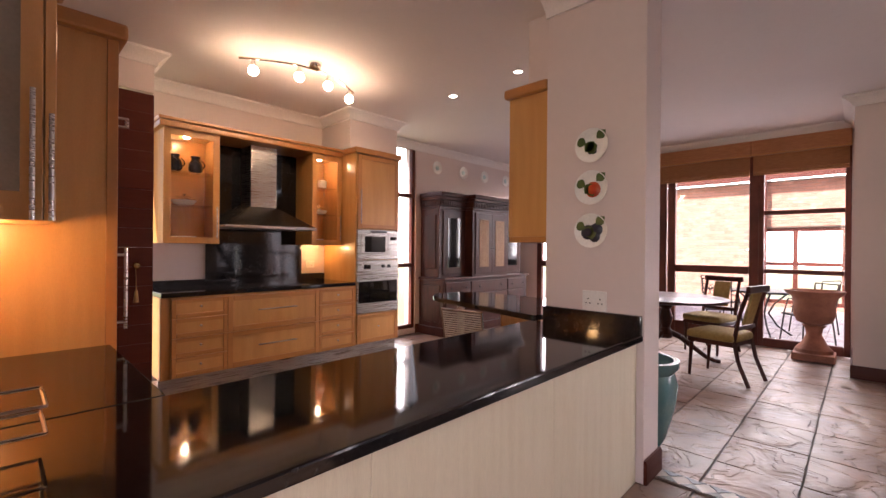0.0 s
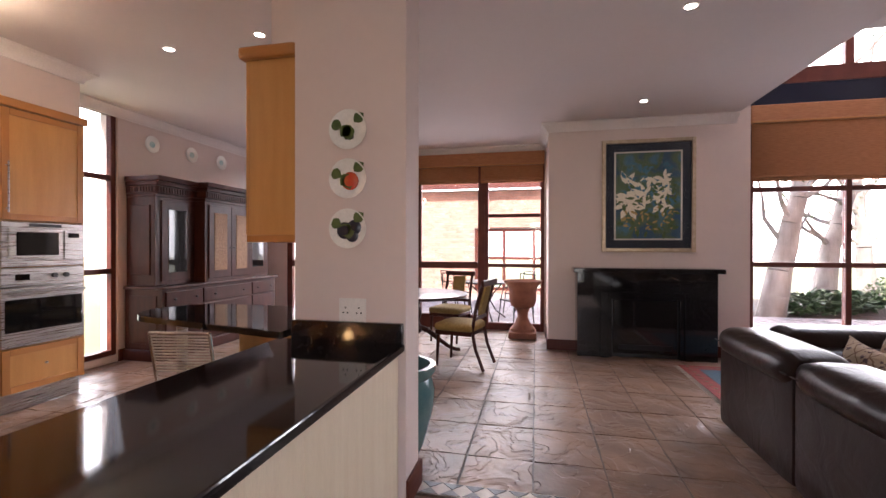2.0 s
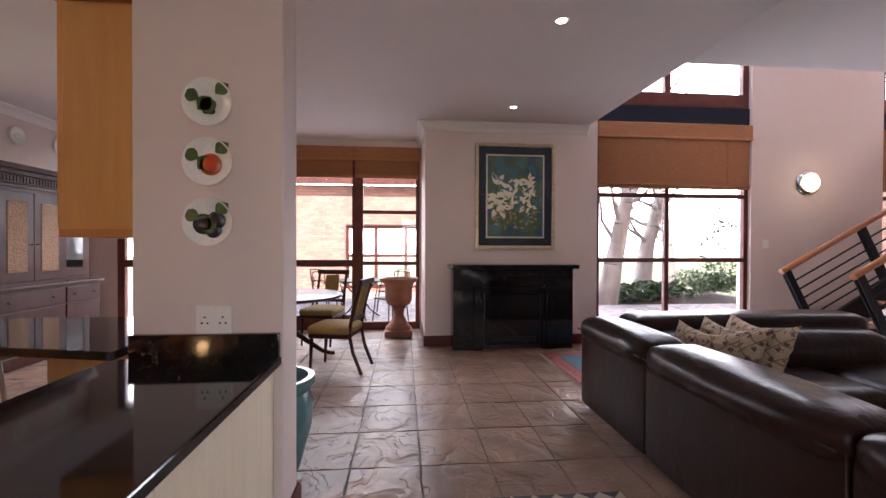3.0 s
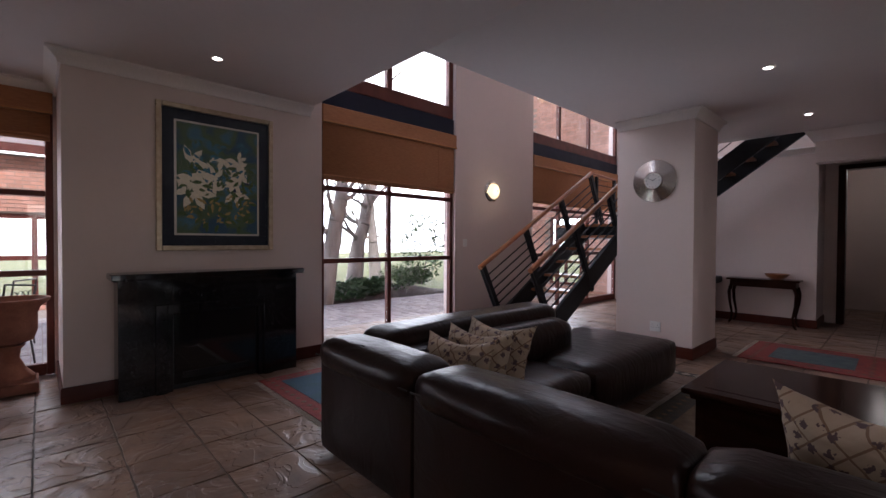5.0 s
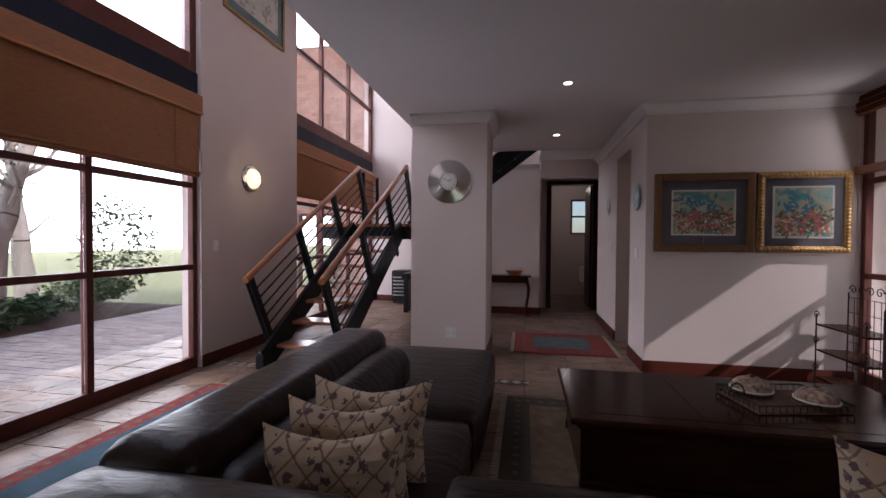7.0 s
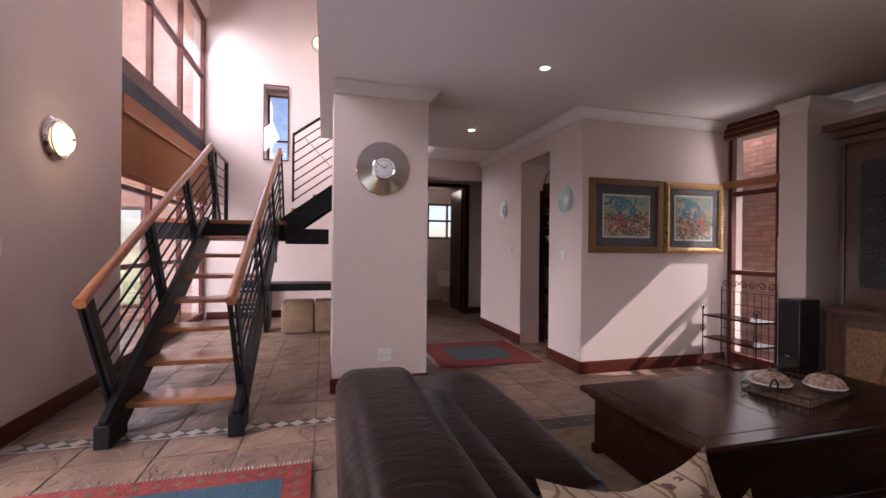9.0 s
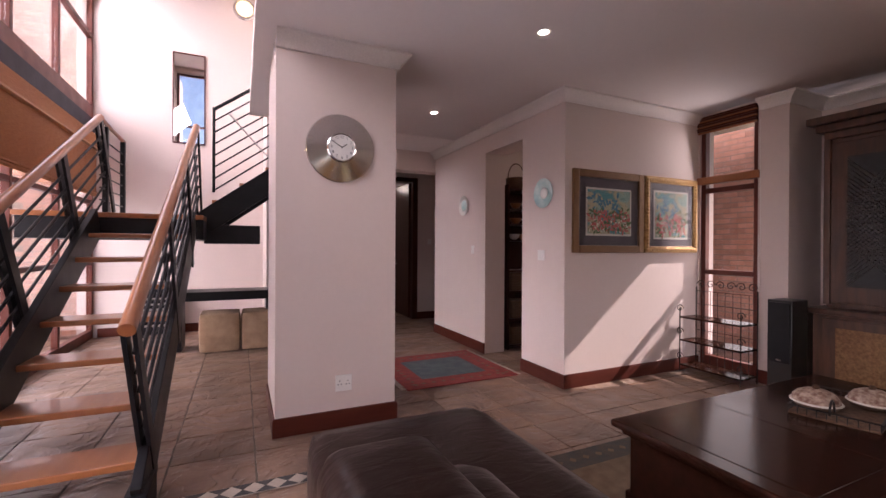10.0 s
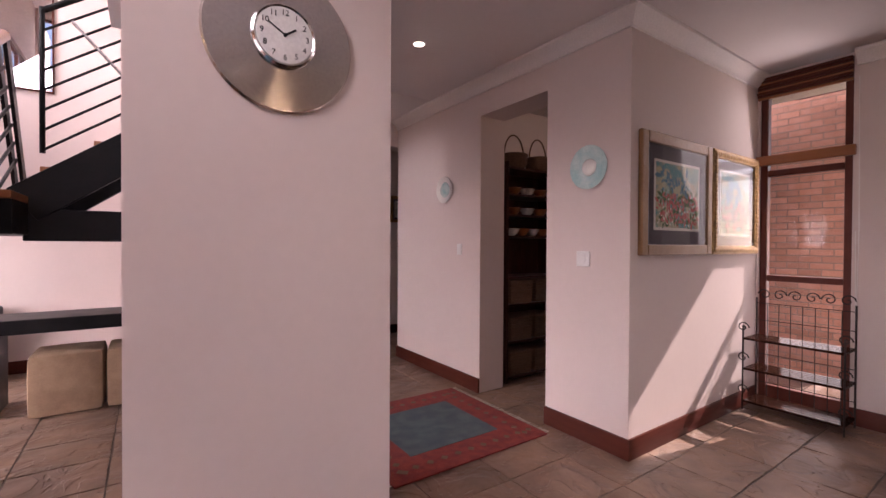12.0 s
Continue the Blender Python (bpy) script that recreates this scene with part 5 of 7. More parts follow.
def shaker(name, parent, x0, x1, z0, z1, y, m=M_MAPLE, rail=0.055):
    """A framed front in the plane y, facing -y."""
    f = part(name, box(B(), x0 + 0.002, x1 - 0.002, y - 0.012, y, z0 + 0.002, z1 - 0.002, 0.002), m, parent)
    for p, q, s, t in ((x0, x0 + rail, z0, z1), (x1 - rail, x1, z0, z1), (x0 + rail, x1 - rail, z1 - rail, z1), (x0 + rail, x1 - rail, z0, z0 + rail)):
        part("front_rail", box(B(), p + 0.002, q - (0.0 if q < x1 else 0.002), y - 0.022, y - 0.011, s + 0.002, t - 0.002, 0.002), M_MAPLE_EDGE if m is M_MAPLE else m, f)
    return f


def bar_handle(parent, a, b, out, r=0.006):
    a, b, out = Vector(a), Vector(b), Vector(out)
    bm = B()
    rod(bm, a + out, b + out, r, 10)
    d = (b - a) * 0.08
    rod(bm, a + d, a + d + out, r * 0.8, 8), rod(bm, b - d, b - d + out, r * 0.8, 8)
    part("handle", bm, M_STEEL, parent, "brushed steel bar handle")


def knob(parent, x, y, z):
    part("knob", lathe(B(), [(0.005, 0), (0.005, 0.012), (0.011, 0.016), (0.011, 0.022), (0.0, 0.025)], 12, pose(x, y, z, 90, 0, 0)), M_STEEL, parent)


def drawer_unit(x0, x1, n, wide, label):
    root = thing("drawer_unit", label, "cabinet", (x0 + x1) / 2, KF, 0, group="kitchen base units")
    w = (x1 - x0) / 2
    part("body", box(B(), -w, w, 0.0, 0.62, 0.16, 0.868, 0.002), M_MAPLE, root)
    h = (0.855 - 0.17) / n
    for i in range(n):
        f = shaker("drawer_front", root, -w, w, 0.17 + h * i, 0.17 + h * (i + 1) - 0.004, 0.0, rail=0.05 if wide else 0.038)
        z = 0.17 + h * (i + 0.55)
        if wide:
            bar_handle(f, (-0.2, -0.02, z), (0.2, -0.02, z), (0, -0.03, 0))
        else:
            knob(f, 0, -0.012, z)


drawer_unit(1.38, 1.84, 4, False, "maple drawer unit with four small drawers")
drawer_unit(1.84, 2.79, 2, True, "wide maple drawer unit with two deep drawers")
drawer_unit(2.79, 3.25, 4, False, "maple drawer unit with four small drawers")
fl = thing("filler_panel", "narrow maple filler panel at the end of the units", "panel", 1.34, KF, 0)
part("panel", box(B(), -0.038, 0.038, 0.0, 0.62, 0.16, 0.868, 0.003), M_MAPLE_EDGE, fl)
kick = thing("kickboard", "grey kickboard beneath the kitchen units", "kickboard", 2.6, 4.66, 0)
part("board", box(B(), -1.3, 1.32, 0, 0.02, 0, 0.158, 0.002), M_STEEL, kick)
wt = thing("worktop", "polished black granite worktop with a low upstand", "worktop", 2.28, KF, 0.87)
part("slab", box(B(), -0.98, 0.975, -0.03, 0.69, 0, 0.04, 0.006), M_GRANITE, wt)
part("upstand", box(B(), 0.66, 0.975, 0.67, 0.695, 0.04, 0.12, 0.003), M_GRANITE, wt)
part("upstand", box(B(), -0.98, -0.42, 0.67, 0.695, 0.04, 0.10, 0.003), M_GRANITE, wt)
hob = thing("hob", "black glass hob set in the worktop", "hob", 2.33, 4.93, 0.91)
part("glass_top", box(B(), -0.38, 0.38, -0.25, 0.25, 0, 0.006, 0.002), M_BLACKGLASS, hob)
sb = thing("splashback", "black granite splashback rising behind the hob", "splashback", 2.4, 5.295, 0.91)
part("slab", box(B(), -0.54, 0.54, -0.02, 0, 0, 1.5, 0.003), M_GRANITE, sb)
hood = thing("cooker_hood", "stainless steel chimney hood with a flared canopy", "cooker hood", 2.35, 5.0, 1.5)
bm = B()
v = [(-0.48, -0.26, 0.03), (0.48, -0.26, 0.03), (0.48, 0.26, 0.03), (-0.48, 0.26, 0.03), (-0.15, 0.0, 0.24), (0.15, 0.0, 0.24), (0.15, 0.26, 0.24), (-0.15, 0.26, 0.24)]
vs = [bm.verts.new(p) for p in v]
for f in ((0, 3, 2, 1), (4, 5, 6, 7), (0, 1, 5, 4), (1, 2, 6, 5), (2, 3, 7, 6), (3, 0, 4, 7)):
    bm.faces.new([vs[i] for i in f])
part("canopy", bm, mat("dark_steel", (0.12, 0.115, 0.11), 0.25, 0.9, bump=0.01), hood)
part("rim", box(B(), -0.485, 0.485, -0.27, 0.265, 0, 0.03, 0.004), M_STEEL, hood)
part("chimney", box(B(), -0.14, 0.14, 0.0, 0.27, 0.24, 0.9, 0.004), M_STEEL, hood)
for s in (-0.3, 0.3):
    part("hood_lamp", lathe(B(), [(0.0, -0.004), (0.03, -0.004), (0.03, 0.002), (0, 0.002)], 14, pose(s, -0.1, 0)), M_STEEL, hood)


def glass_unit(x0, x1):
    root = thing("glass_cabinet", "maple wall cabinet with a glass door, lit inside", "cabinet", (x0 + x1) / 2, 4.88, 1.34, group="glass wall cabinets")
    w = (x1 - x0) / 2
    for s in (-1, 1):
        part("side", box(B(), s * w - (0.018 if s > 0 else 0), s * w + (0 if s > 0 else 0.018), 0.02, 0.41, 0, 1.06, 0.002), M_MAPLE, root)
    part("back", box(B(), -w + 0.018, w - 0.018, 0.395, 0.41, 0, 1.06), M_MAPLE, root)
    for z in (0, 1.04):
        part("panel", box(B(), -w + 0.018, w - 0.018, 0.02, 0.395, z, z + 0.02, 0.002), M_MAPLE, root)
    for z in (0.36, 0.68):
        part("glass_shelf", box(B(), -w + 0.02, w - 0.02, 0.06, 0.39, z, z + 0.008, 0.002), M_GLASS, root)
    d = part("door", box(B(), -w, -w + 0.06, 0, 0.02, 0, 1.06, 0.002), M_MAPLE, root)
    part("stile", box(B(), w - 0.06, w, 0, 0.02, 0, 1.06, 0.002), M_MAPLE, d)
    for z in (0, 1.0):
        part("door_rail", box(B(), -w + 0.06, w - 0.06, 0, 0.02, z, z + 0.06, 0.002), M_MAPLE, d)
    g = part("door_glass", box(B(), -w + 0.06, w - 0.06, 0.008, 0.012, 0.06, 1.0), M_PICGLASS, d)
    g.visible_shadow = False
    bar_handle(d, (w - 0.03, 0, 0.05), (w - 0.03, 0, 0.36), (0, -0.03, 0))
    part("lamp", lathe(B(), [(0.0, 1.03), (0.028, 1.03), (0.028, 1.038), (0, 1.038)], 14, pose(0, 0.2, 0)), M_DOWN, root)
    bulb("cabinet_lamp", ((x0 + x1) / 2, 5.06, 2.34), 1.0, (1.0, 0.68, 0.34), 0.02)


glass_unit(1.38, 1.86)
glass_unit(2.86, 3.25)
M_JUG = mat("blue_black_china", (0.012, 0.014, 0.025), 0.12, bump=0)
for x in (1.52, 1.70):
    j = thing("jug", "dark blue glazed jug in the glass cabinet", "jug", x, 5.08, 2.028, group="cabinet jugs")
    part("body", lathe(B(), [(0.04, 0), (0.065, 0.04), (0.06, 0.1), (0.035, 0.14), (0.045, 0.17), (0, 0.165)], 18), M_JUG, j)
    part("handle", tube(B(), [(0.05 + 0.035 * math.sin(a * math.pi / 8), 0, 0.05 + 0.09 * a / 8) for a in range(9)], 0.006), M_JUG, j)
for x, z, k in ((1.6, 1.708, 0), (1.6, 1.36, 1), (3.05, 1.708, 0), (3.0, 1.36, 1), (3.1, 2.028, 2)):
    j = thing("glass_dish", "clear glass or china dish on the cabinet shelf", "dish", x, 5.08, z, group="cabinet dishes")
    part("shell", lathe(B(), [(0.05, 0), (0.09, 0.02), (0.11, 0.05), (0.105, 0.052), (0, 0.02)] if k != 2 else [(0.05, 0), (0.055, 0.09), (0.05, 0.1), (0, 0.08)], 20), M_CHINA, j)
    if k == 0:
        part("lid", lathe(B(), [(0.108, 0.052), (0.06, 0.09), (0.012, 0.1), (0.018, 0.115), (0, 0.12)], 20), M_CHROME, j)
cr = thing("cornice_rail", "orange-brown timber cornice along the wall cabinets", "trim", 2.3, 4.86, 2.4)
part("rail", box(B(), -0.96, 0.95, -0.02, 0.43, 0, 0.06, 0.012), M_MAPLE_EDGE, cr)
part("rail_bead", box(B(), -0.97, 0.95, -0.04, 0.43, 0.06, 0.09, 0.008), M_MAPLE_EDGE, cr)
bulb("under_cabinet_lamp", (3.05, 5.1, 1.30), 2.0, (1.0, 0.62, 0.25), 0.03)
socket(3.06, 5.298, 1.1, 0, 0.12, 0.09)

tall = thing("oven_housing", "tall maple housing unit around the built-in ovens", "cabinet", 3.59, KF, 0)
for s in (-1, 1):
    part("side_panel", box(B(), s * 0.33 - (0.018 if s > 0 else 0), s * 0.33 + (0 if s > 0 else 0.018), 0, 0.69, 0.16, 2.48, 0.002), M_MAPLE, tall)
part("body", box(B(), -0.31, 0.31, 0.05, 0.69, 0.16, 2.48), M_MAPLE, tall)
f = shaker("lower_drawer", tall, -0.31, 0.31, 0.17, 0.52, 0.0)
knob(f, 0, -0.012, 0.36)
f = shaker("upper_door", tall, -0.31, 0.31, 1.54, 2.42, 0.0)
bar_handle(f, (-0.28, -0.02, 1.6), (-0.28, -0.02, 2.0), (0, -0.03, 0))
part("cornice", box(B(), -0.35, 0.35, -0.03, 0.69, 2.43, 2.5, 0.012), M_MAPLE_EDGE, tall)
ov = thing("oven", "stainless steel built-in oven with a dark glass door", "oven", 3.59, KF, 0.53)
part("fascia", box(B(), -0.31, 0.31, -0.02, 0.06, 0.48, 0.63, 0.004), M_STEEL, ov)
d = part("door", box(B(), -0.31, 0.31, -0.02, 0.06, 0.0, 0.475, 0.004), M_STEEL, ov)
part("window", box(B(), -0.29, 0.29, -0.026, -0.018, 0.12, 0.38, 0.004), M_BLACKGLASS, d)
bar_handle(d, (-0.29, -0.02, 0.43), (0.29, -0.02, 0.43), (0, -0.045, 0), 0.009)
for x in (0.06, 0.15):
    part("dial", rod(B(), (x, -0.045, 0.56), (x, -0.02, 0.56), 0.02, 16), M_BLACK, ov)
part("display", box(B(), -0.22, -0.12, -0.023, -0.018, 0.53, 0.58), M_BLACKGLASS, ov)
mw = thing("microwave", "stainless steel built-in microwave with a mirrored door", "microwave", 3.59, KF, 1.17)
part("body", box(B(), -0.31, 0.31, -0.02, 0.06, 0, 0.36, 0.004), M_STEEL, mw)
part("door", box(B(), -0.27, 0.12, -0.035, -0.018, 0.06, 0.31, 0.006), M_STEEL, mw)
part("window", box(B(), -0.22, 0.09, -0.039, -0.034, 0.09, 0.28, 0.004), M_BLACKGLASS, mw)
part("control_panel", box(B(), 0.14, 0.28, -0.03, -0.018, 0.05, 0.31, 0.004), M_STEEL, mw)
part("display", box(B(), 0.17, 0.26, -0.034, -0.029, 0.24, 0.28), M_BLACKGLASS, mw)
part("vent", box(B(), -0.12, 0.12, -0.025, -0.018, 0.325, 0.35), M_BLACK, mw)
bm = B()
box(bm, 3.22, 3.93, 4.66, 5.3, 2.5, CEIL)
solid("wall_bulkhead", bm, M_WALL, "painted bulkhead above the oven housing", "wall")

# slatted door
kd = thing("door_5", "dark red timber slatted door, closed, key in the lock", "door", 0.85, 4.64, 0, kind="structure")
bm_slat = mesh_of("slat", box(B(), -0.40, 0.40, -0.025, 0.02, 0.0005, 0.1595, 0.002), M_BASE)
for i in range(16):
    piece("slat", bm_slat, kd, Matrix.Translation((0, 0, 0.02 + 0.16 * i)))
part("knob", lathe(B(), [(0.02, 0), (0.02, 0.02), (0.028, 0.03), (0.022, 0.05), (0, 0.055)], 16, pose(0.28, -0.02, 1.15, 90, 0, 0)), mat("brass", (0.55, 0.38, 0.14), 0.25, 1.0, bump=0), kd, "brass door knob")
part("key_tassel", lathe(B(), [(0.002, 0.12), (0.006, 0.1), (0.012, 0.09), (0.02, 0.0), (0, 0.0)], 12, pose(0.28, -0.05, 0.85)), M_GILT, kd)
part("key_cord", rod(B(), (0.28, -0.05, 0.95), (0.28, -0.03, 1.12), 0.003, 6), M_GILT, kd)

# left run
up = thing("wall_cabinet", "maple wall cabinet with glass doors and long steel handles", "cabinet", 0.1, 2.1, 1.40)
part("body", box(B(), 0, 0.39, 0.37, 0.8, 0, 0.98, 0.002), M_MAPLE, up)
for x0, x1, hx in ((0.0, 0.355, 0.325), (0.357, 0.39, 0.375)):
    d = part("door", box(B(), x0 + 0.001, x1, 0.348, 0.37, 0.0, 0.98, 0.003), M_MAPLE, up)
    if x1 - x0 > 0.1:
        part("door_glass", box(B(), x0 + 0.23, x1 - 0.06, 0.344, 0.35, 0.1, 0.88, 0.001), mat("obscure_glass", (0.25, 0.2, 0.14), 0.15, bump=0.02), d)
    bar_handle(d, (hx, 0.348, 0.0), (hx, 0.348, 0.46 if x0 == 0 else 0.38), (0, -0.045, 0), 0.008)
part("cornice", box(B(), 0, 0.44, 0.31, 0.8, 0.98, 1.05, 0.015), M_MAPLE_EDGE, up)
lt = thing("larder_unit", "tall maple larder unit with orange-brown edging", "cabinet", 0.1, 2.92, 0)
part("body", box(B(), 0, 0.62, 0, 0.66, 0.1, 2.30, 0.003), M_MAPLE, lt)
part("edge_trim", box(B(), 0.60, 0.645, -0.008, 0.66, 0.1, 2.30, 0.004), M_MAPLE_EDGE, lt)
part("cornice", box(B(), 0, 0.68, -0.04, 0.68, 2.30, 2.38, 0.018), M_MAPLE_EDGE, lt)
part("plinth", box(B(), 0.02, 0.58, 0.02, 0.64, 0, 0.1), M_STEEL, lt)
for z0, z1 in ((0.5, 0.72), (0.9, 1.3), (1.9, 1.95)):
    bar_handle(lt, (0.645, 0.06, z0), (0.645, 0.06, z1), (0.045, 0, 0), 0.008)
lb = thing("base_unit", "maple base unit along the kitchen side wall", "cabinet", 0.1, 2.4, 0)
part("body", box(B(), 0, 0.58, -0.48, 0.5, 0.1, 0.80, 0.003), M_MAPLE, lb)
part("plinth", box(B(), 0, 0.54, -0.48, 0.5, 0, 0.1), M_STEEL, lb)
lw = thing("side_worktop", "black granite worktop along the kitchen side wall", "worktop", 0.1, 2.42, 0.80)
part("slab", box(B(), 0.0, 0.62, -0.498, 0.496, 0, 0.04, 0.005), M_GRANITE, lw)
bulb("side_under_cabinet_lamp", (0.3, 2.65, 1.36), 3.2, (1.0, 0.60, 0.24), 0.05)
ts = thing("toaster", "rounded silver toaster with black controls", "toaster", 0.2, 1.72, 0.84)
bm = B()
cushion(bm, 0.26, 0.34, 0.22, 0.01, 10, None, 0.10)
part("shell", bm, M_CHROME, ts)
part("control_strip", box(B(), 0.11, 0.14, -0.12, 0.05, 0.05, 0.14, 0.008), M_BLACK, ts)
for z in (0.06, 0.12):
    part("rack_wire", tube(B(), [(0.13, -0.1, z), (0.22, -0.1, z), (0.22, 0.08, z), (0.13, 0.08, z)], 0.004), M_STEEL, ts)

# peninsula
pn = thing("peninsula", "kitchen peninsula faced with pale cream panels", "cabinet", 0, 0, 0)
part("body", box(B(), 0.12, 2.855, 1.262, 1.86, 0.1, 0.80, 0.003), M_MAPLE, pn)
for a, b in ((0.12, 1.02), (1.02, 1.94), (1.94, 2.855)):
    part("front_panel", box(B(), a + 0.0015, b - 0.0015, 1.24, 1.262, 0.0, 0.80, 0.002), M_CREAM, pn)
part("plinth", box(B(), 0.12, 2.85, 1.30, 1.80, 0, 0.1), M_STEEL, pn)
pt = thing("peninsula_worktop", "polished black granite peninsula worktop with upstand", "worktop", 0, 0, 0.80)
part("slab", box(B(), 0.1, 2.855, 1.205, 1.92, 0, 0.04, 0.007), M_GRANITE, pt)
part("upstand", box(B(), 2.825, 2.855, 1.21, 1.83, 0.04, 0.145, 0.004), M_GRANITE, pt)

# breakfast bar
bb = thing("breakfast_bar", "black granite breakfast bar with a rounded end", "counter", 0, 0, 0)
bm = B()
out = [(2.9, 1.94), (3.86, 1.94), (3.86, 2.95)] + [(3.5 + 0.36 * math.cos(a), 2.98 + 0.42 * math.sin(a)) for a in [math.pi * k / 12 for k in range(0, 11)]]
f = bm.faces.new([bm.verts.new((x, y, 0.82)) for x, y in out])
e = bmesh.ops.extrude_face_region(bm, geom=[f])
for g in e["geom"]:
    if isinstance(g, bmesh.types.BMVert):
        g.co.z = 0.86
bmesh.ops.recalc_face_normals(bm, faces=bm.faces[:])
part("slab", bm, M_GRANITE, bb)
part("support_leg", rod(B(), (3.45, 3.1, 0), (3.45, 3.1, 0.82), 0.035, 16), M_STEEL, bb)
part("support_panel", box(B(), 3.55, 3.60, 1.95, 2.7, 0, 0.82, 0.004), M_MAPLE, bb)
nc = thing("hanging_cabinet", "maple hanging cabinet fixed behind the wall pier", "cabinet", 2.9, 1.835, 1.36)
part("body", box(B(), 0, 0.95, 0, 0.30, 0.04, 1.02, 0.003), M_MAPLE, nc)
part("light_rail", box(B(), -0.005, 0.955, -0.002, 0.315, 0, 0.04, 0.004), M_MAPLE_EDGE, nc)
part("cornice", box(B(), -0.04, 0.99, -0.002, 0.35, 1.02, 1.09, 0.018), M_MAPLE_EDGE, nc)
part("door", box(B(), 0.0, 0.95, 0.30, 0.322, 0.04, 1.02, 0.003), M_MAPLE, nc)
bm = B()
box(bm, 2.98, 3.8, 1.835, 2.05, 2.46, CEIL)
solid("wall_bulkhead_bar", bm, M_WALL, "painted bulkhead above the hanging cabinet", "wall")


def bar_chair(x, y, rz):
    root = thing("bar_chair", "steel chair with a back and seat of woven cords", "chair", x, y, 0, rz, group="woven bar chairs")
    for s in (-1, 1):
        part("back_leg", tube(B(), [(s * 0.2, -0.28, 0), (s * 0.19, -0.2, 0.42), (s * 0.19, -0.28, 0.80)], 0.011, 8), M_CHROME, root)
        part("front_leg", tube(B(), [(s * 0.2, 0.22, 0), (s * 0.19, 0.2, 0.42), (s * 0.19, -0.2, 0.42)], 0.011, 8), M_CHROME, root)
    part("top_rail", tube(B(), [(-0.19, -0.28, 0.80), (0.19, -0.28, 0.80)], 0.011, 8), M_CHROME, root)
    for i in range(13):
        z = 0.55 + 0.019 * i
        part("back_cord", tube(B(), [(-0.19, -0.225 - (z - 0.55) * 0.22, z), (0.19, -0.225 - (z - 0.55) * 0.22, z)], 0.006, 6), M_PAPER, root)
    for i in range(20):
        part("seat_cord", tube(B(), [(-0.19, -0.19 + 0.02 * i, 0.425), (0.19, -0.19 + 0.02 * i, 0.425)], 0.006, 6), M_PAPER, root)


bar_chair(3.28, 2.75, -80)

# track light
tl = thing("track_light", "curved chrome ceiling track with four lit spots", "ceiling light", 2.28, 3.8, CEIL)
part("ceiling_rose", lathe(B(), [(0.0, -0.045), (0.05, -0.04), (0.06, -0.02), (0.06, 0), (0, 0)], 24), M_CHROME, tl)
arc = [(-0.56 + 1.12 * i / 24, 0.24 - 0.24 * math.sin(math.pi * i / 24), -0.06) for i in range(25)]
part("rail", tube(B(), arc, 0.011, 8), M_CHROME, tl)
for i in (2, 9, 15, 22):
    x, y, z = arc[i]
    hd = part("spot_head", lathe(B(), [(0.012, -0.015), (0.02, -0.035), (0.028, -0.075), (0.024, -0.08), (0, -0.06)], 16, pose(x, y, z)), M_CHROME, tl)
    bm = B()
    bmesh.ops.create_uvsphere(bm, u_segments=18, v_segments=12, radius=0.042, matrix=pose(x, y, z - 0.10))
    part("bulb", bm, M_BULB, hd, "glowing globe bulb")
    bulb("track_bulb", (2.28 + x, 3.8 + y, CEIL + z - 0.17), 1.6, (1.0, 0.70, 0.40), 0.045)

# dresser
hu = thing("dresser", "large mahogany dresser with glazed doors and dentil cornice", "dresser", 4.92, 5.28, 0)
part("base_body", box(B(), 0, 2.2, -0.52, 0, 0.12, 0.83, 0.004), M_MAHOG, hu)
part("plinth", box(B(), -0.03, 2.23, -0.55, 0, 0, 0.13, 0.012), M_MAHOG, hu)
part("counter_slab", box(B(), -0.03, 2.23, -0.56, 0, 0.83, 0.87, 0.012), M_MAHOG, hu)
part("side_inset", box(B(), -0.012, 0.002, -0.45, -0.07, 0.2, 0.76, 0.006), M_MAHOG, hu)
for x0, x1, dp in ((0.02, 0.62, 0.40), (0.62, 1.58, 0.55), (1.58, 2.18, 0.40)):
    part("upper_body", box(B(), x0 + 0.002, x1 - 0.002, -dp, 0, 0.87, 1.92, 0.004), M_MAHOG, hu)
    for k, (o, z0, z1) in enumerate(((0.01, 1.92, 1.96), (0.03, 1.96, 2.05), (0.06, 2.05, 2.10), (0.09, 2.10, 2.16))):
        part("cornice", box(B(), x0 - o * 0.4, x1 + o * 0.4, -dp - o, -0.002 * k, z0, z1, 0.008), M_MAHOG, hu)
    n = int((x1 - x0) / 0.04)
    dm = mesh_of("dentil", box(B(), -0.011, 0.011, -0.012, 0, 0, 0.06, 0.002), M_MAHOG)
    for i in range(n):
        piece("dentil", dm, hu, Matrix.Translation((x0 + 0.02 + 0.04 * i, -dp - 0.03, 1.975)))
for i in range(9):
    piece("dentil", dm, hu, pose(0.008, -0.05 - 0.04 * i, 1.975, 0, 0, -90))
part("side_inset", box(B(), 0.008, 0.024, -0.34, -0.06, 1.0, 1.82, 0.006), M_MAHOG, hu)
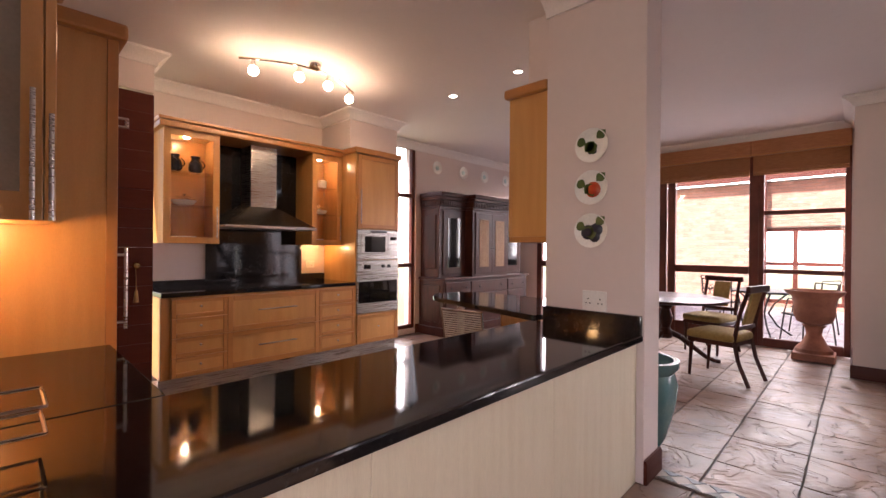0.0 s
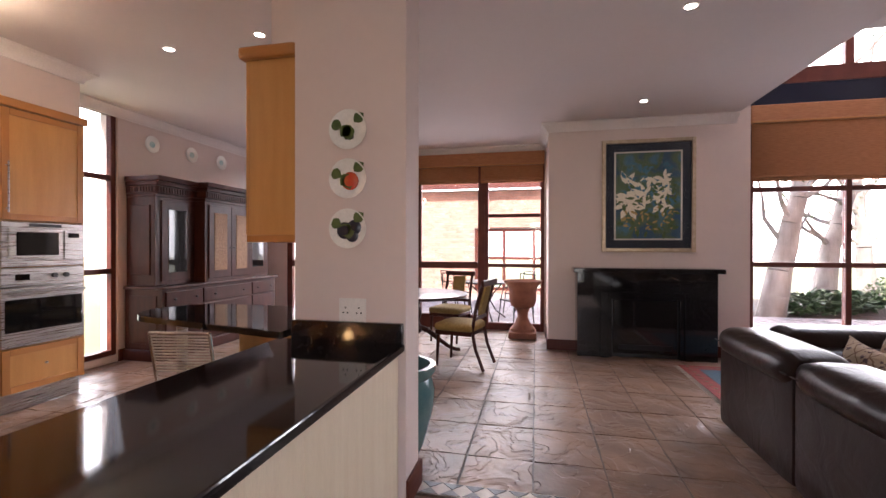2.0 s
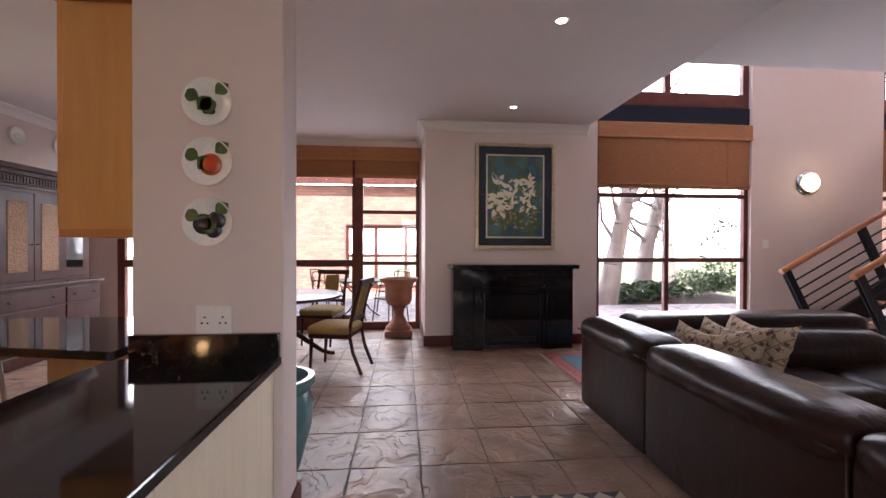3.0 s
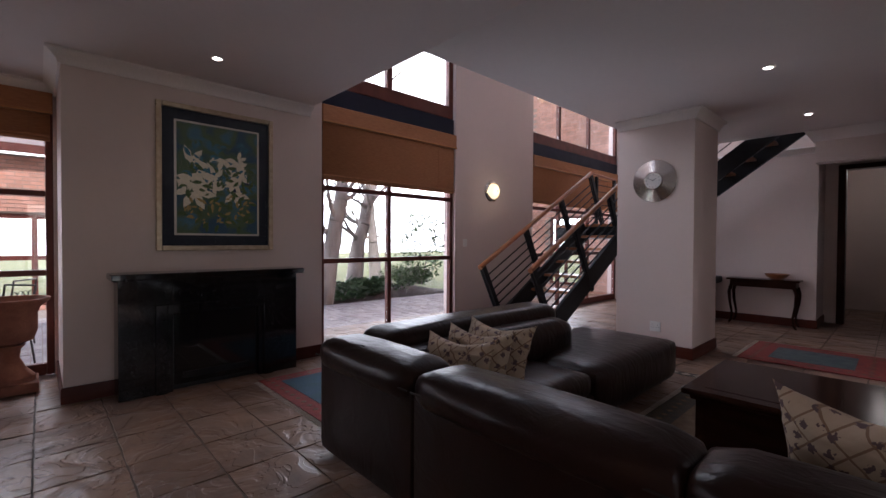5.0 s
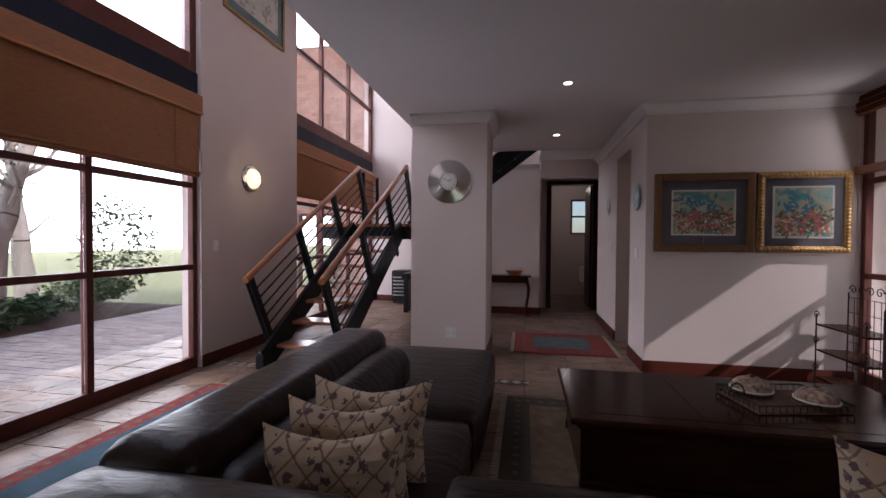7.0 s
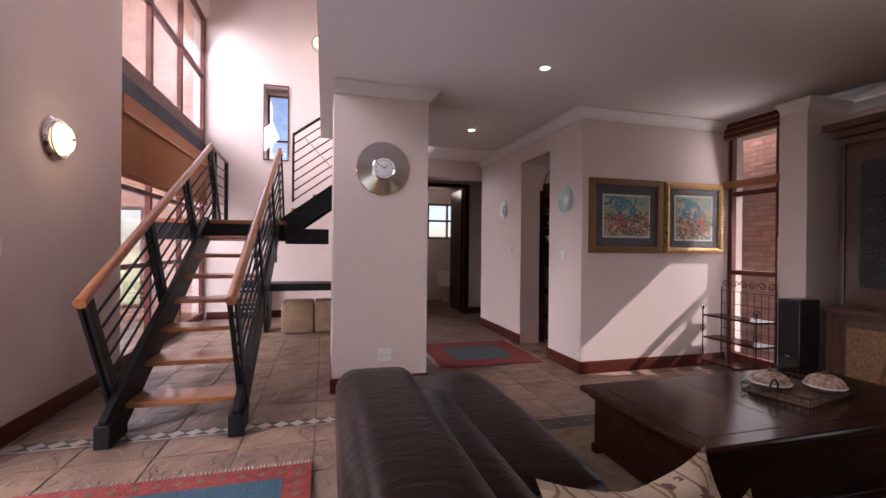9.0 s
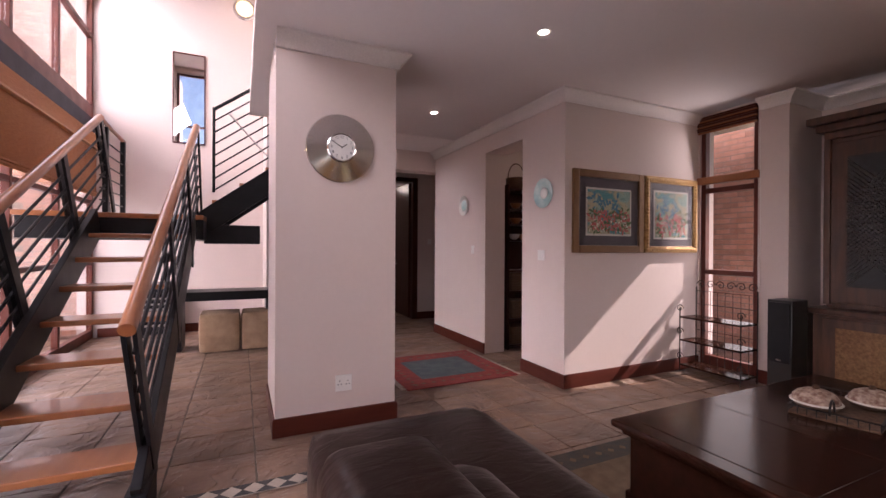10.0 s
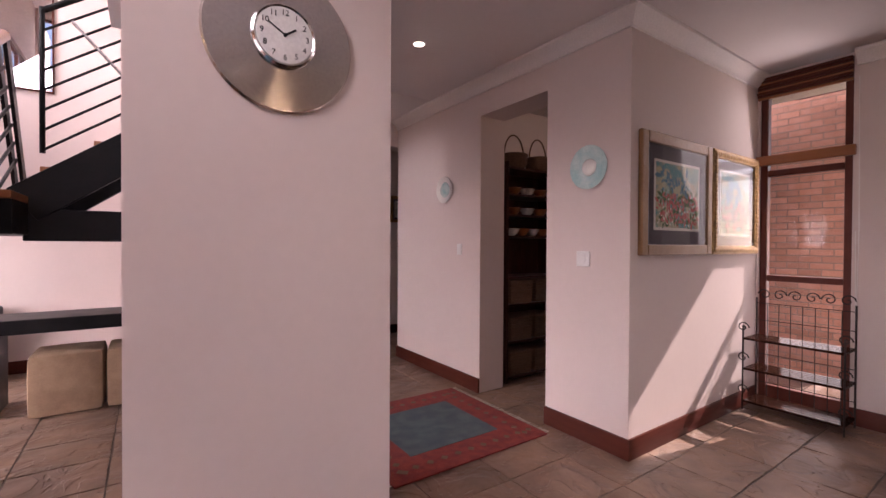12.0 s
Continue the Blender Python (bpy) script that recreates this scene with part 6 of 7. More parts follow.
for x0, x1, dp, gl in ((0.10, 0.56, 0.40, True), (0.68, 1.10, 0.55, False), (1.10, 1.52, 0.55, False), (1.64, 2.12, 0.40, True)):
    d = part("upper_door", box(B(), x0, x1 - 0.004, -dp - 0.02, -dp, 0.92, 1.88, 0.005), M_MAHOG, hu)
    part("door_panel", box(B(), x0 + 0.09, x1 - 0.09, -dp - 0.026, -dp - 0.016, 1.02, 1.78, 0.006), M_BLACKGLASS if gl else M_CANE, d)
    part("door_knob", lathe(B(), [(0.006, 0), (0.006, 0.015), (0.014, 0.022), (0, 0.03)], 12, pose(x1 - 0.04 if x0 < 0.9 else x0 + 0.04, -dp - 0.02, 1.32, 90, 0, 0)), M_WROUGHT, d)
for x0, x1 in ((0.04, 0.6), (0.62, 1.58), (1.6, 2.16)):
    d = part("drawer", box(B(), x0, x1, -0.54, -0.52, 0.62, 0.80, 0.006), M_MAHOG, hu)
    for x in ((x0 + 0.2 * (x1 - x0)), (x0 + 0.8 * (x1 - x0))):
        part("drawer_knob", lathe(B(), [(0.008, 0), (0.008, 0.015), (0.018, 0.022), (0, 0.032)], 12, pose(x, -0.54, 0.71, 90, 0, 0)), M_WROUGHT, d)
    part("lower_door", box(B(), x0, x1, -0.54, -0.52, 0.16, 0.60, 0.006), M_MAHOG, hu)

# ---- dining ----
dt = thing("dining_table", "round dark wooden pedestal dining table", "table", 6.05, 2.05, 0)
part("tabletop", lathe(B(), [(0, 0.70), (0.62, 0.71), (0.66, 0.725), (0.66, 0.745), (0.64, 0.752), (0, 0.752)], 48), M_MAHOG, dt)
part("pedestal", lathe(B(), [(0.07, 0.25), (0.09, 0.3), (0.05, 0.38), (0.08, 0.5), (0.05, 0.6), (0.12, 0.70), (0, 0.70)], 20), M_MAHOG, dt)
for i in range(3):
    a = math.radians(-78 + 120 * i)
    bm = B()
    pts = [(r * math.cos(a), r * math.sin(a), z) for r, z in ((0.04, 0.32), (0.16, 0.27), (0.3, 0.16), (0.42, 0.07), (0.52, 0.03), (0.57, 0.03))]
    for (p, q), r in zip(zip(pts, pts[1:]), (0.035, 0.032, 0.028, 0.025, 0.024)):
        rod(bm, p, q, r, 10, r * 0.92)
    part("claw_leg", bm, M_MAHOG, dt)
M_GOLDFAB = mat("mustard_fabric", (0.30, 0.20, 0.06), 0.9, scale=30, second=(0.22, 0.14, 0.04), amount=0.7, bump=0.08)
chair = thing("dining_chair", "dark wooden dining chair with a mustard padded seat", "chair", 5.62, 1.38, 0, -12, group="dining chairs")
part("seat_rail", box(B(), -0.23, 0.23, -0.2, 0.23, 0.36, 0.41, 0.01), M_MAHOG, chair)
bm = B()
cushion(bm, 0.47, 0.46, 0.09, 0.015, 8, pose(0, 0.015, 0.40), 0.035)
part("seat", bm, M_GOLDFAB, chair, "mustard upholstered seat")
for s in (-1, 1):
    part("back_leg", tube(B(), [(s * 0.20, -0.33, 0), (s * 0.20, -0.24, 0.22), (s * 0.20, -0.20, 0.42), (s * 0.20, -0.25, 0.7), (s * 0.20, -0.33, 0.96)], 0.019, 8), M_MAHOG, chair)
    bm = B()
    rod(bm, (s * 0.2, 0.2, 0.38), (s * 0.2, 0.22, 0.0), 0.022, 10, 0.013)
    part("front_leg", bm, M_MAHOG, chair)
part("crest_rail", bar(B(), (-0.24, -0.33, 0.94), (0.24, -0.33, 0.94), 0.035, 0.07, (0, 0, 1), 0.012), M_MAHOG, chair)
part("lower_rail", bar(B(), (-0.2, -0.225, 0.55), (0.2, -0.225, 0.55), 0.025, 0.04, (0, 0, 1), 0.006), M_MAHOG, chair)
part("back_pad", bar(B(), (0, -0.235, 0.58), (0, -0.315, 0.9), 0.2, 0.03, (0, 1, 0), 0.012), M_GOLDFAB, chair)
for x, y, rz in ((5.3, 2.55, -110), (6.55, 2.85, 150), (6.85, 1.75, 75)):
    copy_thing(chair, pose(x, y, 0, 0, 0, rz))
M_TERRA = mat("terracotta", (0.34, 0.14, 0.085), 0.85, scale=7, fine=50, second=(0.22, 0.09, 0.06), amount=0.8, bump=0.12)
urn = thing("garden_urn", "terracotta pedestal urn beside the glazed doors", "urn", 7.28, 0.74, 0)
part("plinth", box(B(), -0.2, 0.2, -0.2, 0.2, 0, 0.09, 0.012), M_TERRA, urn)
part("pedestal", lathe(B(), [(0.18, 0.09), (0.18, 0.13), (0.12, 0.2), (0.075, 0.3), (0.085, 0.38), (0.12, 0.42), (0, 0.42)], 28), M_TERRA, urn)
part("bowl", lathe(B(), [(0.08, 0.42), (0.17, 0.46), (0.2, 0.55), (0.2, 0.70), (0.22, 0.76), (0.28, 0.81), (0.29, 0.84), (0.26, 0.84), (0.2, 0.74), (0.1, 0.6), (0, 0.6)], 32), M_TERRA, urn)
M_TEAL = mat("teal_glaze", (0.06, 0.15, 0.16), 0.25, scale=6, second=(0.12, 0.20, 0.19), amount=0.8, bump=0.03)
potp = thing("plant_pot", "large teal glazed ceramic pot standing empty", "pot", 3.42, 1.42, 0)
part("pot", lathe(B(), [(0.13, 0), (0.16, 0.06), (0.22, 0.28), (0.235, 0.42), (0.21, 0.5), (0.24, 0.54), (0.24, 0.58), (0.205, 0.58), (0.18, 0.48), (0.19, 0.3), (0, 0.1)], 32), M_TEAL, potp)

# ---- outdoors ----
bm = B()
bmesh.ops.create_grid(bm, x_segments=2, y_segments=2, size=600, matrix=pose(0, 0, -0.34))
solid("ground", bm, M_GRASS, "dry lawn and earth around the house", "ground")


def boxes_mesh(name, items, material):
    """Many small blocks (x0, x1, y0, y1, z0, z1) in one mesh."""
    a = np.array(items)
    n = len(a)
    k = np.array([[0, 2, 4], [1, 2, 4], [1, 3, 4], [0, 3, 4], [0, 2, 5], [1, 2, 5], [1, 3, 5], [0, 3, 5]])
    vs = a[:, k].reshape(-1, 3)
    f = np.array([[0, 3, 2, 1], [4, 5, 6, 7], [0, 1, 5, 4], [1, 2, 6, 5], [2, 3, 7, 6], [3, 0, 4, 7]])
    fs = (f[None] + 8 * np.arange(n)[:, None, None]).reshape(-1, 4)
    me = bpy.data.meshes.new(name)
    me.from_pydata(vs.tolist(), [], fs.tolist())
    me.materials.append(material)
    return me


pv = thing("pavement", "worn brick-paved terrace outside the garden windows", "pavement", kind="structure")
bm = B()
box(bm, 6.8, 10.6, -10.0, -0.6, -0.33, -0.09)
box(bm, 7.95, 14.0, -0.59, 9.0, -0.33, -0.09)
part("bedding", bm, M_MORTAR, pv)
items = []
rr = random.Random(4)
for x0, x1, y0, y1 in ((6.82, 10.6, -10.0, -0.6), (7.97, 12.5, -0.59, 6.0)):
    j, y = 0, y0
    while y < y1 - 0.1:
        x = x0 - (0.11 if j % 2 else 0)
        while x < x1:
            h = -0.062 + rr.uniform(-0.004, 0.004)
            items.append((max(x, x0), min(x + 0.212, x1), y, y + 0.102, -0.1, h))
            x += 0.22
        y += 0.11
        j += 1
tagged(piece("pavers", boxes_mesh("pavers", items, M_PAVER), pv, Matrix()), kind="stuff")


# added paving, hardly visible, kept pale to bounce light onto the court bricks
M_CONCRETE = mat("pale_concrete", (0.52, 0.49, 0.45), 0.9, scale=4, second=(0.42, 0.39, 0.36), amount=0.7, bump=0.05)
bm = B()
box(bm, -6.0, -0.56, -8.5, -3.0, -0.33, -0.1)
solid("pavement_court", bm, M_CONCRETE, "added pale concrete paving that bounces light onto the court wall", "pavement")


def brick_wall(name, label, origin, u, n, width, height, holes=(), keep=(0, 0, 0, 0)):
    """Bricks along u (unit, level) on a mortar slab; n: the way that the wall faces; keep: the stretch (u0, u1, z0, z1) of single bricks."""
    u, n = Vector(u), Vector(n)
    m = Matrix((u, n, Vector((0, 0, 1)))).transposed().to_4x4()
    m.translation = origin
    root = thing(name, label, "wall", kind="structure")
    root.matrix_basis = m
    bm = B()
    cuts = sorted({0, width, *[h[0] for h in holes], *[h[1] for h in holes]})
    for p, q in zip(cuts, cuts[1:]):
        z = 0
        for h in sorted([h for h in holes if h[0] < (p + q) / 2 < h[1]], key=lambda h: h[2]):
            if h[2] - z > 1e-3:
                box(bm, p, q, -0.2, -0.008, z, h[2])
            z = h[3]
        box(bm, p, q, -0.2, -0.008, z, height)
    part("mortar_bed", bm, M_MORTAR, root)
    me = mesh_of("brick", box(B(), 0, 0.212, -0.02, 0.0, 0, 0.068, 0.004), M_BRICK, False)
    rest, count = [], 0
    for r in range(int(height / 0.08)):
        z, x = r * 0.08, -0.11 if r % 2 else 0.0
        while x < width:
            a, b = max(0, x), min(width, x + 0.212)
            if b - a > 0.03 and not any(h[0] - 0.1 < (a + b) / 2 < h[1] + 0.1 and h[2] - 0.03 < z + 0.03 < h[3] + 0.03 for h in holes):
                d = rr.uniform(-0.003, 0.003)
                if keep[0] < a < keep[1] and keep[2] < z < keep[3] and b - a > 0.2 and count < 290:
                    piece("brick", me, root, Matrix.Translation((a, d, z)))
                    count += 1
                else:
                    rest.append((a, b, -0.02, d, z, z + 0.068))
            x += 0.222
    if rest:
        tagged(piece("bricks", boxes_mesh("bricks", rest, M_BRICK), root, Matrix()), kind="stuff")
    return root


brick_wall("wall_brick_court", "red face-brick wall of the small side court", (-2.2, -8.5, -0.3), (0, 1, 0), (1, 0, 0), 3.85, 5.5, [], (2.0, 3.85, 0.6, 3.1))
brick_wall("wall_brick_wing", "red face-brick wing of the house with windows", (11.3, -10.15, -0.3), (-1, 0, 0), (0, 1, 0), 4.45, 6.6, [(1.0, 2.0, 4.2, 5.6), (2.6, 3.6, 0.5, 2.4)], (2.2, 4.4, 0.3, 2.0))
brick_wall("wall_brick_patio", "long red face-brick building across the patio", (14.0, -1.0, -0.3), (0, 1, 0), (-1, 0, 0), 9.0, 3.4, [(0.6, 3.4, 0.3, 2.2)], (0, 0, 0, 0))
window("window_9", "y", -10.2, 9.3, 10.3, 3.9, 5.3, [9.8], [], w=0.07)
window("window_10", "y", -10.2, 7.7, 8.7, 0.2, 2.1, [8.2], [], w=0.07)
window("window_11", "x", 14.1, -0.4, 2.4, 0.0, 1.9, [0.6, 1.5], [1.0], w=0.1)
rf = thing("roof", "tiled patio roof on timber posts", "roof", 14.2, 3.5, 3.2, kind="structure")
bm = B()
for i in range(14):
    box(bm, -0.55 + 0.16 * i, -0.38 + 0.16 * i, -4.5, 5.0, 0.05 * i, 0.05 * i + 0.03)
part("shingle_course", bm, M_PAVER, rf)
part("fascia", box(B(), -0.6, -0.56, -4.5, 5.0, -0.12, 0.06, 0.006), M_FRAME, rf)
for y in (-4.2, -1.4, 1.4, 4.4):
    part("rafter", box(B(), -0.5, 1.6, y - 0.04, y + 0.04, -0.1, 0.0), M_FRAME, rf)
    part("post", box(B(), -0.5, -0.38, y - 0.06, y + 0.06, -3.27, -0.1, 0.006), M_FRAME, rf)

bed = thing("flower_bed", "planting bed of dark soil along the terrace", "flower bed", 12.6, -5.0, -0.335, kind="structure")
bm = B()
bmesh.ops.create_grid(bm, x_segments=24, y_segments=40, size=0.5)
for v in bm.verts:
    e = max(abs(v.co.x), abs(v.co.y)) * 2
    v.co = Vector((v.co.x * 4.0, v.co.y * 9.4, 0.28 * max(0, 1 - e ** 6) + 0.05 * noise.noise(v.co * 9)))
part("soil", bm, M_SOIL, bed)


def leaf_cloud(name, label, x, y, z, rx, ry, rz, count, size, colour, category="shrub"):
    root = thing(name, label, category, x, y, z, group=category + "s")
    vs, fs = [], []
    r = random.Random(int(x * 100 + y * 7))
    for _ in range(count):
        d = Vector((r.gauss(0, 1), r.gauss(0, 1), r.gauss(0, 1))).normalized() * (0.55 + 0.5 * r.random())
        p = Vector((d.x * rx * r.uniform(0.8, 1.2), d.y * ry, max(0.02, rz + d.z * rz)))
        q = Euler((r.uniform(-0.9, 0.9), r.uniform(-0.9, 0.9), r.uniform(0, 6.3))).to_matrix()
        s = size * r.uniform(0.6, 1.3)
        base = len(vs)
        for a, b, c in ((0, -1, 0), (0.42, 0, 0.12), (0, 1, -0.1), (-0.42, 0, 0.12)):
            vs.append(tuple(p + q @ Vector((a * s, b * s, c * s))))
        fs += [(base, base + 1, base + 2), (base, base + 2, base + 3)]
    me = bpy.data.meshes.new("foliage")
    me.from_pydata(vs, [], fs)
    me.materials.append(colour)
    o = new("foliage", me)
    o.parent = root
    for i in range(4):
        a = i * 1.6
        part("stem", rod(B(), (0, 0, 0), (rx * 0.5 * math.cos(a), ry * 0.5 * math.sin(a), rz * 1.2), 0.012, 6, 0.005), M_BARK, root)
    return root


M_BARK = mat("bark", (0.42, 0.37, 0.33), 0.9, scale=5, stretch=(1, 1, 0.4), fine=40, second=(0.26, 0.21, 0.18), amount=0.8, bump=0.3)
M_FOL = mat("foliage_mid", (0.07, 0.13, 0.035), 0.5, scale=5, second=(0.11, 0.15, 0.05), bump=0, each=0.3)
M_FOL2 = mat("foliage_dark", (0.04, 0.085, 0.03), 0.45, scale=5, second=(0.06, 0.11, 0.035), bump=0, each=0.3)
for x, y, w, h in ((11.1, -3.3, 0.35, 0.2), (11.2, -4.9, 0.4, 0.24), (11.4, -5.4, 0.4, 0.26), (11.6, -5.9, 0.4, 0.24), (11.9, -6.4, 0.4, 0.22)):
    leaf_cloud("leafy_plant", "low broad-leaved green plants along the bed", x, y, -0.08, w, w, h, 260, 0.10, M_FOL2)
for x, y, w, h in ((12.1, -7.2, 0.55, 0.38), (12.9, -8.3, 0.5, 0.3), (13.2, -9.0, 0.5, 0.3), (13.0, -3.4, 0.5, 0.3)):
    leaf_cloud("round_bush", "clipped round green bush in the bed", x, y, -0.08, w, w, h, 1100, 0.05, M_FOL)
leaf_cloud("tall_shrub", "tall airy green shrub at the edge of the garden", 12.9, -8.9, -0.08, 0.9, 0.8, 1.3, 1500, 0.07, M_FOL)


def tree(x, y, lean, seed):
    root = thing("garden_tree", "pale-barked leaning garden tree with sparse leaves", "tree", x, y, -0.15, group="garden trees")
    r = random.Random(seed)
    bm = B()
    p, rad = Vector((0, 0, 0)), 0.27
    pts = [p]
    for i in range(9):
        q = p + Vector((lean[0] + r.uniform(-0.07, 0.07), lean[1] + r.uniform(-0.07, 0.07), 0.5))
        rod(bm, p, q, rad, 12, rad * 0.9)
        p, rad = q, rad * 0.9
        pts.append(p)
    part("trunk", bm, M_BARK, root)
    tips = []
    for i in range(3, 10):
        for _ in range(2):
            bm = B()
            a, rd = pts[i].copy(), 0.07
            d = Vector((r.uniform(-1, 1), r.uniform(-1, 1), r.uniform(0.2, 0.9))).normalized()
            for k in range(5):
                b = a + d * 0.38
                rod(bm, a, b, rd, 7, rd * 0.75)
                d = (d + Vector((r.uniform(-0.4, 0.4), r.uniform(-0.4, 0.4), r.uniform(-0.1, 0.35)))).normalized()
                a, rd = b, rd * 0.75
                tips.append(b.copy())
            part("limb", bm, M_BARK, root)
    vs, fs = [], []
    for t in tips[2:]:
        for _ in range(4):
            c = t + Vector((r.gauss(0, 0.25), r.gauss(0, 0.25), r.gauss(0, 0.2)))
            q = Euler((r.uniform(-1, 1), r.uniform(-1, 1), r.uniform(0, 6.3))).to_matrix()
            base = len(vs)
            for a, b in ((0, -1), (0.4, 0), (0, 1), (-0.4, 0)):
                vs.append(tuple(c + q @ Vector((a * 0.05, b * 0.05, 0))))
            fs.append((base, base + 1, base + 2, base + 3))
    me = bpy.data.meshes.new("crown")
    me.from_pydata(vs, [], fs)
    me.materials.append(M_FOL)
    o = new("crown", me)
    o.parent = root


tree(11.0, -4.25, (0.02, -0.09), 3)
tree(12.4, -5.9, (0.03, -0.16), 5)
tree(16.5, -9.5, (0.0, 0.06), 9)


# patio furniture
def iron_table(x, y):
    root = thing("patio_table", "round wrought iron patio table with scrolled legs", "table", x, y, -0.062)
    part("tabletop", lathe(B(), [(0, 0.70), (0.5, 0.70), (0.51, 0.715), (0.5, 0.73), (0, 0.73)], 32), M_WROUGHT, root)
    for i in range(4):
        a = i * math.pi / 2 + 0.4
        bm = B()
        tube(bm, [(r * math.cos(a), r * math.sin(a), z) for r, z in ((0.35, 0.7), (0.15, 0.5), (0.08, 0.35), (0.2, 0.15), (0.4, 0.0))], 0.014, 7)
        part("scroll_leg", bm, M_WROUGHT, root)


iron_table(9.2, 1.5)
pc = thing("patio_chair", "black wrought iron patio chair with a scrolled back", "chair", 8.7, 0.9, -0.062, 40, group="patio chairs")
part("seat", box(B(), -0.22, 0.22, -0.2, 0.22, 0.42, 0.445, 0.008), M_WROUGHT, pc)
for sx in (-1, 1):
    for sy in (-1, 1):
        part("leg", tube(B(), [(sx * 0.2, sy * 0.19, 0.43), (sx * 0.23, sy * 0.23, 0)], 0.011, 7), M_WROUGHT, pc)
    part("back_post", tube(B(), [(sx * 0.2, -0.2, 0.43), (sx * 0.21, -0.27, 0.9)], 0.011, 7), M_WROUGHT, pc)
    part("arm", tube(B(), [(sx * 0.2, -0.23, 0.65), (sx * 0.25, 0.1, 0.65), (sx * 0.22, 0.18, 0.43)], 0.010, 7), M_WROUGHT, pc)
bm = B()
tube(bm, [(-0.21, -0.27, 0.9), (0.21, -0.27, 0.9)], 0.011, 7)
for i in range(4):
    scroll(bm, -0.15 + 0.1 * i, -0.24, 0.68, 0.085, "x", 1.3, 1 if i % 2 else -1)
part("scroll_back", bm, M_WROUGHT, pc)
for x, y, rz in ((9.9, 0.9, -30), (8.6, 2.0, 110), (9.8, 2.2, -130), (8.9, -0.3, 10)):
    copy_thing(pc, pose(x, y, -0.062, 0, 0, rz))

bm = B()
box(bm, 60, 60.2, -120, 120, -2, 60)
solid("backdrop", bm, glow("hazy_bright_sky", (1.0, 1.0, 1.0), 4.5), "plain bright hazy sky beyond the garden", "backdrop")

# ---- floor strips and slabs ----
M_DARKSTONE = mat("dark_stone", (0.03, 0.03, 0.032), 0.4, scale=8, bump=0.05, each=0.2)
M_PALESTONE = mat("pale_stone", (0.42, 0.36, 0.30), 0.45, scale=8, bump=0.05, each=0.15)


def mosaic(label, x, y, rz, length):
    root = thing("trim_mosaic", label, "trim", x, y, 0.001, rz, kind="structure")
    part("bed", box(B(), 0, length, -0.06, 0.06, 0.0, 0.004), M_PALESTONE, root)
    bm = B()
    vs = [bm.verts.new(p) for p in ((0, -0.055, 0), (0.11, -0.055, 0), (0.055, 0.0, 0), (0, 0.055, 0), (0.11, 0.055, 0))]
    bm.faces.new((vs[0], vs[1], vs[2])), bm.faces.new((vs[2], vs[4], vs[3]))
    e = bmesh.ops.extrude_face_region(bm, geom=bm.faces[:])
    for g in e["geom"]:
        if isinstance(g, bmesh.types.BMVert):
            g.co.z = 0.006
    bmesh.ops.recalc_face_normals(bm, faces=bm.faces[:])
    me = mesh_of("mosaic_triangle", bm, M_DARKSTONE, False)
    for i in range(int(length / 0.12)):
        piece("mosaic_triangle", me, root, Matrix.Translation((0.005 + 0.12 * i, 0, 0)))


mosaic("band of black and cream mosaic triangles set in the floor", 2.95, -4.4, 0, 3.55)
mosaic("band of black and cream mosaic triangles set in the floor", 3.06, -0.5, 90, 1.68)


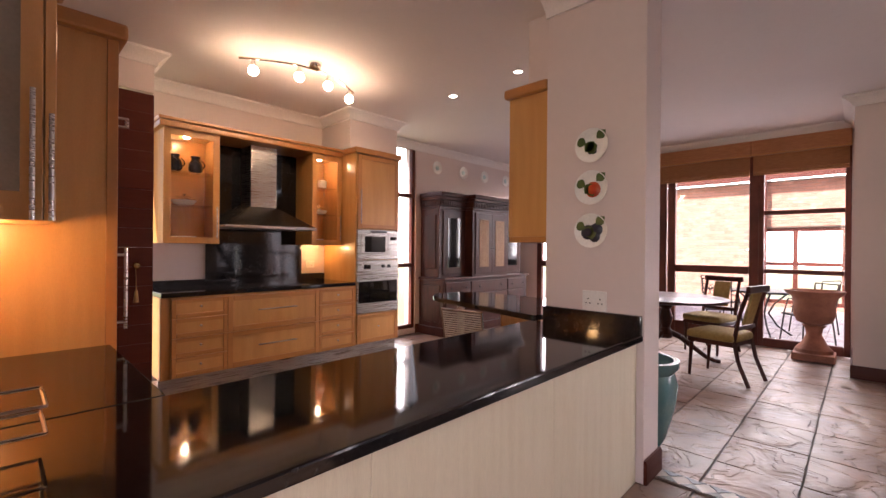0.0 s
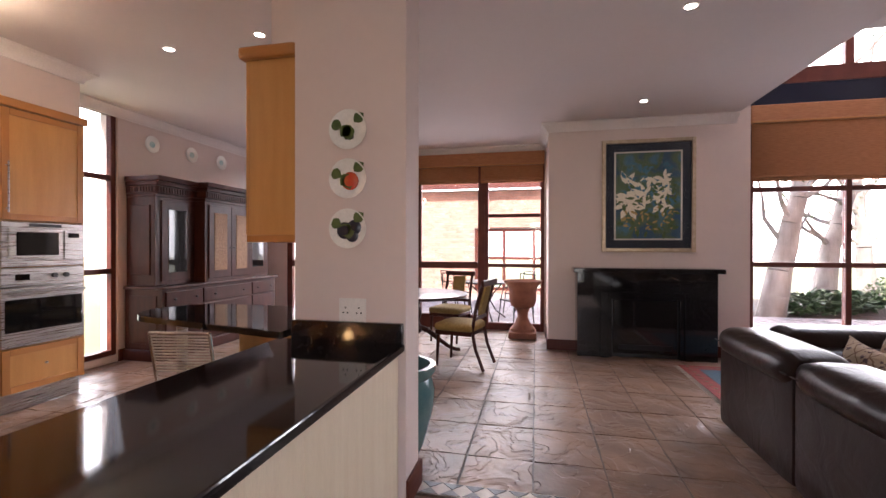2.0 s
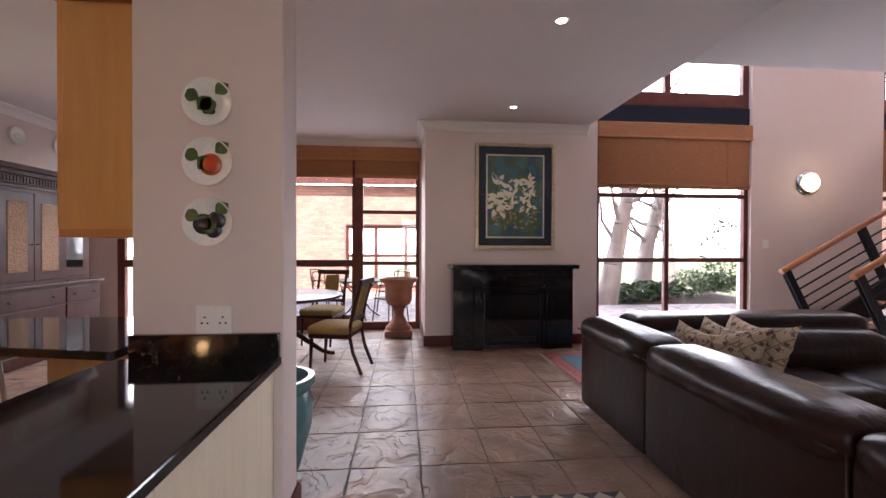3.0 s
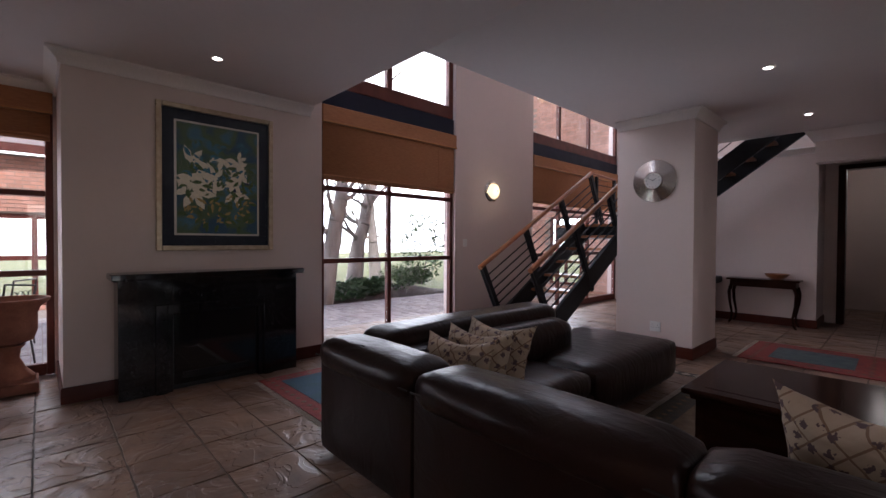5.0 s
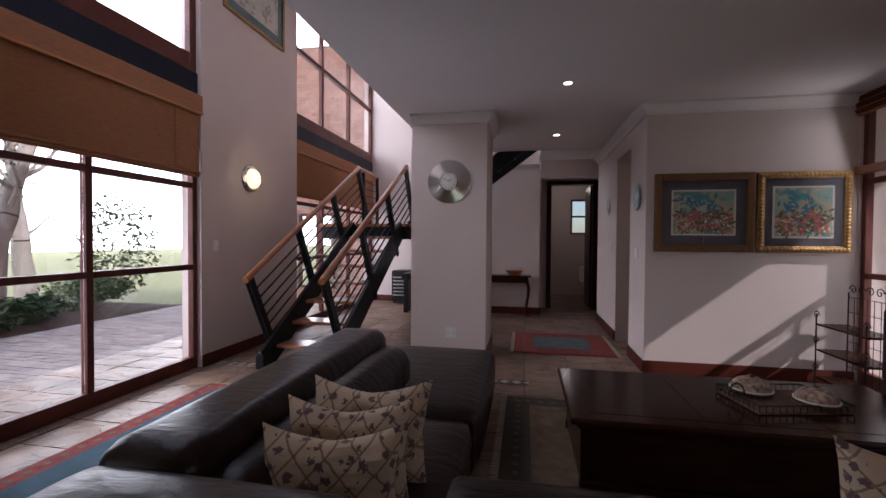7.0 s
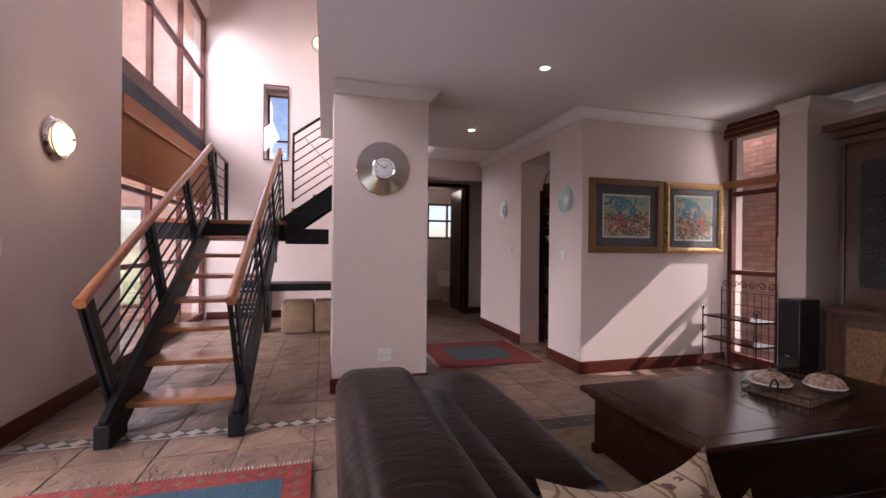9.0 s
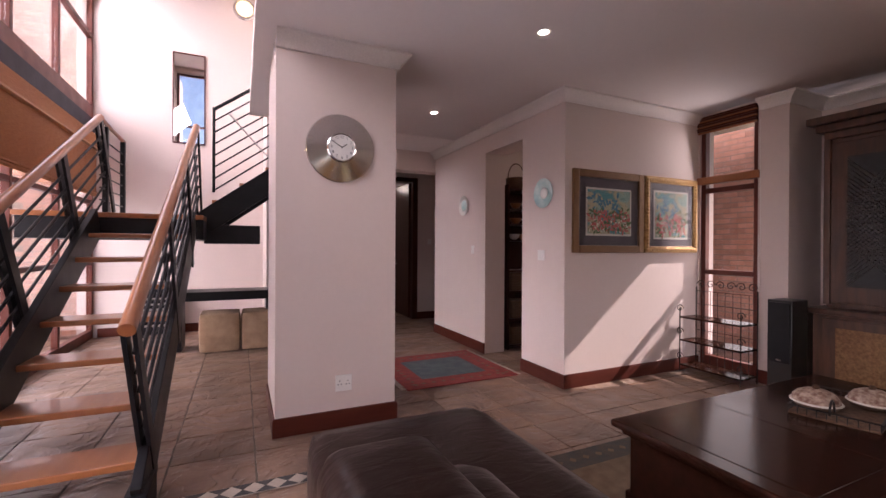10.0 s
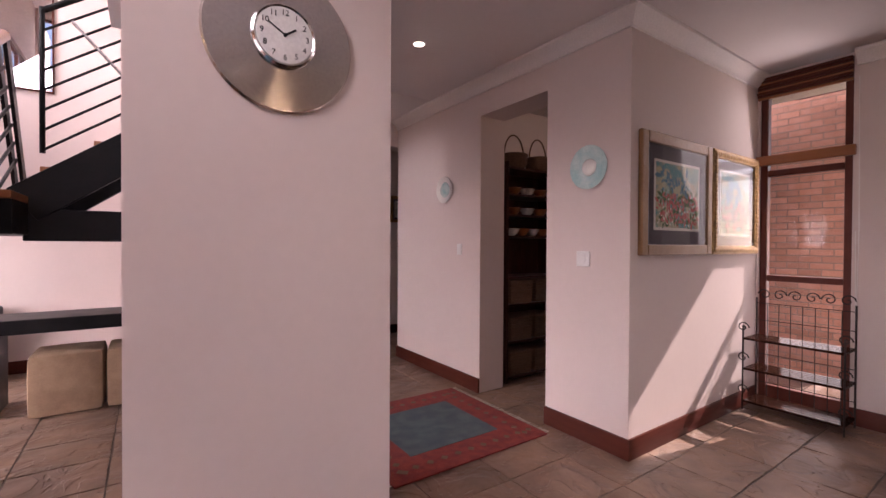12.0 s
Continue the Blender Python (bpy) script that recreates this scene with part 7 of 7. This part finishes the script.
def slab_mesh(k, w, d):
    n = 9
    vs, fs = [], []
    for i in range(n):
        for j in range(n):
            x, y = w * i / (n - 1), d * j / (n - 1)
            e = min(i, j, n - 1 - i, n - 1 - j)
            h = -0.005 + 0.014 * noise.noise(Vector((x * 5, y * 9, k * 3.7))) + 0.007 * noise.noise(Vector((x * 16, y * 16, k * 5.1)))
            jx, jy = 0.008 * noise.noise(Vector((x * 9, y * 9, k))), 0.008 * noise.noise(Vector((x * 9, y * 9, k + 40)))
            vs.append((x + (jx if e == 0 else 0), y + (jy if e == 0 else 0), min(0.0, h * (0.8 if e else 0.3) - (0.004 if e == 0 else 0))))
    for i in range(n - 1):
        for j in range(n - 1):
            a = i * n + j
            fs.append((a, a + n, a + n + 1, a + 1))
    ring = [(i, 0) for i in range(n)] + [(n - 1, j) for j in range(1, n)] + [(i, n - 1) for i in range(n - 2, -1, -1)] + [(0, j) for j in range(n - 2, 0, -1)]
    idx = [i * n + j for i, j in ring]
    base = len(vs)
    vs += [(vs[q][0], vs[q][1], -0.02) for q in idx]
    m = len(idx)
    for q in range(m):
        fs.append((idx[q], base + q, base + (q + 1) % m, idx[(q + 1) % m]))
    me = bpy.data.meshes.new("slab")
    me.from_pydata(vs, [], fs)
    me.materials.append(M_SLATE)
    me.shade_smooth()
    me.set_sharp_from_angle(angle=radians(50))
    return me, vs, fs


TW, TD = 0.5, 0.42
SLABS = [slab_mesh(k, TW - 0.012, TD - 0.012) for k in range(10)]
rest_v, rest_f, rest_n = [], [], 0
ts_rand = random.Random(11)
near = 0
for i in range(-4, 16):
    for j in range(-29, 13):
        x, y = 3.5 + TW * (i - 7), 0.15 + TD * j
        if x > 7.7 or y > 5.3 or y + TD < -12 or x + TW < -1.1:
            continue
        k = ts_rand.randrange(10)
        if 2.0 < x < 6.6 and -8.6 < y < 2.6 and near < 298:
            piece("slab", SLABS[k][0], FLOOR, Matrix.Translation((x, y, 0)))
            near += 1
        else:
            o = len(rest_v)
            rest_v += [(a + x, b + y, c) for a, b, c in SLABS[k][1]]
            rest_f += [tuple(q + o for q in f) for f in SLABS[k][2]]
me = bpy.data.meshes.new("slabs")
me.from_pydata(rest_v, [], rest_f)
me.materials.append(M_SLATE)
me.shade_smooth()
me.set_sharp_from_angle(angle=radians(50))
tagged(piece("slabs", me, FLOOR, Matrix()), kind="stuff")
